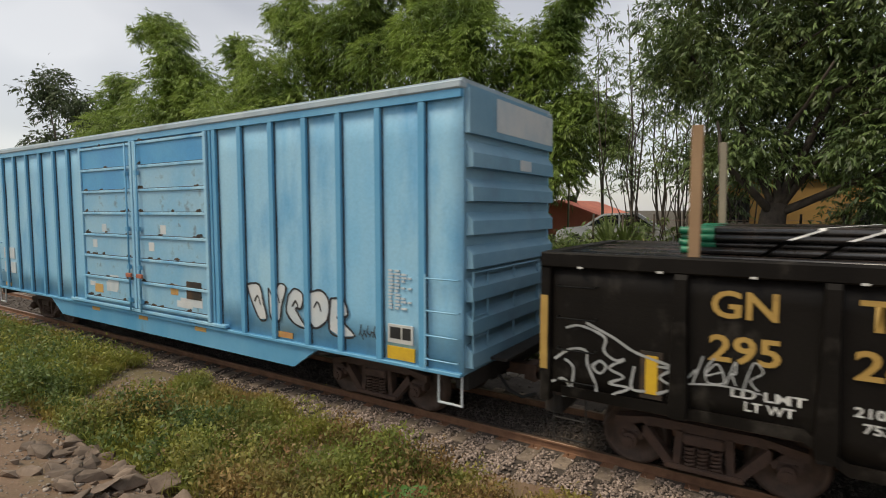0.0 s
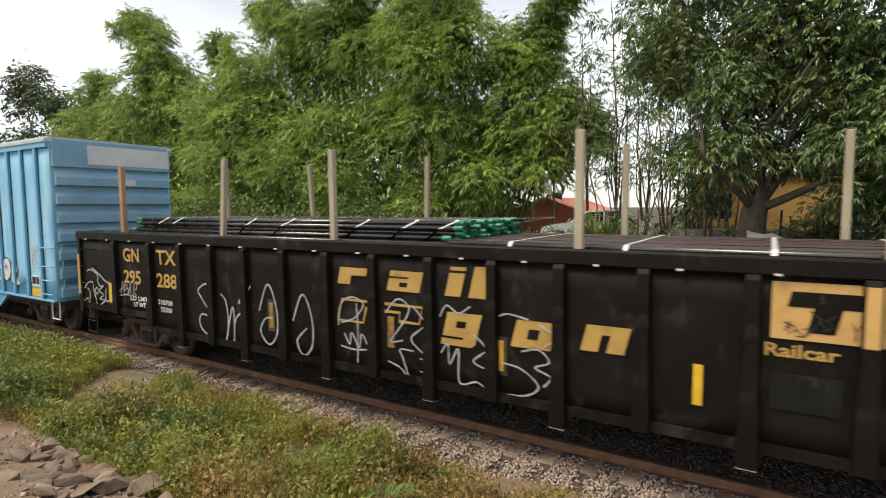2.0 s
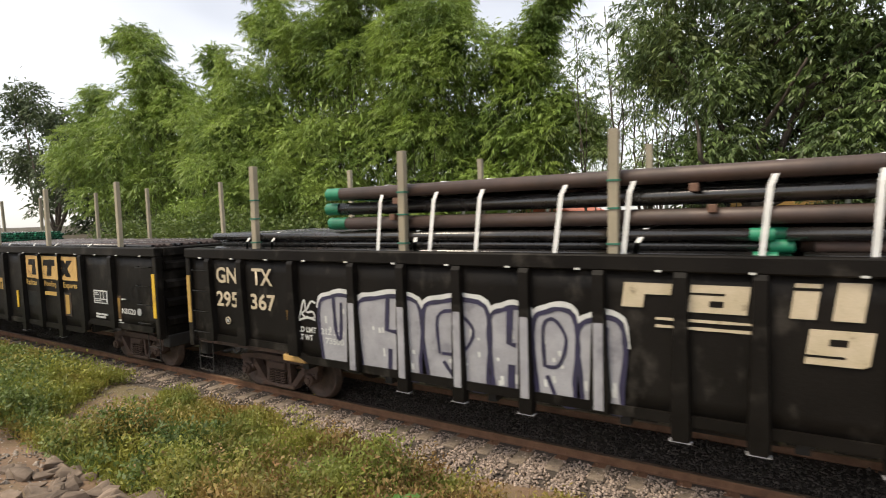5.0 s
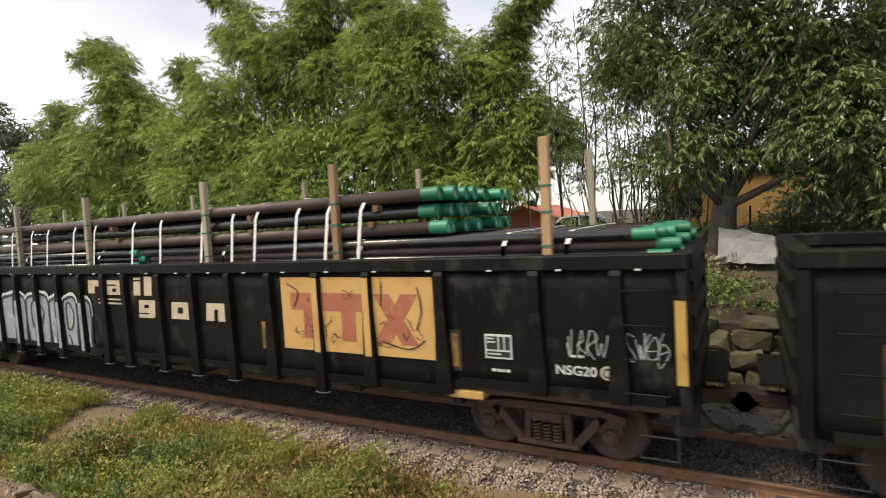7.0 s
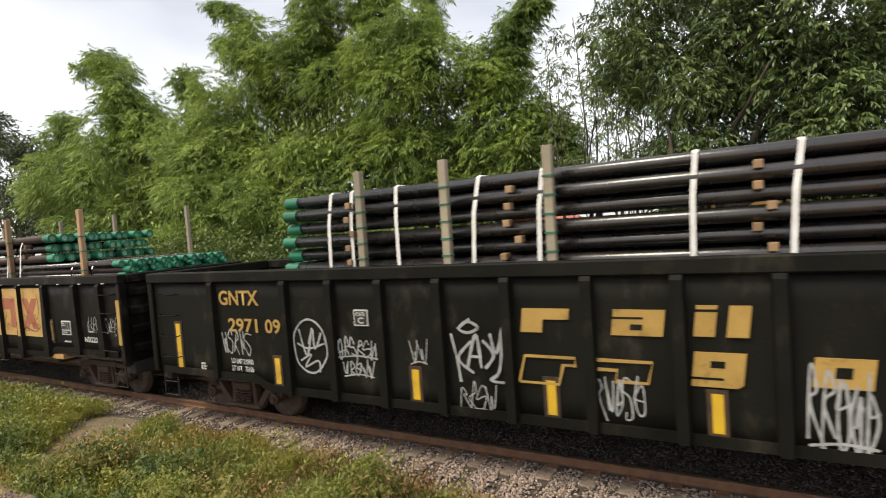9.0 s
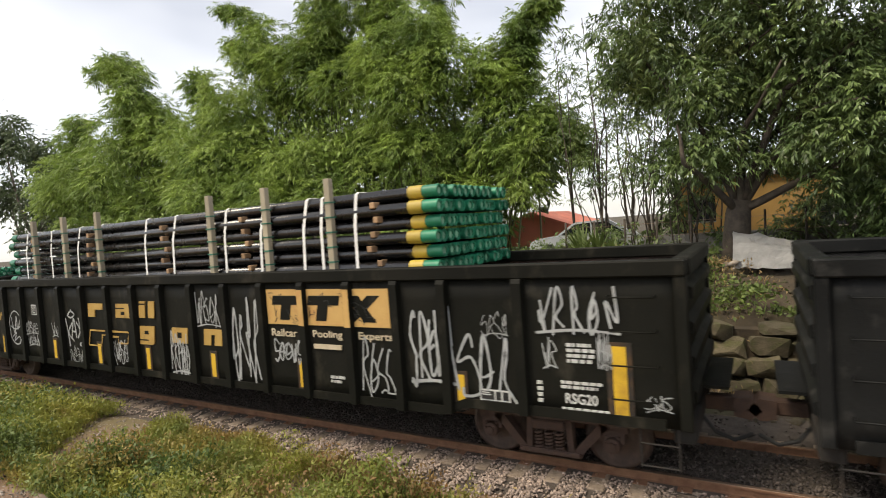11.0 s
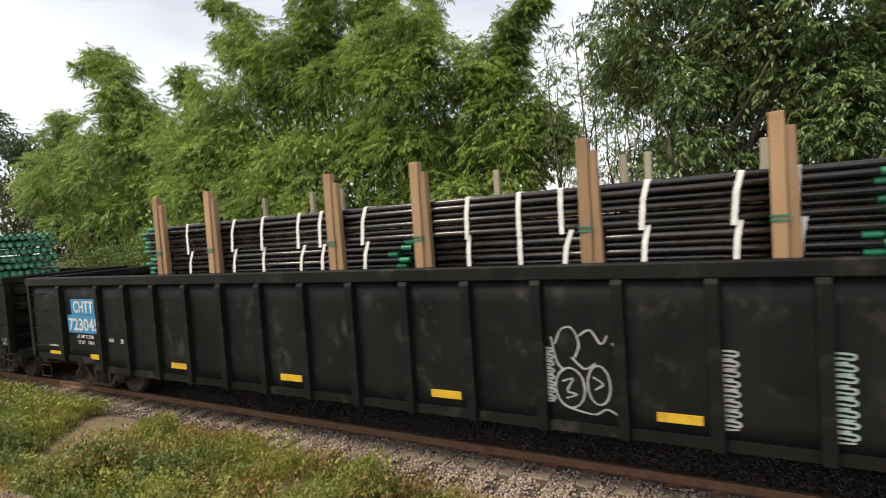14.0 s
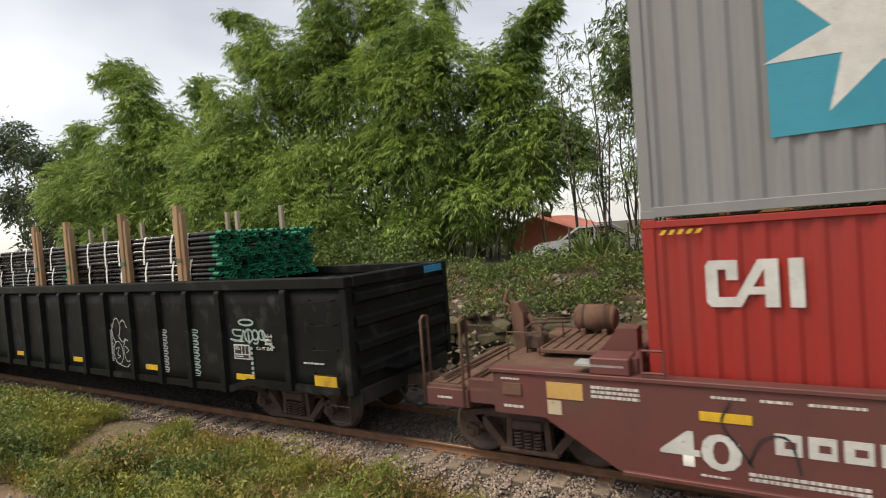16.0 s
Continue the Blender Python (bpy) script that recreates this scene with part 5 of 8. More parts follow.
def build_gondola_three():
    ribs = [2.0, 3.9, 4.93, 5.94, 6.98, 8.05, 9.15, 10.2, 11.22, 12.25, 13.28, 14.3, 15.32, 16.34, 17.28, 18.12, 19.3]
    g = gondola("gondola", 42.13, 63.52, "olive", "inner", ribs, "dark olive steel gondola with ochre numbers and silver tags", low_end=0.95, low_mid=0.80, rungs_at=(0.35, 0.9))
    o = -42.13 - 10.695
    rl = [r - 10.695 for r in ribs]
    words("lettering", "GNTX", 44.30 + o, 45.36 + o, 2.34, 2.62, FACE - 0.009, "ochre", g)
    words("lettering", "2971", 44.51 + o, 45.29 + o, 1.84, 2.10, FACE - 0.009, "ochre", g)
    words("lettering", "09", 45.48 + o, 45.86 + o, 1.84, 2.10, FACE - 0.009, "ochre", g)
    words("lettering", "LD LMT 210900", 44.52 + o, 45.1 + o, 1.24, 1.34, FACE - 0.009, "white", g)
    words("lettering", "LT WT   75100", 44.52 + o, 45.1 + o, 1.10, 1.20, FACE - 0.009, "white", g)
    words("lettering", "RSG20", 62.0 + o, 62.42 + o, 1.14, 1.28, FACE - 0.009, "white", g)
    strip(g, 42.98 + o, 1.00, 1.95, 0.13)
    for x in (45.72, 48.62, 50.74, 52.7, 54.9, 57.3, 60.45):
        strip(g, x + o, 0.94, 1.40, 0.12)
    strip(g, 62.71 + o, 0.96, 1.92, 0.17)
    emblem_blocks(g, [("arm", 50.36, 51.0, 2.04, 2.36), ("eye", 51.55, 52.15, 2.04, 2.36), ("dotted", 52.48, 52.70, 2.06, 2.42), ("bar", 52.82, 53.04, 2.06, 2.42), ("tail", 52.45, 52.98, 1.62, 1.88), ("ring", 53.6, 54.12, 1.56, 1.88), ("arch", 54.65, 55.2, 1.56, 1.88)], "ochre", "olive", o, 0.05)
    emblem_frame(g, 50.30, 1.36, o, "ochre")
    decal(g, rl, "emblem_panel", 56.55 + o, 59.27 + o, 2.04, 2.66, "plate", "ochre painted emblem panel, cracked and flaking")
    bar_emblem(g, (56.62, 57.48, 58.32), 2.12, 2.55, o, "olive", "notice", 0.10, 0.70)
    words("lettering", "Railcar", 56.62 + o, 57.25 + o, 1.82, 1.96, FACE - 0.009, "cream", g)
    words("lettering", "Pooling", 57.62 + o, 58.28 + o, 1.80, 1.96, FACE - 0.009, "cream", g)
    words("lettering", "Experts", 58.62 + o, 59.3 + o, 1.80, 1.96, FACE - 0.009, "cream", g)
    slanted(g, "lettering_bar", 57.62 + o, 58.24 + o, 1.64, 1.72, "cream", 0, label="short line of cream lettering")
    board = part("notice", boxed(47.52 + o, 47.80 + o, FACE - 0.010, FACE + 0.01, 2.04, 2.30), "white", g, "small framed plate mark")
    part("field", boxed(47.54 + o, 47.78 + o, FACE - 0.014, FACE - 0.008, 2.06, 2.28), "notice", board)
    words("lettering", "C", 47.60 + o, 47.72 + o, 2.08, 2.18, FACE - 0.018, "white", board)
    words("lettering", "PLATE", 47.57 + o, 47.75 + o, 2.20, 2.26, FACE - 0.018, "white", board)
    ring = [(46.53 + 0.37 * math.cos(a * 0.55) * (1 + 0.05 * math.sin(3 * a)), 1.66 + 0.46 * math.sin(a * 0.55)) for a in range(13)]
    face = [ring, [(46.3, 1.95), (46.45, 1.5), (46.6, 1.98), (46.5, 1.7)], [(46.62, 1.95), (46.64, 1.62), (46.8, 1.9)], [(46.3, 1.4), (46.55, 1.52), (46.4, 1.3), (46.7, 1.42), (46.72, 1.22)], [(46.25, 1.7), (46.5, 1.62), (46.85, 1.72)]]
    tall = [[(49.28, 1.98), (49.36, 1.6), (49.40, 1.28)], [(49.60, 1.88), (49.38, 1.62), (49.62, 1.42)], [(49.52, 1.5), (49.68, 1.98), (49.74, 1.5)], [(49.55, 1.66), (49.74, 1.66)], [(49.78, 1.9), (49.94, 1.7), (49.80, 1.5)], [(49.90, 2.0), (49.98, 1.72), (50.1, 2.12)], [(50.1, 2.12), (50.02, 1.5), (49.88, 1.34), (50.12, 1.32)],
            [(49.40, 2.05), (49.56, 2.16), (49.72, 2.08), (49.56, 2.0), (49.42, 2.06), (49.6, 2.2)]]
    for lines, width in ((face, 0.034), (tall, 0.042)):
        strokes_paint(g, [[(x + o, z) for x, z in line] for line in lines], "spray", width)
    for a, b, c, d, s, k, w in ((47.12, 47.95, 1.52, 1.82, 61, 6, 0.032), (47.25, 47.85, 1.22, 1.48, 42, 5, 0.028), (48.55, 48.85, 1.5, 1.85, 43, 2, 0.02), (49.35, 49.95, 0.88, 1.25, 45, 4, 0.022),
                             (44.3, 45.1, 1.45, 1.85, 46, 5, 0.03), (51.3, 51.9, 1.0, 1.5, 47, 5, 0.03), (53.55, 54.15, 0.95, 1.7, 48, 5, 0.04), (54.5, 55.2, 1.95, 2.6, 49, 5, 0.03), (55.5, 56.3, 1.0, 2.35, 50, 4, 0.05),
                             (56.65, 57.35, 1.38, 1.72, 51, 5, 0.04), (58.65, 59.3, 0.95, 1.75, 52, 4, 0.04), (59.6, 60.4, 1.25, 2.3, 53, 5, 0.06), (60.45, 61.3, 1.1, 2.0, 54, 3, 0.055), (61.65, 62.75, 2.08, 2.6, 55, 5, 0.045),
                             (61.72, 61.92, 1.6, 1.95, 56, 2, 0.025), (62.45, 62.62, 1.65, 2.05, 57, 5, 0.015), (63.0, 63.3, 1.15, 1.35, 58, 3, 0.02), (60.85, 61.25, 2.0, 2.3, 59, 4, 0.014)):
        tag_paint(g, a + o, b + o, c, d, "spray", s, k, w)
    small_print(g, 62.05 + o, 62.42 + o, 1.66, 1.94, 4)
    small_print(g, 61.95 + o, 62.5 + o, 1.32, 1.44, 2)
    small_print(g, 61.95 + o, 62.6 + o, 1.04, 1.09, 1)
    small_print(g, 61.62 + o, 61.7 + o, 1.1, 1.42, 4)
    small_print(g, 57.95 + o, 58.25 + o, 1.06, 1.2, 2)
    small_print(g, 43.05 + o, 43.7 + o, 0.99, 1.04, 1)
    small_print(g, 43.62 + o, 43.78 + o, 1.0, 1.2, 4)
    notice(g, 60.75 + o, 61.22 + o, 1.0, 1.22)
    return g


def build_gondola_four():
    ribs = [1.57, *[3.2 + 1.036 * k for k in range(15)], 19.5]
    g = gondola("gondola", 64.72, 85.66, "coal", "inner_grey", ribs, "clean charcoal steel gondola with blue stencil panel", top=2.94, low_end=0.95, low_mid=0.78, skirt=(2.6, 3.1), rungs_at=(0.3, 0.85))
    o = -64.72 - 10.47
    part("stencil_panel", boxed(66.70 + o, 67.74 + o, FACE - 0.009, FACE + 0.01, 2.05, 2.42), "azure", g, "blue stencil panel")
    part("stencil_panel", boxed(66.50 + o, 67.87 + o, FACE - 0.009, FACE + 0.01, 1.62, 2.04), "azure", g, "blue stencil panel")
    words("lettering", "CHTT", 66.80 + o, 67.64 + o, 2.10, 2.38, FACE - 0.014, "white", g)
    words("lettering", "723045", 66.54 + o, 67.82 + o, 1.67, 1.97, FACE - 0.014, "white", g)
    words("lettering", "LD LMT 212000", 66.86 + o, 67.55 + o, 1.50, 1.58, FACE - 0.009, "white", g)
    words("lettering", "LT WT    74000", 66.88 + o, 67.56 + o, 1.36, 1.44, FACE - 0.009, "white", g)
    words("lettering", "GSS", 68.17 + o, 68.37 + o, 1.46, 1.54, FACE - 0.009, "white", g)
    words("lettering", "25K", 68.62 + o, 68.80 + o, 1.44, 1.54, FACE - 0.009, "white", g)
    words("lettering", "65-6", 83.62 + o, 83.80 + o, 1.86, 1.92, FACE - 0.009, "white", g)
    words("lettering", "CU FT 3242", 83.36 + o, 83.80 + o, 1.62, 1.68, FACE - 0.009, "white", g)
    small_print(g, 83.6 + o, 83.8 + o, 1.70, 1.84, 2)
    small_print(g, 65.45 + o, 66.1 + o, 1.24, 1.29, 1)
    small_print(g, 84.55 + o, 85.1 + o, 1.42, 1.46, 1)
    small_print(g, 82.75 + o, 83.05 + o, 1.74, 1.78, 1)
    for x in (65.78, 67.6, 70.6, 73.7, 76.8, 79.95, 82.98):
        part("reflector", boxed(x - 0.25 + o, x + 0.25 + o, FACE - 0.011, FACE + 0.01, 1.02, 1.13), "reflector", g, "yellow reflective strip")
    part("reflector", boxed(84.78 + o, 85.28 + o, FACE - 0.011, FACE + 0.01, 1.04, 1.24), "reflector", g, "broad yellow reflective strip")
    notice(g, 82.72 + o, 83.16 + o, 1.42, 1.70)
    def oval(x, z, rx, rz, turns=1.05):
        return [(x + rx * math.cos(a * 0.5236 * turns), z + rz * math.sin(a * 0.5236 * turns)) for a in range(13)]
    bubble = [[(78.48, 1.9), (78.58, 2.1), (78.72, 2.12), (78.80, 1.92), (78.74, 1.74)], [(78.80, 2.02), (78.95, 2.1), (79.08, 1.93), (79.16, 2.04)], [(78.44, 2.0), (78.50, 1.68), (78.60, 1.56)], oval(78.66, 1.34, 0.19, 0.26), oval(79.03, 1.40, 0.14, 0.25),
              [(78.70, 1.74), (78.86, 1.60), (79.0, 1.68)], [(78.56, 1.42), (78.70, 1.46), (78.62, 1.30), (78.74, 1.26), (78.60, 1.20)], [(78.96, 1.50), (79.08, 1.42), (78.98, 1.34)], [(78.62, 1.08), (78.95, 1.02), (79.12, 1.1), (79.3, 1.0)], [(79.22, 1.95), (79.30, 1.78)], [(79.26, 1.55), (79.31, 1.30)]]
    strokes_paint(g, [[(x + o, z) for x, z in line] for line in bubble], "spray", 0.024)
    # tags written down the ribs
    for x, top, step, width, mat in ((80.50, 1.92, 0.115, 0.07, "spray"), (81.54, 1.95, 0.12, 0.085, "mint"), (78.40, 1.85, 0.09, 0.045, "spray")):
        lines = []
        for k in range(8):
            z, w = top - step * k, width
            lines.append([(x + o - w, z), (x + o + w, z - 0.01), (x + o + w * 0.9, z - step * 0.5), (x + o - w * 0.8, z - step * 0.45), (x + o - w, z - step * 0.85), (x + o + w * (0.4 + 0.5 * (k % 2)), z - step * 0.8)])
        strokes_paint(g, lines, mat, 0.026, "tag sprayed down beside a rib")
    crown_tag = [oval(83.12, 2.13, 0.20, 0.055), [(82.98, 1.98), (82.74, 1.98), (82.78, 1.88), (82.96, 1.86), (82.90, 1.78), (82.64, 1.80)], [(82.98, 1.78), (83.04, 1.98), (83.10, 1.78)], oval(83.18, 1.88, 0.11, 0.12), [(83.17, 2.0), (83.18, 1.72)], oval(83.36, 1.90, 0.08, 0.09), [(83.44, 1.95), (83.42, 1.76), (83.30, 1.74)],
                 oval(83.54, 1.90, 0.08, 0.09), [(83.56, 1.98), (83.60, 1.80), (83.86, 1.68)]]
    strokes_paint(g, [[(x + o, z) for x, z in line] for line in crown_tag], "mint", 0.036, "rounded pale green tag under a halo")
    for k in range(6):
        x, z = 83.21, 1.64 - 0.095 * k
        part("spray_dot", rod(bmesh.new(), (x + o, FACE - 0.013, z), (x + o, FACE, z), 0.034, 10), "mint", g, "round pale green spray dot")
    tag_paint(g, 80.95 + o, 81.2 + o, 1.5, 1.6, "coal", 65, 4, 0.012)
    part("placard", boxed(10.51, 10.53, 0.7, 1.35, 2.76, 2.90), "azure", g, "blue placard on the end wall")
    return g


def build_boxcar():
    car = rail_car("boxcar", -21.9, -4.03, "faded blue steel boxcar with closed double doors and graffiti", "boxcar")
    c = (21.9 + 4.03) / 2
    h = (21.9 - 4.03) / 2
    Y, face = 1.64, -1.652

    def flat(x):
        return 1.08
    for s in (-1, 1):
        me = wavy_wall(-h, h, flat, 5.34, *sorted((s * Y, s * (Y - 0.06))), 40 + s, 0.008)
        part("side_wall", me, "blue", car, "faded blue side, bleached towards the bottom")
        for x in (-4.73, -5.59, -6.45, -7.27, -8.16, -9.07, -9.88, -16.35, -17.2, -18.1, -19.0, -19.9, -20.8):
            bm = bmesh.new()
            prism(bm, [(-0.055, 1.10), (0.055, 1.10), (0.055, 5.30), (-0.055, 5.30)], -0.075, 0.01)
            # ribs take the darker sill blue so their shade lines show in colour
            me = shared("boxcar rib", lambda b=bm: b, "sill_blue")
            me.name = "rib"
            rib = part("rib", me, None, car, at=pose(x + c, s * Y, 0, 0, 0, 0 if s < 0 else 180))
            # a dark strip stands in for the shade at the rib's right edge
            shade_me = shared("weld_seam", lambda: boxed(0.056, 0.076, -0.022, 0.0, 1.12, 5.20), "seam")
            part("weld_seam", shade_me, None, rib, "dark strip painting in the shade beside the rib")
        bm = prism(bmesh.new(), [(-17.95 + c, 1.10), (-17.2 + c, 0.62), (-7.7 + c, 0.62), (-6.95 + c, 1.10)], *sorted((s * 1.60, s * 1.66)))
        part("side_sill", bm, "sill_blue", car, "deep blue fishbelly sill")
        part("sill_flange", boxed(-h, h, *sorted((s * 1.58, s * 1.72)), 1.04, 1.10, bevel=0.01), "sill_blue", car)
        part("eave", boxed(-h - 0.02, h + 0.02, *sorted((s * 1.55, s * 1.75)), 5.28, 5.40, bevel=0.02), "roof", car, "pale galvanised eave")
        part("upper_rail", boxed(-h, h, *sorted((s * 1.62, s * 1.72)), 5.16, 5.28), "sill_blue", car)
    # doors with horizontal bands
    for x0, x1 in ((-15.55, -12.97), (-12.90, -10.08)):
        door = part("door", boxed(x0 + c, x1 + c, -Y - 0.085, -Y - 0.03, 1.22, 5.12, bevel=0.01), "door_blue", car, "worn blue plug door with rust chips")
        part("upper_panel", boxed(x0 + 0.08 + c, x1 - 0.08 + c, -Y - 0.092, -Y - 0.082, 4.55, 5.05), "top_blue", door, "bright blue upper panel")
        part("upper_panel", boxed(x0 + 0.08 + c, x1 - 0.08 + c, -Y - 0.091, -Y - 0.082, 4.03, 4.52), "top_blue" if x0 < -13 else "door_blue", door, "bright blue upper panel")
        for k in range(8):
            z = 1.30 + k * 0.54
            band = part("band", boxed(x0 + 0.06 + c, x1 - 0.06 + c, -Y - 0.125, -Y - 0.08, z - 0.03, z + 0.03, bevel=0.008), "blue", door)
            part("seam", boxed(x0 + 0.09 + c, x1 - 0.09 + c, -Y - 0.097, -Y - 0.08, z + 0.03, z + 0.048), "seam", band, "dark rusted line along the band")
            chip = random.Random(k * 7 + int(-x0 * 10))
            for q in range(5 if k < 6 else 1):
                cx = chip.choice((chip.uniform(x0 + 0.12, x1 - 0.4), x1 - 0.45, x0 + 0.15)) + chip.uniform(-0.03, 0.03)
                cw, cz = chip.uniform(0.08, 0.28), z + chip.uniform(0.03, 0.07)
                outline = [(cx + c, cz), (cx + cw * 0.5 + c, cz - 0.012), (cx + cw + c, cz + 0.004), (cx + cw * 0.8 + c, cz + chip.uniform(0.02, 0.06)), (cx + cw * 0.3 + c, cz + chip.uniform(0.02, 0.05))]
                part("rust_chip", prism(bmesh.new(), outline, -Y - 0.0985 - 0.0006 * q, -Y - 0.08), "smear", band, "rusty chip in the paint")
        for x in (x0 + 0.04, x1 - 0.04):
            part("stile", boxed(x - 0.05 + c, x + 0.05 + c, -Y - 0.13, -Y - 0.08, 1.2, 5.14, bevel=0.01), "blue", door)
        bm = bmesh.new()
        lock_x = x1 - 0.20 if x0 < -13 else x0 + 0.20
        rod(bm, (lock_x + c, -Y - 0.16, 1.15), (lock_x + c, -Y - 0.16, 5.1), 0.022, 8)
        for z in (1.4, 2.2, 3.1, 4.4):
            box(bm, lock_x - 0.05 + c, lock_x + 0.05 + c, -Y - 0.19, -Y - 0.12, z - 0.05, z + 0.05)
        part("lock_rod", bm, "sill_blue", door, "door locking rod")
        part("lock_handle", boxed(lock_x - 0.12 + c, lock_x + 0.12 + c, -Y - 0.20, -Y - 0.15, 1.95, 2.05, bevel=0.01), "redfade", door, "red locking handle")
        rnd = random.Random(int(x0 * 10))
        for k in range(5):
            px, pz = rnd.uniform(x0 + 0.2, x1 - 0.7), rnd.uniform(1.35, 1.75)
            part("worn_label", boxed(px + c, px + rnd.uniform(0.2, 0.55) + c, -Y - 0.09, -Y - 0.08, pz, pz + rnd.uniform(0.1, 0.25)), rnd.choice(["pale", "pale", "plate"]), door, "torn pale label")
        for px, pz in ((x0 + 1.0, 3.0), (x0 + 0.5, 2.6)):
            part("sticker", boxed(px + c, px + 0.22 + c, -Y - 0.09, -Y - 0.08, pz, pz + 0.2), "pale", door, "white paper sticker")
    part("rust_patch", boxed(-10.95 + c, -10.42 + c, -Y - 0.10, -Y - 0.08, 1.62, 2.0), "smear", car, "square rust patch")
    for x in (-15.62, -12.935, -10.02):
        part("door_post", boxed(x - 0.035 + c, x + 0.035 + c, -Y - 0.07, -Y, 1.10, 5.2), "sill_blue", car)
    part("door_rail", boxed(-16.4 + c, -9.6 + c, -Y - 0.12, -Y, 1.12, 1.19, bevel=0.01), "blue", car, "lower door rail")
    part("roof", prism(bmesh.new(), [(-h, 5.38), (h, 5.38), (h, 5.44), (-h, 5.44)], -1.66, 1.66), "roof", car, "pale metal roof")
    # ends with deep corrugations; their duller blue has the end's shade in it
    for e in (-1, 1):
        bm = boxed(*sorted((e * h, e * (h - 0.08))), -1.62, 1.62, 1.05, 5.38)
        part("end_wall", bm, "shaded_end_blue", car, "blue end wall, darkened for shade")
        # each bulge is a flat band with a sharp overhang below
        for k in range(7):
            z = 1.16 + k * 0.50
            top = 0.36 if k < 6 else 0.42
            part("corrugation", prism(bmesh.new(), [(e * (h - 0.01), z), (e * (h + 0.13), z + 0.012), (e * (h + 0.12), z + 0.22), (e * (h - 0.01), z + top)], -1.56, 1.56), "shaded_end_blue", car)
        part("end_cap", boxed(*sorted((e * (h - 0.005), e * (h + 0.09))), -1.60, 1.60, 4.66, 5.30), "shaded_end_blue", car, "upper end panel, blue darkened for shade")
        part("bleached_patch", boxed(*sorted((e * (h + 0.08), e * (h + 0.094))), -0.75, 1.58, 4.76, 5.28), "pale", car, "bleached patch of old paint")
        part("bleached_patch", boxed(*sorted((e * (h + 0.125), e * (h + 0.136))), 0.05, 0.50, 4.20, 4.38), "pale", car, "bleached patch of old paint")
        part("end_sill", boxed(*sorted((e * (h - 0.2), e * (h + 0.02))), -1.5, 1.5, 0.80, 1.05), "underside", car)
        # handrail and crossover platform
        bm = bmesh.new()
        for y in (-1.5, -1.05, -0.1, 0.9):
            rod(bm, (e * (h + 0.10), y, 1.15), (e * (h + 0.10), y, 2.62), 0.018, 6)
        for z in (1.3, 1.62, 1.94, 2.26, 2.6):
            rod(bm, (e * (h + 0.10), -1.5, z), (e * (h + 0.10), -1.05, z), 0.015, 6)
        rod(bm, (e * (h + 0.10), -1.05, 2.6), (e * (h + 0.10), 0.9, 2.6), 0.02, 6)
        part("end_ladder", bm, "shaded_end_blue", car, "blue end ladder and handrail")
        part("end_platform", boxed(*sorted((e * h, e * (h + 0.42))), -1.0, 1.0, 1.18, 1.22), "underside", car)
        coupler(car, e * (h - 0.05), e)
        bm = bmesh.new()
        xa, xb = e * (h - 0.05), e * (h - 0.62)
        for z in (1.25, 1.62, 2.0, 2.50):
            path_rod(bm, [(xa, -Y, z), (xa, -Y - 0.09, z), (xb, -Y - 0.09, z), (xb, -Y, z)], 0.013, 6)
        rod(bm, (xb, -Y - 0.09, 1.12), (xb, -Y - 0.09, 2.56), 0.02, 6)
        part("side_ladder", bm, "blue", car, "blue side ladder")
        bm = bmesh.new()
        for a, b in (((xa, 1.04), (xa, 0.55)), ((xb + e * 0.15, 1.04), (xb + e * 0.15, 0.55)), ((xa, 0.56), (xb + e * 0.15, 0.56))):
            rod(bm, (a[0], -1.58, a[1]), (b[0], -1.58, b[1]), 0.02, 6)
        part("step", bm, "pale", car, "pale stirrup step")
    part("floor", boxed(-h + 0.1, h - 0.1, -1.55, 1.55, 0.98, 1.06), "underside", car)
    part("centre_sill", boxed(-h + 0.2, h - 0.2, -0.3, 0.3, 0.6, 0.98), "underside", car)
    truck(car, -h + 2.15), truck(car, h - 2.15)
    # markings
    f = face - 0.005
    board = part("notice", boxed(-5.43 + c, -4.93 + c, f - 0.01, f + 0.02, 1.40, 1.70), "white", car, "white-framed black notice")
    for a, b in ((-5.39, -5.17), (-5.14, -4.97)):
        part("field", boxed(a + c, b + c, f - 0.014, f, 1.47, 1.66), "notice", board)
    part("reflector", boxed(-5.45 + c, -4.90 + c, f - 0.01, f + 0.02, 1.13, 1.34), "reflector", car, "faded yellow reflective panel")
    for x in (-7.9, -10.6, -12.9, -15.2, -20.9):
        part("reflector", boxed(x - 0.2 + c, x + 0.2 + c, -1.668, -1.65, 0.93 if -17 < x < -9 else 1.14, 1.02 if -17 < x < -9 else 1.25), "plate", car, "dull yellow strip")
    for x, z in ((-20.95, 2.2), (-20.5, 2.2), (-20.95, 1.75), (-20.45, 1.75)):
        part("old_panel", boxed(x - 0.18 + c, x + 0.18 + c, f - 0.006, f + 0.02, z - 0.17, z + 0.17), "pale", car, "bleached square of old paint")
    rnd = random.Random(77)
    bm = bmesh.new()
    for k in range(12):
        for j in range(rnd.randint(2, 4)):
            x = -5.42 + j * 0.13
            box(bm, x + c, x + rnd.uniform(0.06, 0.11) + c, f - 0.006, f + 0.02, 1.95 + k * 0.055, 1.98 + k * 0.055)
    tagged(part("stencil_lines", bm, "pale", car, "ghostly stencilled lines"), kind="stuff")
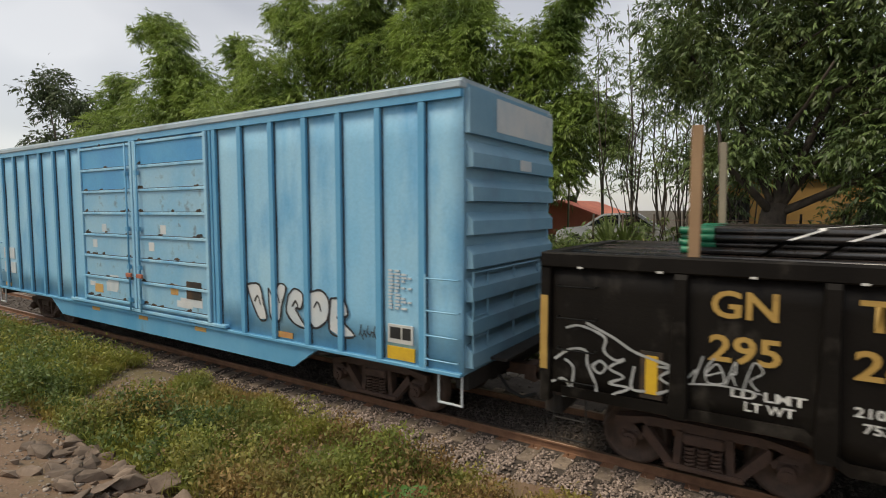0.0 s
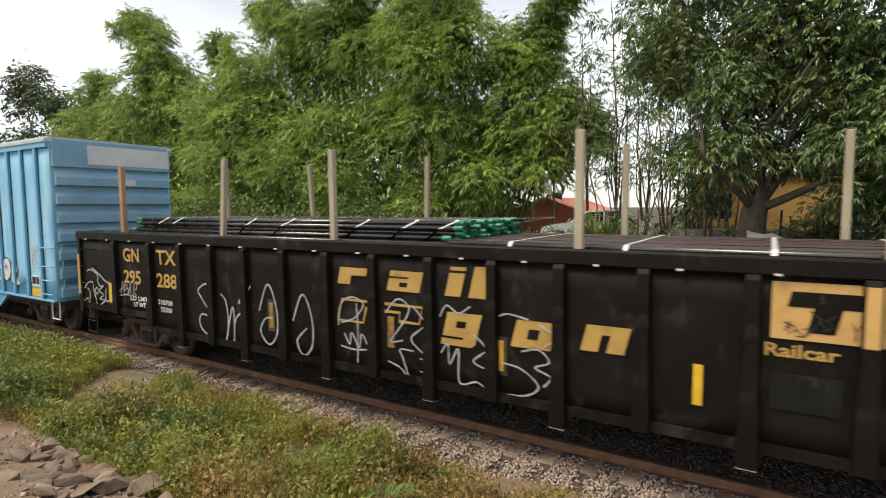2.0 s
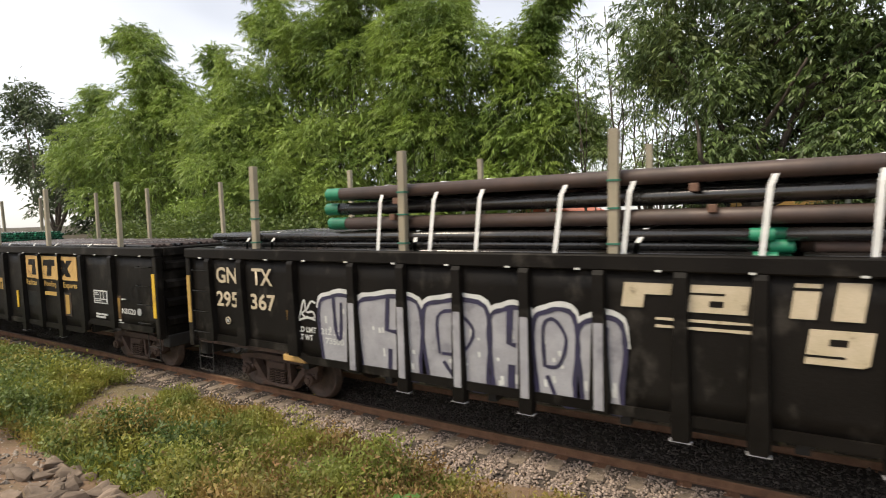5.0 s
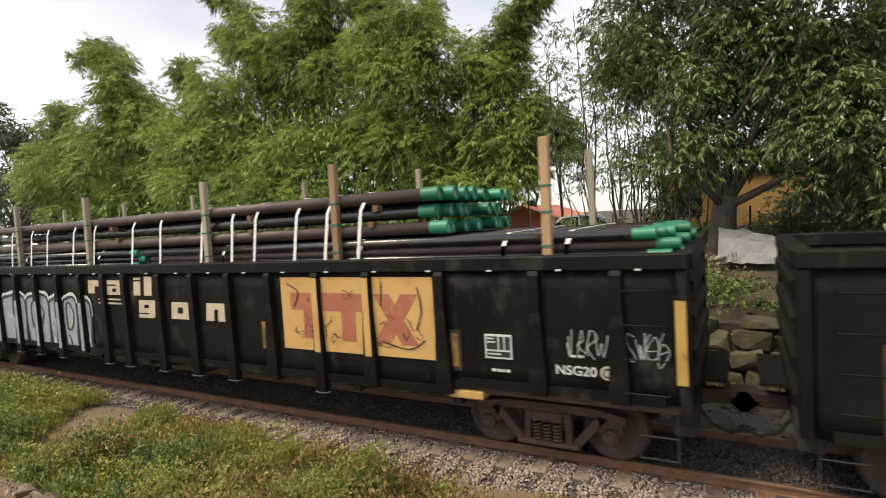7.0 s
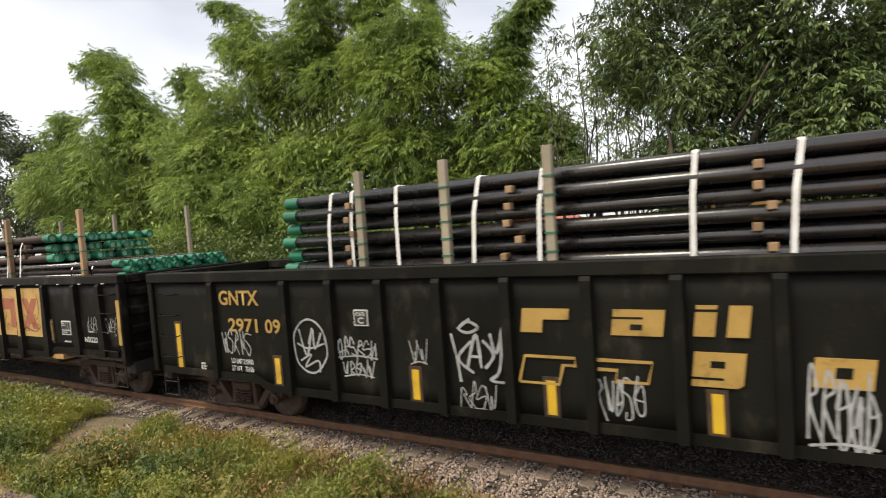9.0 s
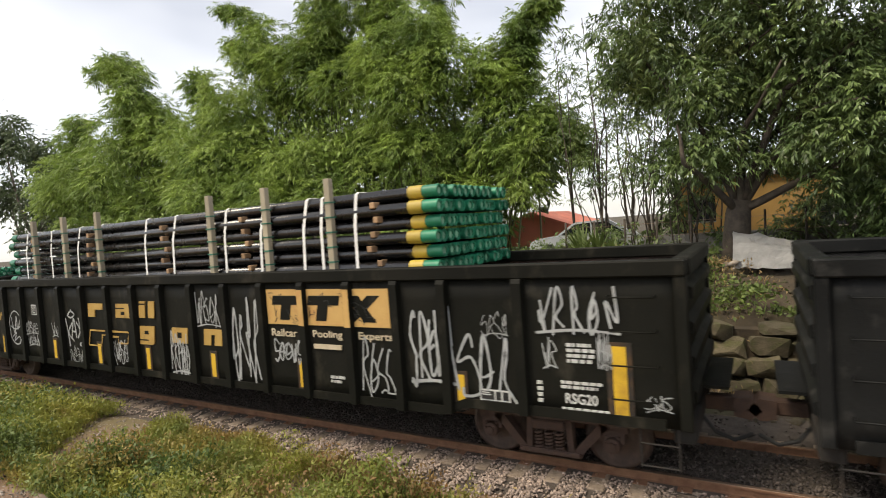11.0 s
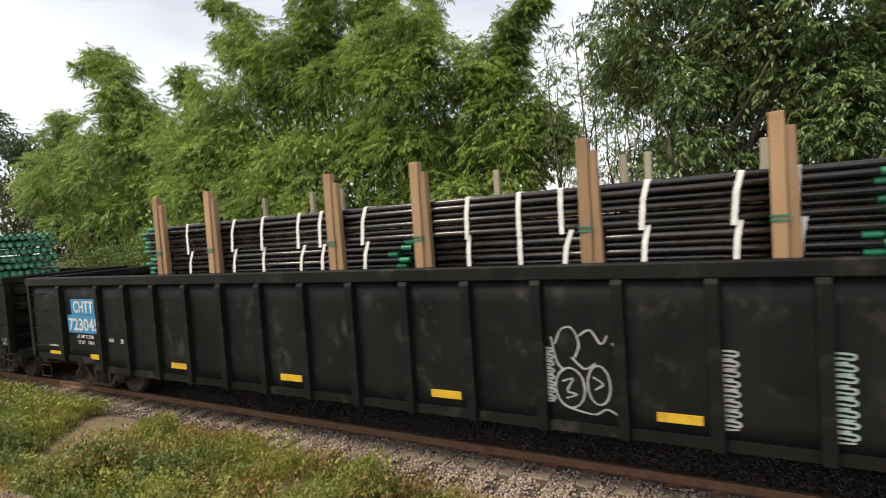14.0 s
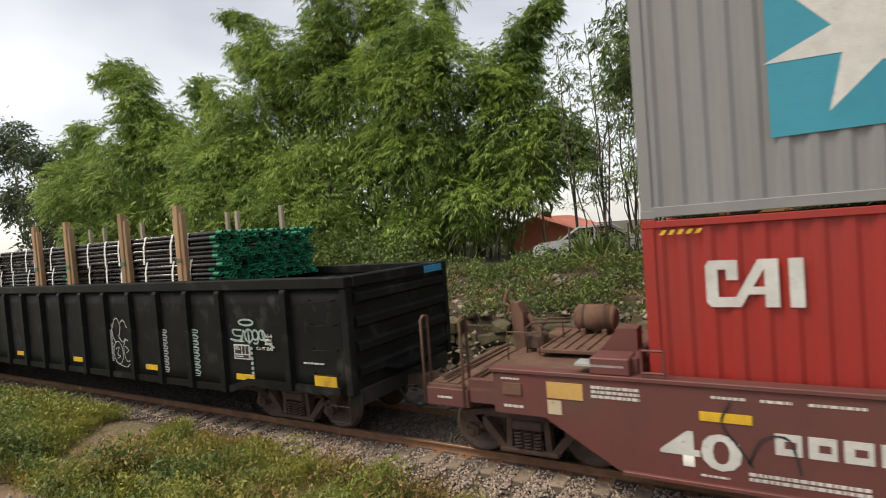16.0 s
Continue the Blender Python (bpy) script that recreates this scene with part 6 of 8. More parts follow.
    # outlined graffiti
    shapes = [[(-8.99, 2.08), (-8.62, 2.1), (-8.5, 1.75), (-8.42, 1.45), (-8.62, 1.42), (-8.85, 1.75)], [(-8.35, 2.05), (-8.3, 1.5), (-8.05, 1.45), (-7.98, 1.75), (-7.85, 2.1), (-8.05, 2.15), (-8.2, 1.9)],
              [(-7.8, 1.95), (-7.62, 2.1), (-7.4, 2.0), (-7.45, 1.75), (-7.6, 1.72), (-7.35, 1.4), (-7.65, 1.45), (-7.85, 1.65)], [(-7.25, 2.05), (-6.95, 2.12), (-6.75, 1.95), (-6.8, 1.6), (-7.1, 1.42), (-7.3, 1.6)],
              [(-6.7, 2.0), (-6.4, 2.0), (-6.3, 1.75), (-6.45, 1.65), (-6.15, 1.4), (-6.5, 1.34), (-6.75, 1.45)]]
    for i, pts in enumerate(shapes):
        pts = [(x + c, z) for x, z in pts]
        part("graffiti_fill", prism(bmesh.new(), pts, f - 0.007 - 0.0005 * i, f + 0.02), "pale", car, "white spray fill")
        bm = bmesh.new()
        ribbon(bm, smooth_line([*pts, pts[0]], 4), 0.04, f - 0.014 - 0.0006 * i, rnd)
        mx = sum(p[0] for p in pts) / len(pts)
        mz = sum(p[1] for p in pts) / len(pts)
        ribbon(bm, smooth_line([(mx - 0.1, mz), (mx, mz + 0.12), (mx + 0.08, mz - 0.05)], 4), 0.03, f - 0.0145 - 0.0006 * i, rnd)
        part("graffiti_outline", bm, "ink", car, "black spray outline")
    bm = bmesh.new()
    for k in range(6):
        x = -6.05 + k * 0.075
        ribbon(bm, smooth_line([(x + c, 1.42), (x + 0.05 + c, 1.62 - 0.1 * (k % 2)), (x + 0.03 + c, 1.5), (x + 0.09 + c, 1.36 + 0.05 * k % 0.2)], 4), 0.018, f - 0.012, rnd)
    part("graffiti", bm, "ink", car, "small black tag")
    return car


def corrugated(x0, x1, z0, z1, y, depth, pitch):
    """A container side with trapezoid corrugations; the face looks to -y."""
    bm = bmesh.new()
    xs = []
    x = x0
    while x < x1:
        for k, d in ((0, 0), (0.30, 0), (0.5, depth), (0.8, depth)):
            if x + k * pitch < x1:
                xs.append((x + k * pitch, d))
        x += pitch
    xs.append((x1, 0))
    low = [bm.verts.new((a, y + d, z0)) for a, d in xs]
    high = [bm.verts.new((a, y + d, z1)) for a, d in xs]
    for i in range(len(xs) - 1):
        bm.faces.new((low[i], low[i + 1], high[i + 1], high[i]))
    return bm


def container(name, x0, z0, height, mat, label):
    L = 12.19
    ob = tagged(new(name), label, "shipping container", "stacked containers")
    ob.matrix_basis = pose(x0 + L / 2, TRACK_Y, z0)
    rolling(ob, ob.matrix_basis.copy())
    h = L / 2
    for s in (-1, 1):
        me = part("side_panel", corrugated(-h + 0.14, h - 0.14, 0.14, height - 0.10, -1.19, 0.036, 0.278), mat, ob, "corrugated steel side", pose(0, 0, 0, 0, 0, 0 if s < 0 else 180))
        part("bottom_rail", boxed(-h, h, *sorted((s * 1.219, s * 1.10)), 0.02, 0.15, bevel=0.008), mat, ob)
        part("top_rail", boxed(-h, h, *sorted((s * 1.219, s * 1.12)), height - 0.11, height - 0.02, bevel=0.008), mat, ob)
        for e in (-1, 1):
            part("corner_post", boxed(*sorted((e * h, e * (h - 0.15))), *sorted((s * 1.219, s * 1.08)), 0.12, height - 0.11, bevel=0.01), mat, ob)
            for z in (0, height - 0.118):
                part("corner_casting", boxed(*sorted((e * (h + 0.004), e * (h - 0.178))), *sorted((s * 1.223, s * 1.06)), z, z + 0.118, bevel=0.012), mat, ob, "steel corner casting")
    for e in (-1, 1):
        part("end_panel", boxed(*sorted((e * (h - 0.04), e * (h - 0.08))), -1.1, 1.1, 0.12, height - 0.1), mat, ob)
    part("roof", boxed(-h + 0.1, h - 0.1, -1.13, 1.13, height - 0.07, height - 0.04), mat, ob)
    part("floor", boxed(-h + 0.1, h - 0.1, -1.13, 1.13, 0.10, 0.14), "underside", ob)
    return ob


def build_well_car():
    x0 = 86.95
    car = rail_car("well_car", x0, x0 + 19, "maroon double-stack well wagon with rusty end deck", "well wagon")
    o = -x0 - 9.5
    F = -1.5
    prof = [(88.15, 0.92), (88.15, 1.48), (90.2, 1.52), (103.9, 1.52), (103.9, 0.34), (89.85, 0.34), (89.25, 0.70), (88.9, 0.92)]
    for s in (-1, 1):
        bm = prism(bmesh.new(), [(x + o, z) for x, z in prof], *sorted((s * 1.5, s * 1.32)))
        part("side_wall", bm, "maroon", car, "faded maroon side girder")
        part("side_flange", boxed(88.1 + o, 104 + o, *sorted((s * 1.53, s * 1.30)), 1.50, 1.56, bevel=0.01), "maroon", car)
        part("lower_flange", boxed(89.9 + o, 103.9 + o, *sorted((s * 1.55, s * 1.30)), 0.30, 0.36, bevel=0.01), "maroon", car)
    part("well_floor", boxed(90.0 + o, 103.8 + o, -1.32, 1.32, 0.36, 0.44), "underside", car)
    part("end_deck", boxed(88.1 + o, 90.15 + o, -1.40, 1.40, 1.50, 1.55), "deck", car, "rusty end deck plate")
    part("well_bulkhead", boxed(90.02 + o, 90.12 + o, -1.35, 1.35, 0.4, 1.75), "maroon", car)
    part("draft_sill", boxed(87.0 + o, 90 + o, -0.35, 0.35, 0.70, 1.15), "underside", car)
    part("end_platform", boxed(87.0 + o, 88.15 + o, -1.46, 1.2, 1.18, 1.23), "deck", car, "rusty crossover platform")
    part("end_beam", boxed(87.0 + o, 87.72 + o, -1.5, -1.38, 0.92, 1.19, bevel=0.01), "maroon", car)
    part("end_beam", boxed(87.72 + o, 88.2 + o, -1.46, -1.36, 1.0, 1.36, bevel=0.01), "maroon", car)
    part("raised_deck", boxed(88.55 + o, 90.15 + o, -0.75, 0.75, 1.62, 1.68, bevel=0.01), "deck", car, "raised rusty walkway")
    part("step_box", boxed(89.55 + o, 90.05 + o, -1.5, -1.05, 1.56, 1.78, bevel=0.015), "maroon", car, "maroon step box")
    part("deck_stop", prism(bmesh.new(), [(89.5 + o, 1.68), (90.05 + o, 1.68), (90.05 + o, 2.05), (89.8 + o, 2.05)], -0.9, -0.55), "maroon", car)
    for x, z0, z1 in ((86.98, 0.95, 2.28), (87.66, 0.95, 2.28)):
        bm = path_rod(bmesh.new(), [(x + o, -1.5, z0), (x + o, -1.5, z1 - 0.06), (x + o + 0.02, -1.46, z1), (x + o + 0.03, -1.36, z1), (x + o + 0.03, -1.36, z0 + 0.2)], 0.022, 8)
        part("handrail", bm, "deck", car, "bent rusty grab rail")
    bm = bmesh.new()
    for x in (90.2, 90.46):
        rod(bm, (x + o, -1.5, 1.5), (x + o, -1.5, 1.92), 0.018, 6)
    for z in (1.62, 1.9):
        rod(bm, (90.2 + o, -1.5, z), (90.46 + o, -1.5, z), 0.018, 6)
    part("ladder", bm, "maroon", car, "small maroon ladder")
    tank = part("air_tank", rod(rod(rod(bmesh.new(), (88.85 + o, 0.55, 1.94), (89.40 + o, 0.55, 1.94), 0.22, 20), (88.85 + o, 0.55, 1.94), (88.78 + o, 0.55, 1.94), 0.22, 20, 0.14), (89.40 + o, 0.55, 1.94), (89.47 + o, 0.55, 1.94), 0.22, 20, 0.14), "deck", car, "rusty air tank on the deck")
    for x in (88.95, 89.3):
        part("tank_bracket", boxed(x - 0.04 + o, x + 0.04 + o, 0.34, 0.76, 1.545, 1.78, bevel=0.01), "deck", tank)
        part("tank_band", rod(bmesh.new(), (x - 0.02 + o, 0.55, 1.94), (x + 0.02 + o, 0.55, 1.94), 0.228, 20), "grime", tank)
    stand = part("hand_brake", prism(bmesh.new(), [(87.95 + o, 1.23), (88.12 + o, 1.23), (88.10 + o, 2.10), (88.02 + o, 2.28), (87.90 + o, 2.28), (87.90 + o, 2.0)], -0.12, 0.14), "deck", car, "rusty hand brake stand")
    bm = bmesh.new()
    ring = [(87.84 + o, 0.01 + 0.27 * math.cos(a * math.pi / 10), 2.22 + 0.27 * math.sin(a * math.pi / 10)) for a in range(21)]
    path_rod(bm, ring, 0.018, 6)
    for a in range(5):
        rod(bm, (87.84 + o, 0.01, 2.22), (87.84 + o, 0.01 + 0.26 * math.cos(a * 1.257), 2.22 + 0.26 * math.sin(a * 1.257)), 0.013, 6)
    rod(bm, (87.80 + o, 0.01, 2.22), (87.92 + o, 0.01, 2.22), 0.04, 10)
    part("brake_wheel", bm, "deck", stand, "rusty spoked brake wheel")
    part("curved_brace", path_rod(bmesh.new(), [(88.1 + o, 0.1, 2.05), (88.2 + o, 0.1, 1.85), (88.38 + o, 0.1, 1.70), (88.62 + o, 0.1, 1.64)], 0.055, 8), "deck", stand)
    valve = part("brake_valve", boxed(88.25 + o, 88.55 + o, -0.45, -0.15, 1.58, 1.84, bevel=0.04), "grime", car, "dark brake valve with pipes")
    for x, y in ((88.3, -0.5), (88.42, -0.1), (88.52, -0.42)):
        part("valve_pipe", path_rod(bmesh.new(), [(x + o, y, 1.55), (x + o, y, 1.95), (x + 0.1 + o, y + 0.05, 2.02), (x + 0.45 + o, y + 0.1, 2.02)], 0.018, 6), "grime", valve)
    for y in (-1.02, 0.1):
        part("deck_rail", path_rod(bmesh.new(), [(88.2 + o, y, 1.56), (88.2 + o, y, 1.98), (88.7 + o, y, 1.98), (88.7 + o, y, 1.66)], 0.014, 6), "deck", car, "low rusty rail on the deck")
    part("grating_step", boxed(89.35 + o, 89.98 + o, -1.50, -1.22, 1.66, 1.69), "spray", car, "pale steel grating step")
    for k in range(9):
        part("grating_bar", boxed(88.62 + k * 0.17 + o, 88.64 + k * 0.17 + o, -0.72, 0.72, 1.68, 1.70), "deck", car)
    for x in (87.15, 87.35, 87.55):
        part("platform_slat", boxed(x + o, x + 0.15 + o, -1.40, 1.1, 1.232, 1.25), "deck", car)
    bm = bmesh.new()
    for k in range(5):
        rod(bm, (87.2 + k * 0.45 + o, -1.3, 1.3), (87.3 + k * 0.45 + o, 1.0, 1.32), 0.03, 6)
    part("deck_pipes", bm, "deck", car, "brake pipes across the deck")
    coupler(car, 87.0 + o, -1)
    truck(car, 88.45 + o)
    truck(car, 104.3 + o)
    f = F - 0.004
    part("sign", boxed(88.95 + o, 89.44 + o, f - 0.006, f + 0.02, 1.20, 1.42), "plate", car, "ochre warning sign")
    part("sign", boxed(88.95 + o, 89.14 + o, f - 0.006, f + 0.02, 0.98, 1.17), "cream", car, "pale yellow sticker")
    part("sign_box", boxed(88.30 + o, 88.58 + o, f - 0.02, f + 0.02, 1.20, 1.36), "deck", car, "maroon data box")
    part("reflector", boxed(90.82 + o, 91.36 + o, f - 0.006, f + 0.02, 1.10, 1.21), "reflector", car, "yellow reflective strip")
    words("lettering", "40", 90.36 + o, 91.24 + o, 0.52, 0.96, f - 0.004, "white", car)
    for k in range(4):
        a = 91.57 + k * 0.31
        slanted_at(car, a + o, a + 0.25 + o, 0.80, 1.04, f)
    small_stencils(car, f, [(89.55, 90.15, 1.24, 1.42, 3), (90.95, 91.3, 1.36, 1.41, 1), (91.45, 91.75, 1.36, 1.41, 1), (91.9, 92.4, 1.36, 1.41, 1), (91.3, 92.4, 0.44, 0.56, 2), (90.8, 91.1, 0.42, 0.46, 1), (88.3, 88.6, 1.0, 1.06, 1), (87.2, 87.45, 1.03, 1.08, 1), (88.28, 88.55, 1.40, 1.44, 1)], o)
    bm = bmesh.new()
    rnd = random.Random(5)
    for pts in ([(91.15, 1.35), (91.05, 1.1), (91.2, 0.85), (91.35, 0.62)], [(91.3, 0.65), (91.45, 0.95), (91.7, 0.98), (91.8, 0.6)]):
        ribbon(bm, smooth_line([(x + o, z) for x, z in pts]), 0.025, f - 0.012, rnd)
    part("graffiti", bm, "ink", car, "thin black scribble")

    low = container("shipping_container", 90.25, 0.46, 3.04, "red", "red corrugated steel shipping container with white emblem")
    s = -90.25 - 6.095
    q = -1.20
    for m, pts in enumerate(([(91.29, 2.96), (90.99, 2.96), (90.95, 2.90), (90.95, 2.46), (91.0, 2.40), (91.22, 2.40), (91.28, 2.52), (91.08, 2.52), (91.08, 2.85), (91.17, 2.85), (91.17, 2.72), (91.29, 2.72)],
                             [(91.20, 2.40), (91.31, 2.40), (91.62, 2.96), (91.50, 2.96)], [(91.56, 2.40), (91.70, 2.40), (91.70, 2.96), (91.56, 2.96)], [(91.37, 2.55), (91.57, 2.55), (91.57, 2.64), (91.42, 2.64)], [(91.80, 2.40), (91.94, 2.40), (91.94, 2.96), (91.80, 2.96)])):
        bm = prism(bmesh.new(), [(x + s, z - 0.46) for x, z in pts], q - 0.006 - 0.0005 * m, q + 0.004)
        part("emblem_block", bm, "white", low, "white emblem shape")
    bm = bmesh.new()
    for k in range(5):
        x = 90.46 + k * 0.1 + s
        prism(bm, [(x, 2.84), (x + 0.05, 2.84), (x + 0.09, 2.90), (x + 0.04, 2.90)], q - 0.03, q - 0.022)
    part("hazard_stripes", bm, "reflector", low, "yellow hazard stripes")
    high = container("shipping_container", 90.25, 3.502, 2.95, "grey", "grey corrugated steel shipping container with teal star emblem")
    part("emblem_panel", boxed(91.70 + s, 94.2 + s, q - 0.005, q + 0.004, 0.82, 2.72), "teal", high, "teal emblem square")
    bm = bmesh.new()
    cx, cz = 92.72 + s, 1.85
    ring = []
    for k in range(14):
        r = 1.08 if k % 2 == 0 else 0.43
        a = math.pi / 2 + k * math.pi / 7
        ring.append((cx + r * math.cos(a), cz + r * 0.85 * math.sin(a)))
    prism(bm, ring, q - 0.010, q - 0.003)
    part("emblem_star", bm, "white", high, "white seven-pointed star")


def slanted_at(car, x0, x1, z0, z1, f):
    part("lettering_block", prism(bmesh.new(), [(x0, z0), (x1, z0), (x1, z1), (x0, z1)], f - 0.004, f + 0.02), "white", car, "white painted block")
    part("lettering_gap", boxed(x0 + 0.09, x1 - 0.05, f - 0.008, f, z0 + 0.08, z1 - 0.08), "maroon", car)


def small_stencils(car, f, rows, o):
    rnd = random.Random(9)
    for x0, x1, z0, z1, lines in rows:
        bm = bmesh.new()
        hh = (z1 - z0) / lines
        for k in range(lines):
            x = x0
            while x < x1:
                w = rnd.uniform(0.03, 0.08)
                box(bm, x + o, min(x1, x + w) + o, f - 0.004, f + 0.02, z1 - (k + 0.75) * hh, z1 - (k + 0.15) * hh)
                x += w + 0.016
        tagged(part("stencil_lines", bm, "white", car, "small white stencilled lines"), kind="stuff")


# ---- loads ----
def pipe_mesh(length, r, sides, key, mat):
    def make():
        bm = bmesh.new()
        rod(bm, (-length / 2, 0, 0), (length / 2, 0, 0), r, sides)
        return bm
    return shared("pipe %s %s" % (key, mat), make, mat)


def collar_mesh(length, r, sides, key, mat):
    def make():
        bm = bmesh.new()
        rod(bm, (0, 0, 0), (length, 0, 0), r, sides, caps=False)
        rod(bm, (length, 0, 0), (length - 0.004, 0, 0), r, sides, r * 0.62, caps=False)
        rod(bm, (length - 0.004, 0, 0), (length - 0.05, 0, 0), r * 0.62, sides, r * 0.60, caps=False)
        return bm
    return shared("collar %s %s" % (key, mat), make, mat)


def bore_mesh(r, key):
    def make():
        bm = bmesh.new()
        rod(bm, (0, 0, 0), (0.02, 0, 0), r * 0.62, 12)
        return bm
    return shared("bore %s" % key, make, "bore")


def pipe_bundle(label, x0, x1, y0, y1, z0, rows, r, sides, mat="pipe", right=None, left=None, straps=(), seed=0, ragged=0.12, loose=0.0, second=None, blocks=(), cap_len=0.22, ring=False, drop=0.05, slant=0.0, pitch=None):
    """A strapped stack of pipes, laid lengthwise; right and left: the colour of the end collars."""
    rnd = random.Random(seed)
    L = x1 - x0
    ob = tagged(new("pipe_bundle"), label, "pipe bundle", "pipe bundles on the wagons")
    m = pose((x0 + x1) / 2, TRACK_Y, z0)
    ob.matrix_basis = m
    rolling(ob, m)
    key = "%.2f %.3f" % (L, r)
    pitch = pitch or r * 1.80
    n = int((y1 - y0) / (2.04 * r))
    step = (y1 - y0) / n
    for k in range(rows):
        z = r + k * pitch
        for i in range(n - (k % 2)):
            y = y0 + step * (i + 0.5 + 0.5 * (k % 2)) - TRACK_Y
            if 1 < k < rows - 1 and 3 < i < n - 3 and right is None and left is None:
                continue
            dx = rnd.uniform(-ragged, ragged)
            kind = mat if second is None or rnd.random() < 0.75 else second
            at = pose(dx, y, z, 0, rnd.uniform(-loose, loose), rnd.uniform(-loose, loose))
            part("pipe", pipe_mesh(L, r, sides, key, kind), None, ob, at=at)
            if right:
                cm = collar_mesh(cap_len, r * 1.06, max(8, sides), "%.3f %.2f" % (r, cap_len), right)
                col = part("collar", cm, None, ob, at=pose(L / 2 + dx - cap_len * 0.6, y, z))
                if r > 0.06:
                    part("bore", bore_mesh(r * 1.06, "%.3f" % r), None, col, at=pose(cap_len - 0.045, 0, 0))
                if ring and i == 0:
                    part("collar_ring", collar_mesh(0.26, r * 1.16, max(8, sides), "ring %.3f" % r, "yellow_cap"), None, ob, at=pose(L / 2 + dx - cap_len * 0.6 - 0.24, y, z))
            if left:
                cm = collar_mesh(cap_len, r * 1.06, max(8, sides), "%.3f %.2f" % (r, cap_len), left)
                part("collar", cm, None, ob, at=pose(-L / 2 + dx + cap_len * 0.6, y, z, 0, 0, 180))
    hgt = 2 * r + (rows - 1) * pitch
    for sx in straps:
        lean = rnd.uniform(0.0, 0.14) + slant
        bm = bmesh.new()
        ya, yb = y0 - TRACK_Y - 0.012, y1 - TRACK_Y + 0.012
        w = 0.032
        x = sx - (x0 + x1) / 2
        pts = [(x - slant * 0.4, ya - (0.05 if drop > 0.1 else 0), -drop), (x + lean * 0.4, ya, hgt * 0.6), (x + lean, ya + r * 0.6, hgt - r * 0.3), (x + lean, ya + r * 1.4, hgt + 0.010), (x + lean + slant, 0, hgt + 0.012), (x + lean + slant * 2, yb - r, hgt + 0.010), (x + lean, yb, hgt * 0.7), (x, yb, 0)]
        prev = None
        for p in pts:
            pair = (bm.verts.new((p[0] - w, p[1], p[2])), bm.verts.new((p[0] + w, p[1], p[2])))
            if prev:
                bm.faces.new((prev[0], prev[1], pair[1], pair[0]))
            prev = pair
        bmesh.ops.solidify(bm, geom=bm.faces[:], thickness=0.006)
        part("strap", bm, "strap", ob, "white webbing strap")
    for sx in blocks:
        for k in range(rows - 1):
            z = r * 1.9 + k * pitch
            part("wood_block", boxed(-0.05, 0.05, y0 - TRACK_Y - 0.05, y0 - TRACK_Y + 0.10, z - 0.05, z + 0.05, bevel=0.008), "fresh" if second is None else "deck", ob, "wooden spacer block", pose(sx - (x0 + x1) / 2 + rnd.uniform(-0.15, 0.15), 0, 0))
    return ob


def post(x, y, z0, z1, w=0.105, mat="pine", lean=0.0, cords=()):
    label = "grey weathered wooden stake standing in the wagon" if mat == "pine" else "brown sawn wooden stake standing in the wagon"
    h = z1 - z0
    ob = part("stake", boxed(-w / 2, w / 2, -w * 0.42, w * 0.42, 0, h, bevel=0.008), mat, None, at=pose(x, y, z0, 0, lean, 0))
    tagged(ob, label, "wooden stake", "stakes of the wagons")
    rolling(ob, ob.matrix_basis.copy())
    for k, z in enumerate(cords):
        bm = boxed(-w / 2 - 0.012, w / 2 + 0.012, -w * 0.42 - 0.012, w * 0.42 + 0.012, z - z0 - 0.012, z - z0 + 0.012)
        part("cord", bm, "cord", ob, "green cord tie")


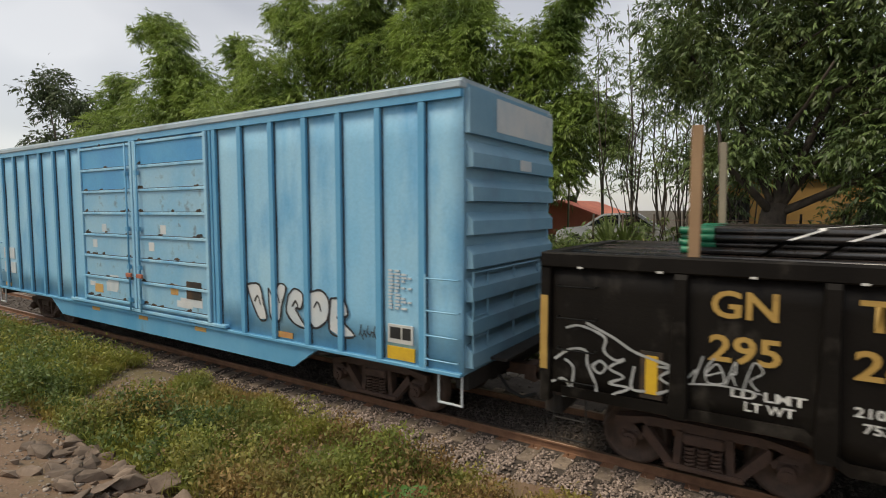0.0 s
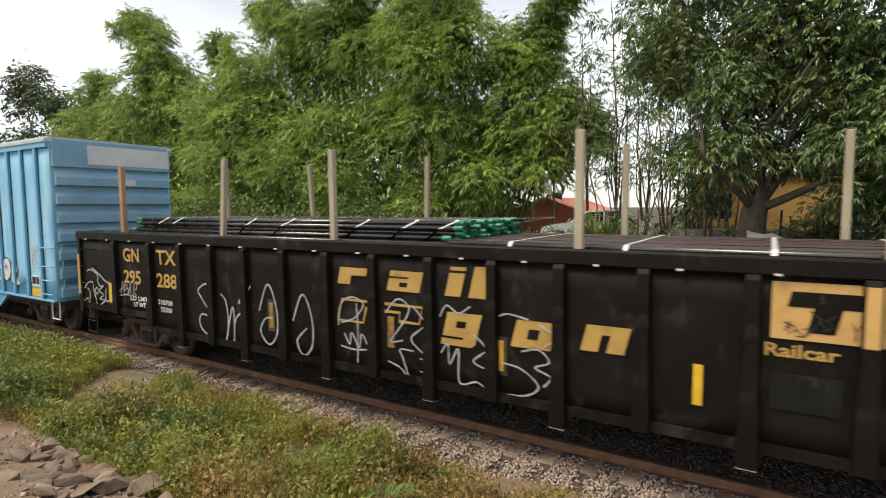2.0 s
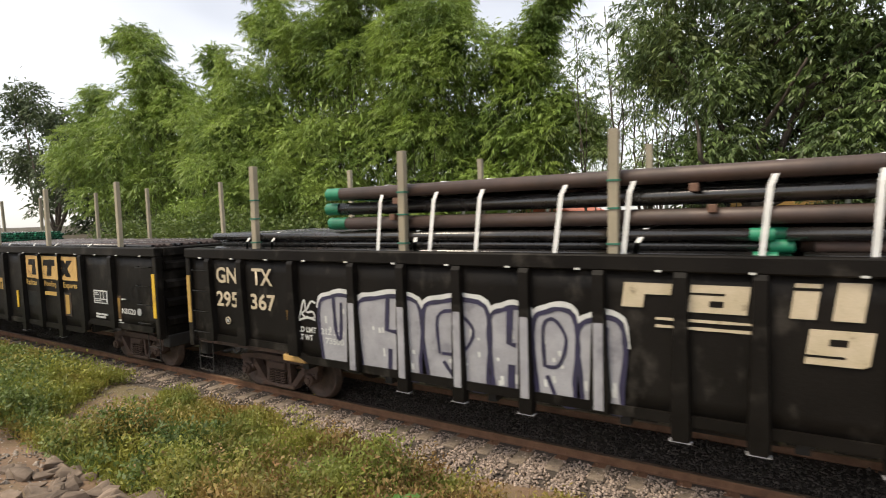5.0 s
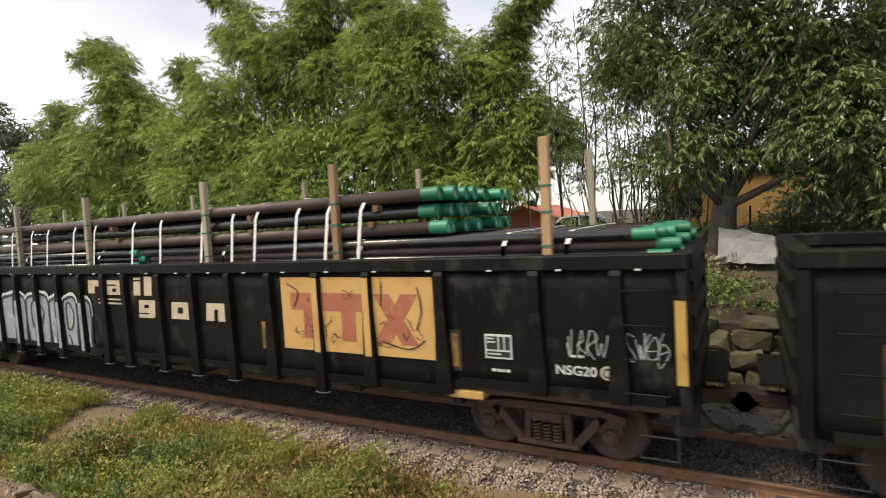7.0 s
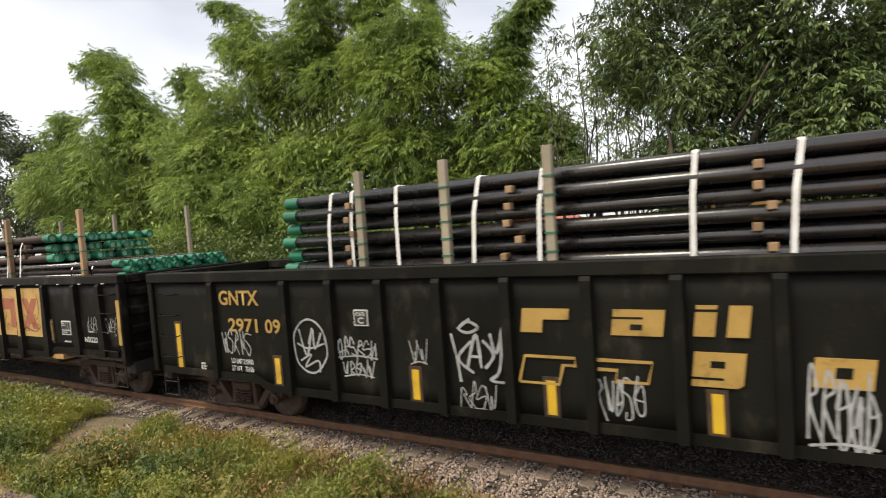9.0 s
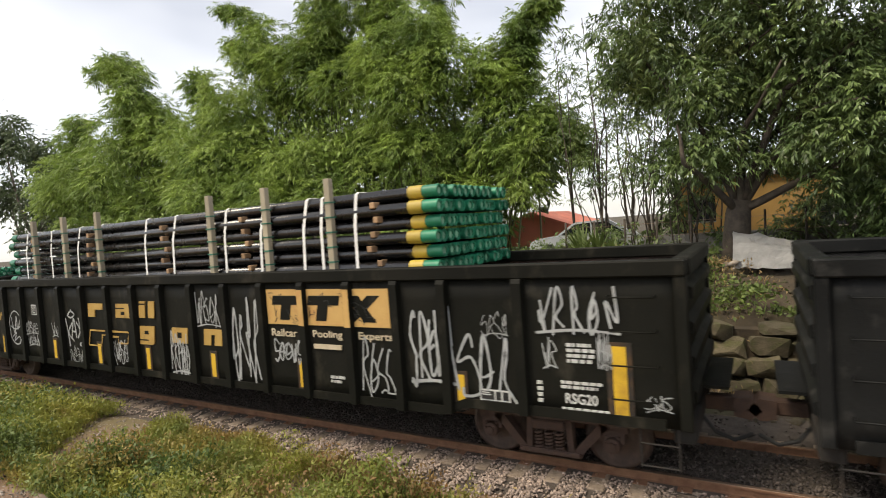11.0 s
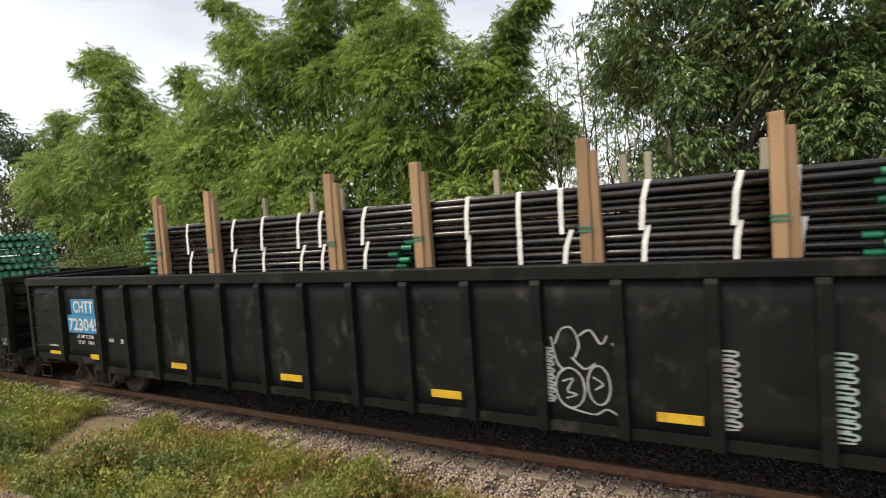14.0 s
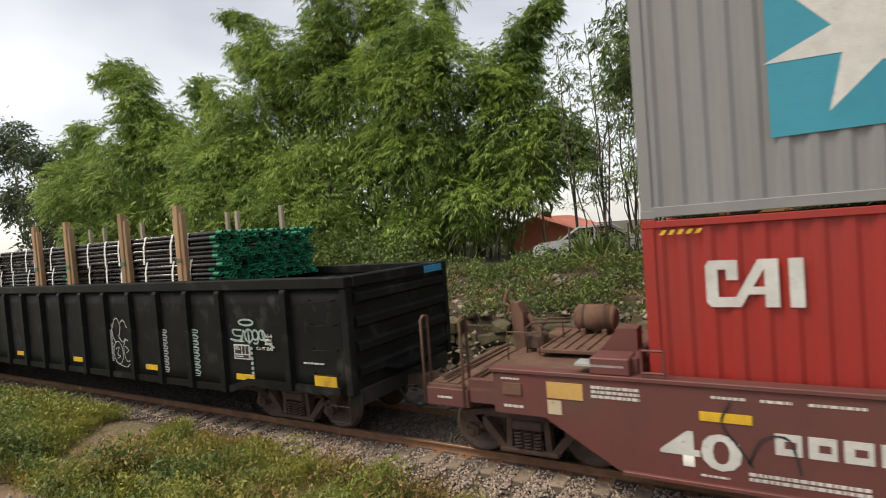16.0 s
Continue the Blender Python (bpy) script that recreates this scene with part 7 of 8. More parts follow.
def build_loads():
    NEAR, FAR = 6.96, 9.84
    # first gondola: flush layer of thin pipes, one raised bundle
    pipe_bundle("flat layer of rust-brown thin steel pipes, strapped", 8.0, 18.0, 7.0, 9.8, 2.86, 2, 0.045, 8, "redpipe", straps=(9.0, 10.6, 12.2, 13.4, 15.2, 16.6), seed=1, second="pipe", loose=0.05)
    pipe_bundle("low layer of dark thin steel pipes in a wagon", -2.4, 8.2, 7.0, 9.8, 2.82, 2, 0.045, 8, "pipe", seed=2, second="redpipe")
    pipe_bundle("flat bundle of dark thin steel pipes with white straps", -1.0, 7.9, 7.25, 9.6, 2.995, 4, 0.044, 8, "pipe", right="green", left="green", straps=(-0.2, 0.35, 2.9, 3.9, 5.8, 6.8, 7.5), seed=3, ragged=0.16, second="redpipe", cap_len=0.16, slant=0.38)
    for x, lean in ((-0.95, 0), (2.85, 7), (5.74, -1), (10.02, 0), (13.2, 1), (16.83, 0)):
        post(x - (0.28 if lean == 7 else 0), NEAR, 1.12, 4.52, 0.125 if x < 0 else 0.11, "fresh" if x < 0 else "pine", lean * 0.65)
    for x, lean in ((-0.9, -1), (2.5, -4), (5.72, 1), (9.95, 0), (13.1, 0), (16.82, -1)):
        post(x, FAR, 1.12, 4.62, 0.105, "pine", lean)
    # second gondola: thin pipes below, large pipes above
    pipe_bundle("bundle of dark thin steel pipes with green end collars", 20.35, 30.1, 7.0, 9.8, 2.86, 3, 0.075, 10, "pipe", right="green", straps=(21.3, 22.0, 25.3, 28.6), seed=4, ragged=0.1, cap_len=0.24)
    pipe_bundle("bundle of dark thin steel pipes with green end collars", 30.35, 40.75, 7.0, 9.8, 2.86, 3, 0.075, 10, "pipe", right="green", straps=(32.9, 36.2, 38.7, 39.6), seed=5, ragged=0.16, second="redpipe", cap_len=0.28)
    pipe_bundle("stack of large black steel pipes with green end collars", 23.55, 37.6, 7.02, 9.78, 3.32, 3, 0.102, 14, "pipe", right="green", left="green", straps=(24.6, 25.6, 26.4, 27.6, 28.5, 30.0, 31.0, 32.3, 33.2, 33.8, 34.8, 35.5, 36.2), seed=6, ragged=0.18, drop=0.46, slant=0.06, blocks=(24.9, 29.4, 33.6, 36.5), cap_len=0.30, second="redpipe", pitch=0.255)
    for x in (21.62, 25.09, 28.35, 32.52, 35.76, 39.36):
        post(x, NEAR, 1.12, 4.54, 0.125, "fresh" if x in (35.76, 39.36) else "pine", 0.6, (3.1, 3.55, 3.9))
        post(x - 0.02, FAR, 1.12, 4.63, 0.105, "pine", -0.8)
    # third gondola: tall stack of casing
    pipe_bundle("tall stack of black casing pipes with green and yellow end collars", 45.95, 59.95, 7.05, 9.75, 2.86, 6, 0.096, 14, "pipe", right="green", left="green", straps=(46.9, 47.4, 48.3, 49.6, 50.6, 52.5, 53.5, 55.2, 56.2, 57.3, 57.75, 58.5), seed=7, ragged=0.05, ring=True, blocks=(47.4, 50.2, 53.2, 55.9, 58.9), cap_len=0.30, pitch=0.234)
    for x in (47.66, 49.22, 50.8, 54.92, 56.5, 58.04):
        post(x, NEAR, 1.12, 4.50, 0.125, "pine", 0.4, (3.1, 3.35, 3.6, 3.85, 4.1))
    for x in (47.7, 50.8, 54.9, 58.0):
        post(x, FAR, 1.12, 4.44, 0.105, "pine", 0)
    # fourth gondola: many thin pipes in two layers
    for a, b, z, seed in ((69.55, 76.0, 2.82, 8), (76.3, 82.0, 2.82, 9), (69.45, 82.05, 3.37, 10)):
        strap_x = [x for x in (70.0, 70.9, 72.2, 73.0, 73.9, 74.4, 75.3, 77.2, 78.0, 78.6, 79.6, 80.6, 81.2) if a < x < b]
        pipe_bundle("dense bundle of thin black steel pipes with green ends", a, b, 7.02, 9.78, z, 6, 0.043, 8, "pipe", right="green", left="green" if a < 70 else None, straps=strap_x, seed=seed, ragged=0.2, cap_len=0.18, pitch=0.094)
    for x in (70.08, 71.7, 74.73, 76.42, 78.93, 81.03):
        post(x, NEAR, 1.12, 4.52, 0.15, "fresh", 0.3, (3.35, 3.4))
        post(x + 0.17, NEAR + 0.02, 1.12, 4.36, 0.13, "fresh", -0.8)
    for x in (70.1, 71.7, 72.6, 74.8, 76.5, 78.9, 79.3, 81.0):
        post(x, FAR, 1.12, 4.55, 0.11, "pine", 0.4)


build_boxcar()
build_gondola_one()
build_gondola_two()
build_gondola_three()
build_gondola_four()
build_well_car()
build_loads()


# ---- plants ----
def twig_sprays(rng, centre, r, count, per, length, shell=0.6, flat=0.8, width_k=0.10, hang=0.5, lift=0.25, reach=1.5):
    """Drooping twigs over a mound's surface; each twig carries a feather of leaves along both sides."""
    d = rng.normal(size=(count, 3)) + np.array([0, 0, lift])
    d /= np.linalg.norm(d, axis=1, keepdims=True)
    p = np.asarray(centre) + d * (r * (shell + (1 - shell) * rng.random(count) ** 0.5))[:, None] * np.array([1, 1, flat])
    axis = d * np.array([1, 1, 0.45]) + rng.normal(scale=0.25, size=(count, 3))
    axis /= np.linalg.norm(axis, axis=1, keepdims=True)
    side = np.cross(axis, np.array([0, 0, 1.0]))
    side /= np.linalg.norm(side, axis=1, keepdims=True) + 1e-9
    k = np.linspace(0, 1, per)[None, :, None]
    twig = (length * reach * rng.uniform(0.7, 1.3, count))[:, None, None]
    base = p[:, None] + axis[:, None] * twig * k - np.array([0, 0, 0.45]) * twig * k ** 2
    hand = np.where(np.arange(per) % 2 == 0, 1.0, -1.0)[None, :, None]
    way = axis[:, None] * (0.4 + 0.5 * k) + side[:, None] * hand * (0.85 - 0.6 * k) + np.array([0, 0, -hang]) + rng.normal(scale=0.2, size=(count, per, 3))
    n = count * per
    ln = length * rng.uniform(0.65, 1.2, n)
    return base.reshape(n, 3), way.reshape(n, 3), ln, ln * width_k * rng.uniform(0.8, 1.25, n)


def crown(name, mat, lobes, y, seed, density, per, length, parent, depth=2.0, width_k=0.10, mounds=8, small=(0.26, 0.52), hang=0.5, shell=0.6, plumes=(), core=0, flat=0.8, high=99.0):
    """A crown of leafy mounds round the lobes (x, z, r), with feathery plumes (points in x and z, width) and a dim inner mass."""
    rng = np.random.default_rng(seed)
    parts = []
    for x, z, r in lobes:
        for k in range(mounds):
            a, b = rng.uniform(0, 2 * np.pi), np.sqrt(rng.random()) * 0.78 * r
            c = (x + b * np.cos(a), y + rng.uniform(-depth, depth), z + 0.85 * b * np.sin(a))
            rr = r * rng.uniform(*small)
            parts.append(twig_sprays(rng, c, rr, max(5, int(density * rr * rr)), per, length, shell, flat, width_k, hang))
        if core and z < high:
            m = int(core * r * r)
            p = np.array([x, y + 0.4, z]) + rng.normal(scale=(r * 0.42, depth * 0.5, r * 0.36), size=(m, 3))
            ln = length * rng.uniform(1.1, 1.7, m)
            parts.append((p, rng.normal(size=(m, 3)) + np.array([0, 0, -0.3]), ln, ln * 0.16))
    for line, width, py in plumes:
        pts = smooth_line(line, 5)
        for i, (x, z) in enumerate(pts):
            rr = width * (1 - 0.72 * i / (len(pts) - 1))
            for k in range(3):
                c = (x + rng.normal() * rr * 0.5, py + rng.normal() * rr * 0.6, z + rng.normal() * rr * 0.4)
                parts.append(twig_sprays(rng, c, rr * rng.uniform(0.5, 0.8), max(5, int(density * 0.55 * rr)), per, length, 0.2, 0.8, width_k, hang))
    b, w, l, wd = (np.concatenate([p[i] for p in parts]) for i in range(4))
    me = leaf_mesh(name, mat, b, w, l, wd, 0.2, rng)
    ob = new(name, me)
    ob.parent = parent
    return ob


def limbs(parent, base, targets, r0, seed, mat="bark", name="limb", bend=0.8):
    """Tapered limbs from the base to each target, with a bend on the way."""
    rnd = random.Random(seed)
    b = Vector(base)
    for t in targets:
        t = Vector(t)
        k = r0 * rnd.uniform(0.7, 1.1)
        mid = b.lerp(t, 0.5) + Vector((rnd.uniform(-bend, bend), rnd.uniform(-bend, bend), rnd.uniform(0, bend)))
        pts = [b + (mid - b) * (s / 4) for s in range(4)] + [mid + (t - mid) * (s / 4) for s in range(5)]
        pts = [p + Vector((rnd.uniform(-.04, .04), rnd.uniform(-.04, .04), 0)) for p in pts]
        part(name, path_rod(bmesh.new(), pts, k, 7, 0.25), mat, parent)


# arching tips above the thickets: points in x and z, the width at the root, and the depth
PLUMES = {
    1: [([(-22.5, 11.2), (-24.4, 13.8), (-26.4, 15.5)], 1.1, 22), ([(-22.7, 13.4), (-24.6, 16.0), (-26.9, 17.5)], 1.0, 22), ([(-19.1, 11.8), (-18.7, 14.3), (-19.4, 17.1), (-20.4, 18.6)], 1.3, 22),
        ([(-15.9, 11.2), (-15.3, 13.8), (-15.8, 16.4), (-16.6, 17.8)], 1.2, 22), ([(-13.1, 10.7), (-12.7, 12.7), (-11.8, 14.6)], 0.9, 22)],
    2: [([(-9.1, 9.5), (-8.4, 10.7), (-7.3, 11.7), (-6.6, 12.3)], 0.9, 21), ([(-8.5, 9.0), (-8.0, 10.1), (-7.7, 10.9)], 0.7, 21), ([(-7.4, 7.7), (-6.2, 6.9), (-5.7, 5.9)], 0.8, 21)],
    4: [([(-37.3, 11.3), (-38.3, 13.9), (-40.0, 16.4), (-42.0, 17.9), (-44.2, 17.5)], 1.7, 24), ([(-38.6, 11.6), (-39.6, 13.6), (-40.6, 15.0)], 1.5, 24), ([(-31.6, 10.6), (-31.8, 13.3), (-32.1, 15.2)], 1.2, 24), ([(-52.0, 12.4), (-50.6, 14.2), (-49.4, 15.0)], 1.3, 25)],
}


def build_bamboo():
    groups = (
        ("tall green bamboo thicket with arching plumes", 22.0, 1,
         [(-24.6, 12.6, 1.7), (-21.3, 13.6, 2.0), (-18.0, 14.2, 1.9), (-15.2, 13.9, 1.7), (-19.9, 10.6, 2.6), (-23.0, 14.6, 1.3), (-17.4, 16.2, 1.5), (-18.2, 12.0, 2.8), (-22.3, 12.0, 1.8), (-27.0, 10.6, 2.1), (-29.2, 9.4, 2.0), (-24.5, 9.6, 2.2)]),
        ("broad bamboo thicket hanging over the far bank", 21.0, 2,
         [(-12.5, 12.3, 1.4), (-11.5, 9.9, 2.2), (-14.6, 10.5, 2.7), (-9.5, 8.3, 2.1), (-7.5, 7.3, 1.5), (-10.5, 6.4, 2.4), (-13.7, 7.4, 2.6), (-9.4, 9.8, 1.2), (-12.4, 12.6, 1.2)]),
        ("dense low bamboo foliage behind the track", 20.5, 3,
         [(-17.2, 7.3, 2.8), (-21.1, 7.1, 2.7), (-8.2, 6.0, 1.3), (-7.3, 6.6, 1.1), (-9.0, 4.9, 1.4), (-10.3, 3.5, 1.2), (-9.6, 3.6, 0.8), (-7.5, 5.1, 0.9), (-10.9, 4.7, 1.5), (-13.4, 4.4, 2.3), (-17.5, 4.4, 2.3), (-21.8, 4.7, 2.5), (-25.0, 7.0, 2.7), (-27.8, 8.4, 2.5), (-25.5, 4.2, 2.4), (-12.6, 3.2, 1.2), (-15.5, 3.1, 1.5), (-19.0, 3.1, 1.6), (-23.0, 3.1, 1.8), (-27.5, 3.4, 2.0), (-13.8, 2.6, 1.0), (-17.3, 2.6, 1.2), (-31.0, 4.0, 2.2)]),
        ("leaning bamboo clump with a hooked plume", 24.0, 4,
         [(-40.1, 10.6, 3.4), (-46.5, 10.1, 3.2), (-34.8, 8.8, 2.8), (-37.8, 6.6, 3.3), (-45.4, 6.8, 3.6), (-52.3, 8.8, 3.2), (-32.8, 10.8, 1.5), (-39.2, 13.0, 1.7), (-30.5, 6.5, 2.6)]),
    )
    for label, y, seed, lobes in groups:
        tree = tagged(new("bamboo"), label, "bamboo", "bamboo thickets behind the track")
        cx = sum(l[0] for l in lobes) / len(lobes)
        tree.matrix_basis = pose(0, 0, 0)
        rnd = random.Random(seed)
        for x, z, r in lobes:
            for k in range(2):
                bx = cx + (x - cx) * 0.75 + rnd.uniform(-0.8, 0.8)
                by = y + rnd.uniform(-1.0, 1.6)
                pts = [Vector((bx, by, 2.0)).lerp(Vector((x, y, z)), s / 7) + Vector((0, 0, 0.9 * math.sin(s / 7 * math.pi))) for s in range(8)]
                part("culm", path_rod(bmesh.new(), pts, 0.05, 6, 0.25), "culm", tree)
        for line, width, py in PLUMES.get(seed, ()):
            part("culm", path_rod(bmesh.new(), [(x, py, z) for x, z in smooth_line(line, 4)], 0.05, 6, 0.2), "culm", tree)
        length, dens = (0.25, 92) if seed != 4 else (0.38, 42)
        crown("foliage", "bamboo", lobes, y, seed, dens, 12, length, tree, depth=1.7, width_k=0.085, mounds=5, small=(0.40, 0.66), shell=0.84, flat=0.62, high=10.8, hang=0.45, plumes=PLUMES.get(seed, ()), core=170 if seed != 4 else 75)


def build_trees():
    # thin sparse trees beside the bamboo
    for i, (x, y, top) in enumerate(((-5.9, 20.0, 10.2), (-4.7, 19.5, 10.6), (-3.9, 20.3, 9.0), (-3.0, 19.2, 7.5), (-2.4, 20.6, 9.4))):
        tree = tagged(new("sapling"), "slender sparse tree with small dark leaves", "tree", "slender trees behind the track")
        limbs(tree, (x, y, 2.1), [(x + 0.3 * k - 0.3, y + 0.3 * k, top - 1.2 * k) for k in range(3)], 0.05, 60 + i, bend=0.3, name="stem")
        rnd = random.Random(i + 70)
        lobes = [(x + rnd.uniform(-0.9, 0.9), rnd.uniform(4.2, top), rnd.uniform(0.5, 1.0)) for k in range(13)]
        crown("foliage", "broad", lobes, y, 80 + i, 48, 7, 0.19, tree, depth=0.8, width_k=0.13, shell=0.3, mounds=4, hang=0.5)
    rnd = random.Random(90)
    stalks = tagged(new("cane_stand"), "stand of thin bare cane stems on the bank", "cane", "slender trees behind the track")
    for k in range(34):
        x, y = rnd.uniform(-5.2, -1.0), rnd.uniform(17.5, 20)
        top = rnd.uniform(4.4, 8.0)
        pts = [Vector((x + rnd.uniform(-.2, .2) * s, y, 2.1 + (top - 2.1) * s / 4)) for s in range(5)]
        part("stem", path_rod(bmesh.new(), pts, 0.028, 5, 0.4), "bark", stalks)
    # the large dark tree with a forked trunk
    tree = tagged(new("mango_tree"), "large dark leafy tree with a forked trunk on the bank", "tree")
    bx, by = -0.45, 15.6
    part("trunk", path_rod(bmesh.new(), [(bx - 0.05, by, 1.8), (bx, by, 2.6), (bx + 0.06, by, 3.25), (bx + 0.12, by, 3.7)], 0.36, 12, 0.72), "bark", tree, "thick grey-brown trunk")
    fork = (bx + 0.1, by, 3.4)
    limbs(tree, fork, [(-2.4, 15.0, 7.6), (-0.8, 16.2, 8.6), (0.9, 15.2, 8.8), (2.0, 15.6, 6.6), (3.2, 14.8, 7.6), (3.0, 15.5, 5.2), (1.4, 16.5, 4.7), (-1.5, 14.2, 5.6), (0.6, 14.0, 6.6), (4.6, 16, 8.4)], 0.12, 33)
    rnd = random.Random(34)
    for i in range(26):
        a = Vector((rnd.uniform(-2.0, 4.0), by + rnd.uniform(-1.5, 1), rnd.uniform(4.5, 8)))
        limbs(tree, a, [a + Vector((rnd.uniform(-1.6, 1.6), rnd.uniform(-1, 1), rnd.uniform(-0.2, 1.2)))], 0.035, 100 + i, name="branch", bend=0.4)
    lobes = [(-2.3, 6.9, 1.4), (-0.9, 7.5, 1.5), (0.4, 7.8, 1.5), (1.5, 7.0, 1.5), (2.6, 7.4, 1.4), (-1.0, 5.7, 1.2), (0.3, 6.1, 1.4), (1.8, 5.6, 1.3), (2.8, 5.7, 1.4), (-1.7, 5.0, 0.8), (1.2, 4.7, 0.9), (2.5, 4.4, 1.1), (2.9, 3.2, 1.2), (-2.4, 8.6, 1.2), (-1.3, 9.2, 1.3),
             (0.4, 9.4, 1.4), (1.8, 9.0, 1.4), (3.8, 8.4, 1.6), (4.2, 6.4, 1.5), (4.4, 4.4, 1.5), (3.4, 9.6, 1.4), (-2.9, 7.6, 0.8), (5.6, 7.6, 1.6), (-0.9, 4.7, 0.7), (0.2, 4.75, 0.6), (0.9, 4.5, 0.6), (1.9, 3.9, 0.8), (3.6, 3.4, 1.0)]
    crown("foliage", "broad", lobes, by, 35, 190, 9, 0.145, tree, depth=1.5, width_k=0.15, mounds=11, small=(0.24, 0.50), hang=0.6, core=520)
    # low dark growth behind and beside the trunk
    for i, (x, y, lobes) in enumerate(((-2.2, 19.0, [(-2.8, 3.0, 0.8), (-1.8, 3.6, 0.8), (-2.4, 4.4, 0.7), (-1.2, 4.4, 0.6)]), (2.2, 18.0, [(1.2, 2.9, 0.7), (2.2, 3.4, 0.9), (3.4, 3.2, 1.0), (2.8, 4.4, 0.9), (0.5, 2.8, 0.5), (1.0, 3.6, 0.4), (-0.6, 2.7, 0.5)]), (-6.3, 18.2, [(-7.3, 2.35, 0.45), (-6.3, 2.4, 0.5), (-5.3, 2.75, 0.55), (-4.4, 2.85, 0.6)]))):
        bush = tagged(new("bush"), "dense dark green bush on the far bank", "bush", "bushes on the bank")
        limbs(bush, (x, y, 2.1), [(a, y, b) for a, b, r in lobes], 0.04, 140 + i, name="stem", bend=0.2)
        crown("foliage", "broad", lobes, y, 150 + i, 150, 9, 0.18, bush, depth=0.5, width_k=0.13, mounds=6, hang=0.5, core=60)
    # distant trees on the skyline
    for i, (x, y, lobes) in enumerate(((-80, 34, [(-88, 20.0, 4.4), (-80, 16.6, 3.4), (-76, 12.5, 3.4), (-72, 8.6, 3.4), (-82, 7.5, 3.6), (-72, 14.4, 2.8), (-88, 12.0, 4.0), (-77, 10.6, 4.0), (-66, 11.5, 3.2)]), (-58, 32, [(-60, 11.5, 3.5), (-54, 12.5, 2.8), (-64, 8, 3.6), (-56, 7.5, 3.6), (-50, 9, 3.4), (-48, 5.5, 3.0), (-54, 4.6, 3.0), (-60, 4.6, 3.0), (-66, 4.6, 3.2), (-43, 5.0, 2.8)]),
                                      (9, 26, [(7, 6.5, 2.2), (9.5, 7.8, 2.4), (12, 6.2, 2.4)]), (-30, 30, [(-33, 9, 3.4), (-27, 9.5, 3.4), (-22, 9, 3.4), (-38, 8.5, 3.2), (-17, 8, 3.2), (-12, 7, 2.8), (-36, 4.6, 3.0), (-31, 4.4, 3.0), (-26, 4.6, 3.0), (-21, 4.4, 2.8), (-17.5, 4.4, 2.4), (-42, 4.8, 3.2)]))):
        tree = tagged(new("tree"), "distant dark rounded tree on the skyline", "tree", "distant trees")
        limbs(tree, (x, y, 2.2), [(a, y, b) for a, b, r in lobes], 0.22, 40 + i, name="limb")
        crown("foliage", "far_leaf", lobes, y, 50 + i, (8, 12, 12, 12)[i], 9, 0.60, tree, depth=2.0, width_k=0.16, mounds=8, hang=0.3, core=40)


def scatter(name, label, mat, count, area, length, seed, up=1.0, width_k=0.16, height=0.35, clump=0.35, category="weeds", keep=None, dens=9):
    """Low plants: clumps of leaves over a stretch of ground."""
    rng = np.random.default_rng(seed)
    x0, x1, y0, y1 = area
    n = count // dens
    cx, cy = rng.uniform(x0, x1, n), rng.uniform(y0, y1, n)
    if keep is not None:
        ok = np.array([keep(a, b) for a, b in zip(cx, cy)])
        cx, cy = cx[ok], cy[ok]
        n = len(cx)
    tall = np.array([max(0.12, 0.75 + 1.5 * noise.noise(Vector((a * 1.0, b * 1.0, seed))) + 0.9 * noise.noise(Vector((a * 2.6, b * 2.6, seed)))) for a, b in zip(cx, cy)])
    cz = np.array([ground_height(a, b) for a, b in zip(cx, cy)])
    x = np.repeat(cx, dens) + rng.normal(scale=clump * 0.4, size=n * dens)
    y = np.repeat(cy, dens) + rng.normal(scale=clump * 0.4, size=n * dens)
    tall *= np.where((cy > 5.3) & (cy < 7.2), np.clip(1 - 0.45 * (cy - 5.3), 0.35, 1), 1)
    z = np.repeat(cz, dens) + height * np.repeat(tall, dens) * rng.random(n * dens) ** 0.8
    way = rng.normal(scale=0.7, size=(n * dens, 3)) + np.array([0, 0, up])
    ln = length * rng.uniform(0.5, 1.3, n * dens)
    me = leaf_mesh(name, mat, np.stack([x, y, z], 1), way, ln, ln * width_k, 0.15, rng)
    return tagged(new(name, me), label, category, kind="stuff")


def on_verge(x, y):
    """Where the near bank is overgrown: not on the bare path or the rock patch, thinning out towards the rails."""
    if x > -12.6 and abs((y - 4.4) - (x + 10.1) * -1.15) < 1.15 and y > 4.1:
        return False
    if x < -4.6 and y < 3.55 - 0.05 * (x + 8):
        return False
    limit = 6.5 - 0.75 * min(1.0, max(0.0, (x + 7.5) / 5.0))
    if y > limit + 0.35 * noise.noise(Vector((x * 1.5, y, 2))):
        return False
    return noise.noise(Vector((x * 0.8, y * 0.8, 7))) > -0.5


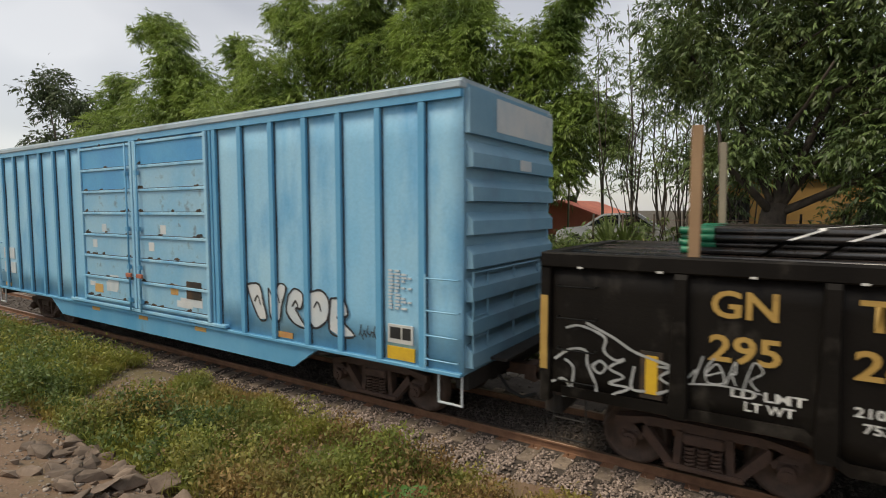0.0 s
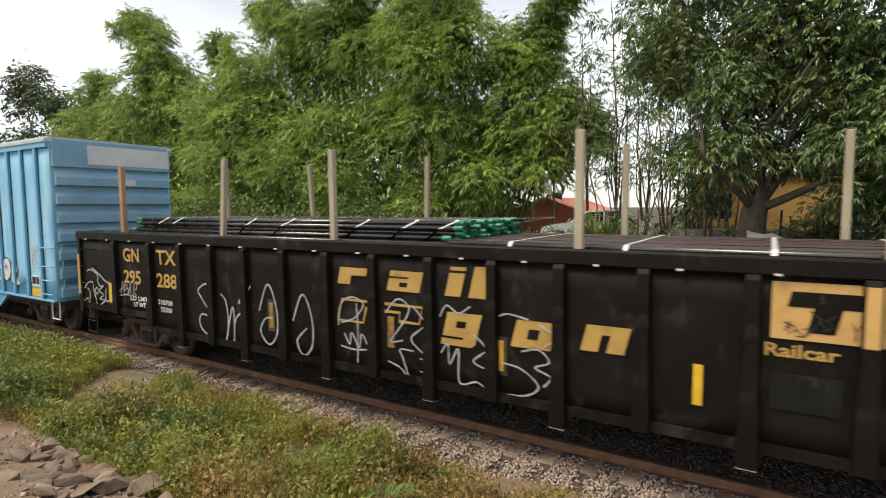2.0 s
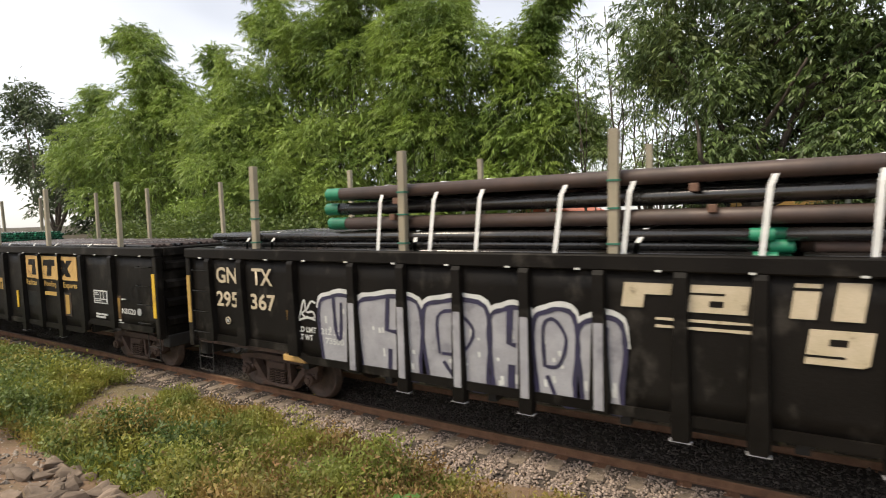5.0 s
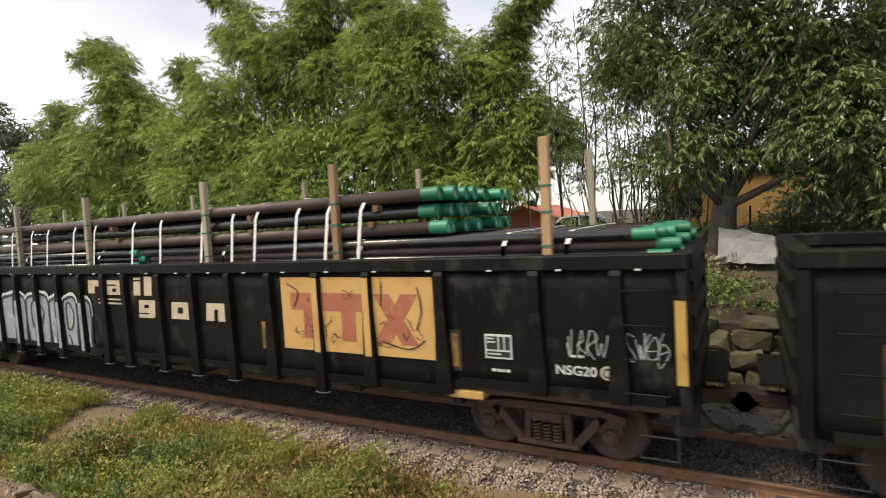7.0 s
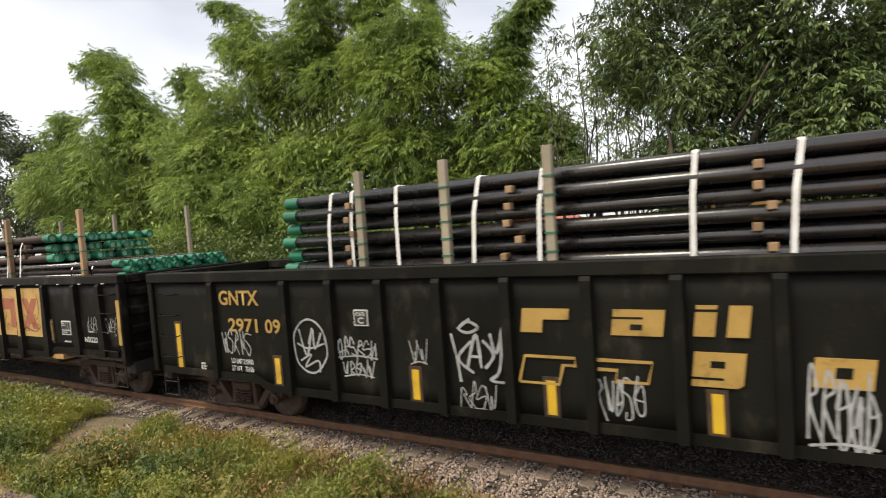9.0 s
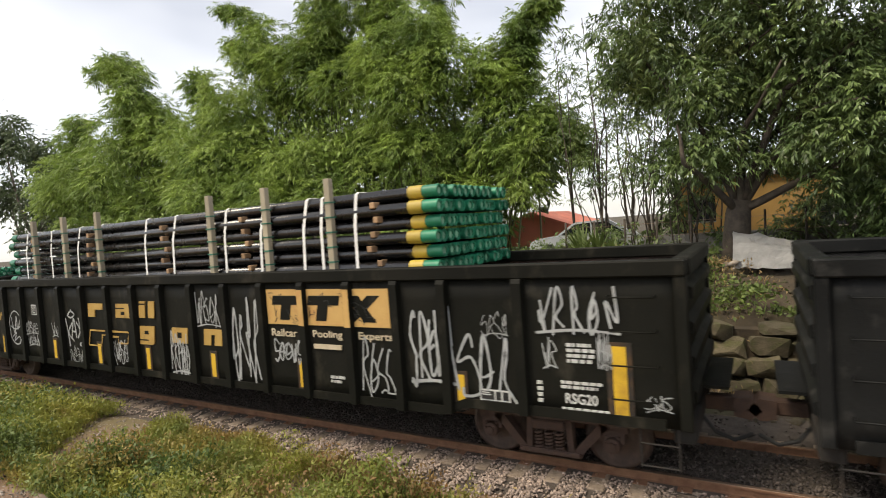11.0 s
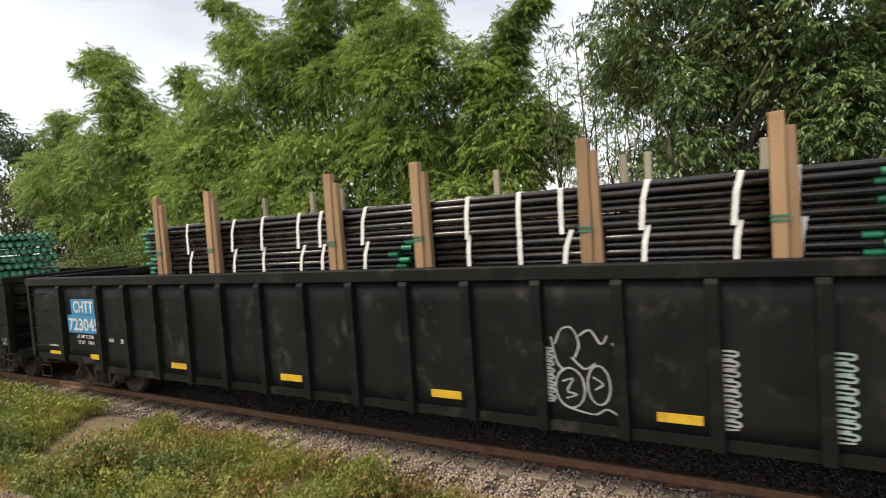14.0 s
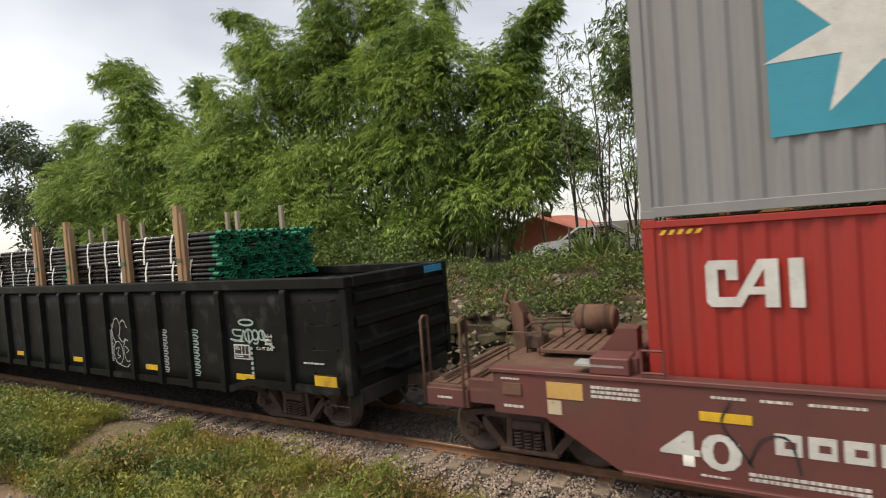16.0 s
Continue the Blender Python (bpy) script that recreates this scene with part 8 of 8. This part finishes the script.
def build_weeds():
    scatter("weeds", "yellowing green weeds on the near verge", "weed", 190000, (-13, 0.5, 2.2, 6.9), 0.075, 11, 0.8, 0.20, 0.50, 0.20, keep=on_verge)
    scatter("grass", "tall thin grass on the near verge", "weed", 40000, (-13, 0.5, 2.2, 6.9), 0.26, 12, 1.8, 0.022, 0.12, 0.25, "grass", keep=on_verge)
    scatter("seed_heads", "straw-coloured dry seed heads among weeds", "seed", 6000, (-7.0, 0, 3.0, 6.6), 0.05, 13, 0.6, 0.30, 0.50, 0.3, keep=on_verge)
    scatter("shrubs", "lush dark green shrubs beside the path", "lush", 70000, (-30, -10.6, 2.4, 6.3), 0.085, 14, 0.6, 0.26, 0.72, 0.4, "shrubs", keep=lambda x, y: y < 6.7 and (x < -12.9 or y < 4.9 - 0.6 * (x + 12.2)) and noise.noise(Vector((x * 0.5, y * 0.5, 9))) > -0.1)
    scatter("weeds", "yellow-green shrubs and weeds beside the path", "weed", 70000, (-30, -11.6, 2.4, 6.4), 0.085, 24, 0.8, 0.22, 0.62, 0.4, keep=lambda x, y: x < -12.9 or y < 4.9 - 0.6 * (x + 12.2))
    scatter("grass", "tall thin grass stalks beside the path", "weed", 14000, (-22, -11.8, 2.4, 6.3), 0.30, 25, 1.8, 0.022, 0.3, 0.3, "grass", keep=lambda x, y: x < -12.9 or y < 4.9 - 0.6 * (x + 12.2))
    scatter("weeds", "yellow-green weeds along the track farther off", "weed", 50000, (-34, -13.2, 4.8, 7.0), 0.10, 15, 0.9, 0.2, 0.42, 0.35)
    scatter("weeds", "green weeds and creepers on the rubble bank", "lush", 46000, (-16, 6, 12.3, 16.5), 0.12, 16, 0.7, 0.25, 0.42, 0.4, keep=lambda x, y: noise.noise(Vector((x * 0.6, y * 0.8, 5))) > -0.2 and not (-0.9 < x < 1.6 and y > 13.6))
    scatter("creepers", "green creepers growing in front of the stone wall", "lush", 16000, (-16, 6, 11.3, 11.9), 0.09, 26, 0.7, 0.25, 1.15, 0.3, "weeds", keep=lambda x, y: noise.noise(Vector((x * 0.9, y * 0.5, 4))) > 0.12)
    scatter("weeds", "dry brown weeds on the rubble bank", "seed", 22000, (-16, 6, 11.2, 15.5), 0.11, 17, 0.8, 0.14, 0.3, 0.35, keep=lambda x, y: noise.noise(Vector((x * 0.9, y, 15))) > 0.05)
    scatter("undergrowth", "dark undergrowth below the bamboo", "lush", 40000, (-34, -6, 16, 20), 0.20, 18, 0.5, 0.26, 1.25, 0.6, "undergrowth", keep=lambda x, y: x < -11.5)
    scatter("weeds", "reddish brown dry weeds on the near verge", "dry", 17000, (-5.9, -2.6, 4.2, 6.3), 0.07, 31, 0.8, 0.20, 0.52, 0.2, keep=lambda x, y: on_verge(x, y) and noise.noise(Vector((x * 1.1, y * 1.1, 21))) > -0.12)
    scatter("weeds", "dark green leafy weeds beside the rocks", "lush", 30000, (-11.5, -6.2, 3.3, 5.2), 0.085, 32, 0.7, 0.24, 0.55, 0.25, keep=lambda x, y: on_verge(x, y) and noise.noise(Vector((x * 0.9, y * 0.9, 27))) > -0.1)
    # large-leaved plant close to the eye
    plant = tagged(new("large_leaf_plant"), "bright green plant with broad drooping leaves", "plant")
    px, py = -3.75, 4.75
    plant.matrix_basis = pose(px, py, ground_height(px, py))
    rnd = random.Random(19)
    for k in range(8):
        a = 2 * math.pi * k / 8 + rnd.uniform(-.3, .3)
        ln, up = rnd.uniform(0.38, 0.55), rnd.uniform(0.24, 0.42)
        bm = bmesh.new()
        rows = []
        for s in range(7):
            t = s / 6
            w = 0.15 * math.sin(math.pi * min(1, t * 0.95 + 0.05)) ** 0.8
            r = 0.08 + ln * t
            z = up * (0.4 + 1.1 * t - 1.1 * t * t)
            rows.append([bm.verts.new((r * math.cos(a) - q * w * math.sin(a), r * math.sin(a) + q * w * math.cos(a), z + 0.05 * abs(q))) for q in (-1, 0, 1)])
        for p, q in zip(rows, rows[1:]):
            for i in range(2):
                bm.faces.new((p[i], p[i + 1], q[i + 1], q[i])).smooth = True
        rod(bm, (0, 0, -0.05), (0.1 * math.cos(a), 0.1 * math.sin(a), up * 0.45), 0.012, 5)
        part("leaf", bm, "taro", plant)
    # agave-like rosette on the bank
    for (ax, ay), size in (((-4.3, 17.0), 1.25), ((-3.6, 16.2), 0.9), ((-4.85, 17.3), 1.5)):
        rosette = tagged(new("agave"), "spiky green agave on the far bank", "plant", "agaves on the bank")
        rosette.matrix_basis = pose(ax, ay, ground_height(ax, ay))
        for k in range(26):
            a, up = rnd.uniform(0, 6.28), rnd.uniform(0.5, 1.4)
            d = Vector((math.cos(a) * math.cos(up), math.sin(a) * math.cos(up), math.sin(up)))
            side = d.cross(Vector((0, 0, 1))).normalized() * 0.05
            bm = bmesh.new()
            v = [bm.verts.new(p) for p in (side * 0.7, -side * 0.7, d * size * 0.5 - side, d * size * 0.5 + side, d * size - Vector((0, 0, 0.12 * size)), Vector((0, 0, 0.03)) + d * size * 0.5)]
            bm.faces.new((v[0], v[5], v[3])), bm.faces.new((v[0], v[1], v[5])), bm.faces.new((v[1], v[2], v[5])), bm.faces.new((v[3], v[5], v[4])), bm.faces.new((v[5], v[2], v[4]))
            part("spike", bm, "lush", rosette)


# ---- houses, fence, parked car, tarpaulin ----
def house(name, x0, x1, y0, y1, z0, z1, mat, label, openings, pitch=0.0):
    ob = tagged(new(name), label, "house", "houses behind the track")
    t = 0.2

    def wall(*a):
        part("wall", boxed(*a), mat, ob, "painted plaster wall")
    # the front is built round its openings
    cols = sorted({x0, x1, *[v for o in openings for v in o[:2]]})
    for a, b in zip(cols, cols[1:]):
        hole = next((o for o in openings if o[0] <= a and b <= o[1]), None)
        if hole:
            if hole[2] > z0:
                wall(a, b, y0, y0 + t, z0, hole[2])
            wall(a, b, y0, y0 + t, hole[3], z1)
        else:
            wall(a, b, y0, y0 + t, z0, z1)
    wall(x0, x0 + t, y0 + t, y1, z0, z1), wall(x1 - t, x1, y0 + t, y1, z0, z1), wall(x0 + t, x1 - t, y1 - t, y1, z0, z1)
    if pitch:
        xm = (x0 + x1) / 2
        bm = bmesh.new()
        prism(bm, [(x0, z1), (x1, z1), (xm, z1 + pitch)], y0, y0 + t)
        part("gable", bm, mat, ob, "painted gable")
        bm = bmesh.new()
        prism(bm, [(x0 - 0.2, z1 - 0.06), (xm, z1 + pitch + 0.02), (x1 + 0.2, z1 - 0.06), (x1 + 0.2, z1 + 0.04), (xm, z1 + pitch + 0.13), (x0 - 0.2, z1 + 0.04)], y0 - 0.15, y1)
        part("roof", bm, mat, ob, "painted pitched roof")
    else:
        part("roof", boxed(x0 - 0.15, x1 + 0.15, y0 - 0.2, y1 + 0.1, z1, z1 + 0.14), "block_wall", ob, "flat concrete roof")
    for a, b, c, d in openings:
        w = part("window", boxed(a, b, y0 + 0.12, y0 + 0.15, c, d), "glass", ob, "dark window")
        part("window_frame", boxed(a, b, y0 + 0.09, y0 + 0.12, c, c + 0.05), "block_wall", w)
        part("window_frame", boxed((a + b) / 2 - 0.02, (a + b) / 2 + 0.02, y0 + 0.09, y0 + 0.12, c + 0.05, d), "block_wall", w)
    return ob


def build_background():
    house("house", -11.2, -7.7, 25, 31, 1.9, 3.25, "brick_red", "low red-painted house with a gable", [], 0.62)
    house("house", -2.7, 2.6, 23, 28, 1.9, 4.6, "ochre_wall", "ochre plaster house behind the large tree", [(-2.2, -1.3, 3.0, 4.0), (1.9, 2.8, 2.6, 3.6)])
    bm = rod(bmesh.new(), (-9.35, 26.5, 3.75), (-9.35, 26.5, 4.15), 0.24, 16)
    rod(bm, (-9.35, 26.5, 4.15), (-9.35, 26.5, 4.24), 0.24, 16, 0.10)
    tagged(part("water_tank", bm, "underside"), "dark plastic water tank on the red roof", "water tank")
    wall = tagged(new("yard_wall"), "low grey block wall below the ochre house", "wall")
    rnd = random.Random(2)
    block = None
    for r in range(4):
        for i in range(22):
            x = -3.0 + i * 0.41 + 0.2 * (r % 2)
            if block is None:
                block = part("block", boxed(0, 0.40, 0, 0.15, 0, 0.195, bevel=0.006), "block_wall", wall, at=pose(x, 18.6, 2.0 + r * 0.2)).data
            else:
                part("block", block, None, wall, at=pose(x, 18.6 + rnd.uniform(-.006, .006), 2.0 + r * 0.2))
    # crumpled tarpaulin over a heap
    bm = bmesh.new()
    n = 14
    grid = []
    for j in range(n + 1):
        row = []
        for i in range(n + 1):
            u, v = i / n, j / n
            x = -0.50 + 1.70 * u
            y = 14.2 + 1.2 * v
            z = 1.98 + 0.95 * math.sin(math.pi * min(1, v * 0.6 + 0.05)) * (1 - 0.45 * u) + 0.10 * noise.noise(Vector((u * 5, v * 5, 1))) + 0.05 * noise.noise(Vector((u * 12, v * 12, 4)))
            row.append(bm.verts.new((x + 0.08 * noise.noise(Vector((u * 4, v * 4, 8))), y, z)))
        grid.append(row)
    for j in range(n):
        for i in range(n):
            bm.faces.new((grid[j][i], grid[j][i + 1], grid[j + 1][i + 1], grid[j + 1][i]))
    bmesh.ops.solidify(bm, geom=bm.faces[:], thickness=0.012)
    tagged(part("tarpaulin", bm, "tarp"), "crumpled grey tarpaulin over a heap on the bank", "tarpaulin")
    heap = stones_mesh("debris", "rubble", np.array([(x, 14.9, 2.15) for x in np.linspace(-0.7, 1.2, 30)]) + np.random.default_rng(3).normal(scale=(0.1, 0.25, 0.12), size=(30, 3)), np.full(30, 0.16), np.random.default_rng(4))
    tagged(new("debris", heap), "heap of broken rubble under a tarpaulin", "rubble", kind="stuff")
    # parked car, half hidden by plants
    car = tagged(new("parked_car"), "pale silver parked car behind plants on the bank", "car")
    z = 2.12
    car.matrix_basis = pose(-5.6, 20.4, z - 0.1, 0, 0, 12)
    body = [(-2.0, 0.28), (-2.05, 0.62), (-1.85, 0.80), (-1.0, 0.90), (1.75, 0.92), (2.0, 0.72), (2.05, 0.35), (1.9, 0.25)]
    cabin = [(-1.05, 0.88), (-0.35, 1.36), (0.85, 1.40), (1.65, 0.90)]
    bm = prism(bmesh.new(), body, -0.82, 0.82)
    bmesh.ops.bevel(bm, geom=bm.edges[:], offset=0.06, segments=2, affect="EDGES")
    part("body", bm, "car_paint", car, "pale silver body")
    bm = prism(bmesh.new(), cabin, -0.70, 0.70)
    bmesh.ops.bevel(bm, geom=bm.edges[:], offset=0.05, segments=2, affect="EDGES")
    part("cabin", bm, "car_paint", car)
    part("side_window", prism(bmesh.new(), [(-0.85, 0.92), (-0.32, 1.29), (0.22, 1.32), (0.22, 0.93)], -0.715, -0.70), "glass", car, "dark side window")
    part("side_window", prism(bmesh.new(), [(0.30, 0.93), (0.30, 1.32), (0.80, 1.32), (1.35, 0.95)], -0.715, -0.70), "glass", car, "dark side window")
    for x in (-1.3, 1.25):
        for y in (-0.74, 0.74):
            bm = rod(bmesh.new(), (x, y - 0.1, 0.31), (x, y + 0.1, 0.31), 0.31, 20)
            w = part("wheel", bm, "rubber", car, "black tyre with a grey rim")
            part("rim", rod(bmesh.new(), (x, y - 0.11, 0.31), (x, y + 0.11, 0.31), 0.19, 16), "spray", w)
    # prickly pear and two stakes above the stone wall
    cactus = tagged(new("prickly_pear"), "grey-green prickly pear cactus on the stone bank", "cactus")
    cactus.matrix_basis = pose(2.0, 13.0, ground_height(2.0, 13.0) - 0.03)
    for px, pz, tilt, size in ((0, 0.20, 5, 0.22), (-0.13, 0.50, -28, 0.18), (0.12, 0.52, 22, 0.20), (0.03, 0.72, 4, 0.16), (0.27, 0.78, 35, 0.14)):
        bm = bmesh.new()
        bmesh.ops.create_uvsphere(bm, u_segments=14, v_segments=9, radius=1, matrix=Matrix.Diagonal((size * 0.72, size * 0.16, size, 1)))
        part("pad", bm, "cactus", cactus, at=pose(px, 0.02 * pz, pz, 0, tilt, 20 * px))
    for px, py, top in ((1.48, 12.6, 2.1), (2.17, 13.1, 2.65)):
        stake = part("stake", path_rod(bmesh.new(), [(px, py, ground_height(px, py) - 0.05), (px + 0.02, py, top)], 0.035, 7), "pine")
        tagged(stake, "thin grey wooden stake standing on the bank", "stake", "stakes on the bank")
    fence = tagged(new("fence"), "thin post and wire fence on the far bank", "fence")
    for i in range(12):
        x = -5.5 + i * 0.95
        part("fence_post", path_rod(bmesh.new(), [(x, 17.6, 1.9), (x + 0.03, 17.6, 3.4)], 0.035, 6), "bark", fence)
    for z in (2.4, 2.8, 3.2):
        part("wire", rod(bmesh.new(), (-5.5, 17.6, z), (5, 17.6, z + 0.05), 0.006, 5), "tread", fence)


build_rocks()
build_pale_rubble()
build_stone_wall()
build_bamboo()
build_trees()
build_weeds()
build_background()
build_ballast()


def motions():
    times, run = [t for t, q in ROLLED], [q for t, q in ROLLED]
    for ob, m in MOVERS:
        walk(ob, [(t, Matrix.Translation((-q, 0, 0)) @ m) for t, q in ROLLED])
    steps = [k / 10 for k in range(161)]
    for ob, x in WHEELSETS:
        rows = []
        for t in steps:
            q = float(np.interp(t, times, run))
            rows.append((t, pose(x, 0, WHEEL_R, 0, -math.degrees(q / WHEEL_R), 0)))
        walk(ob, rows)


motions()
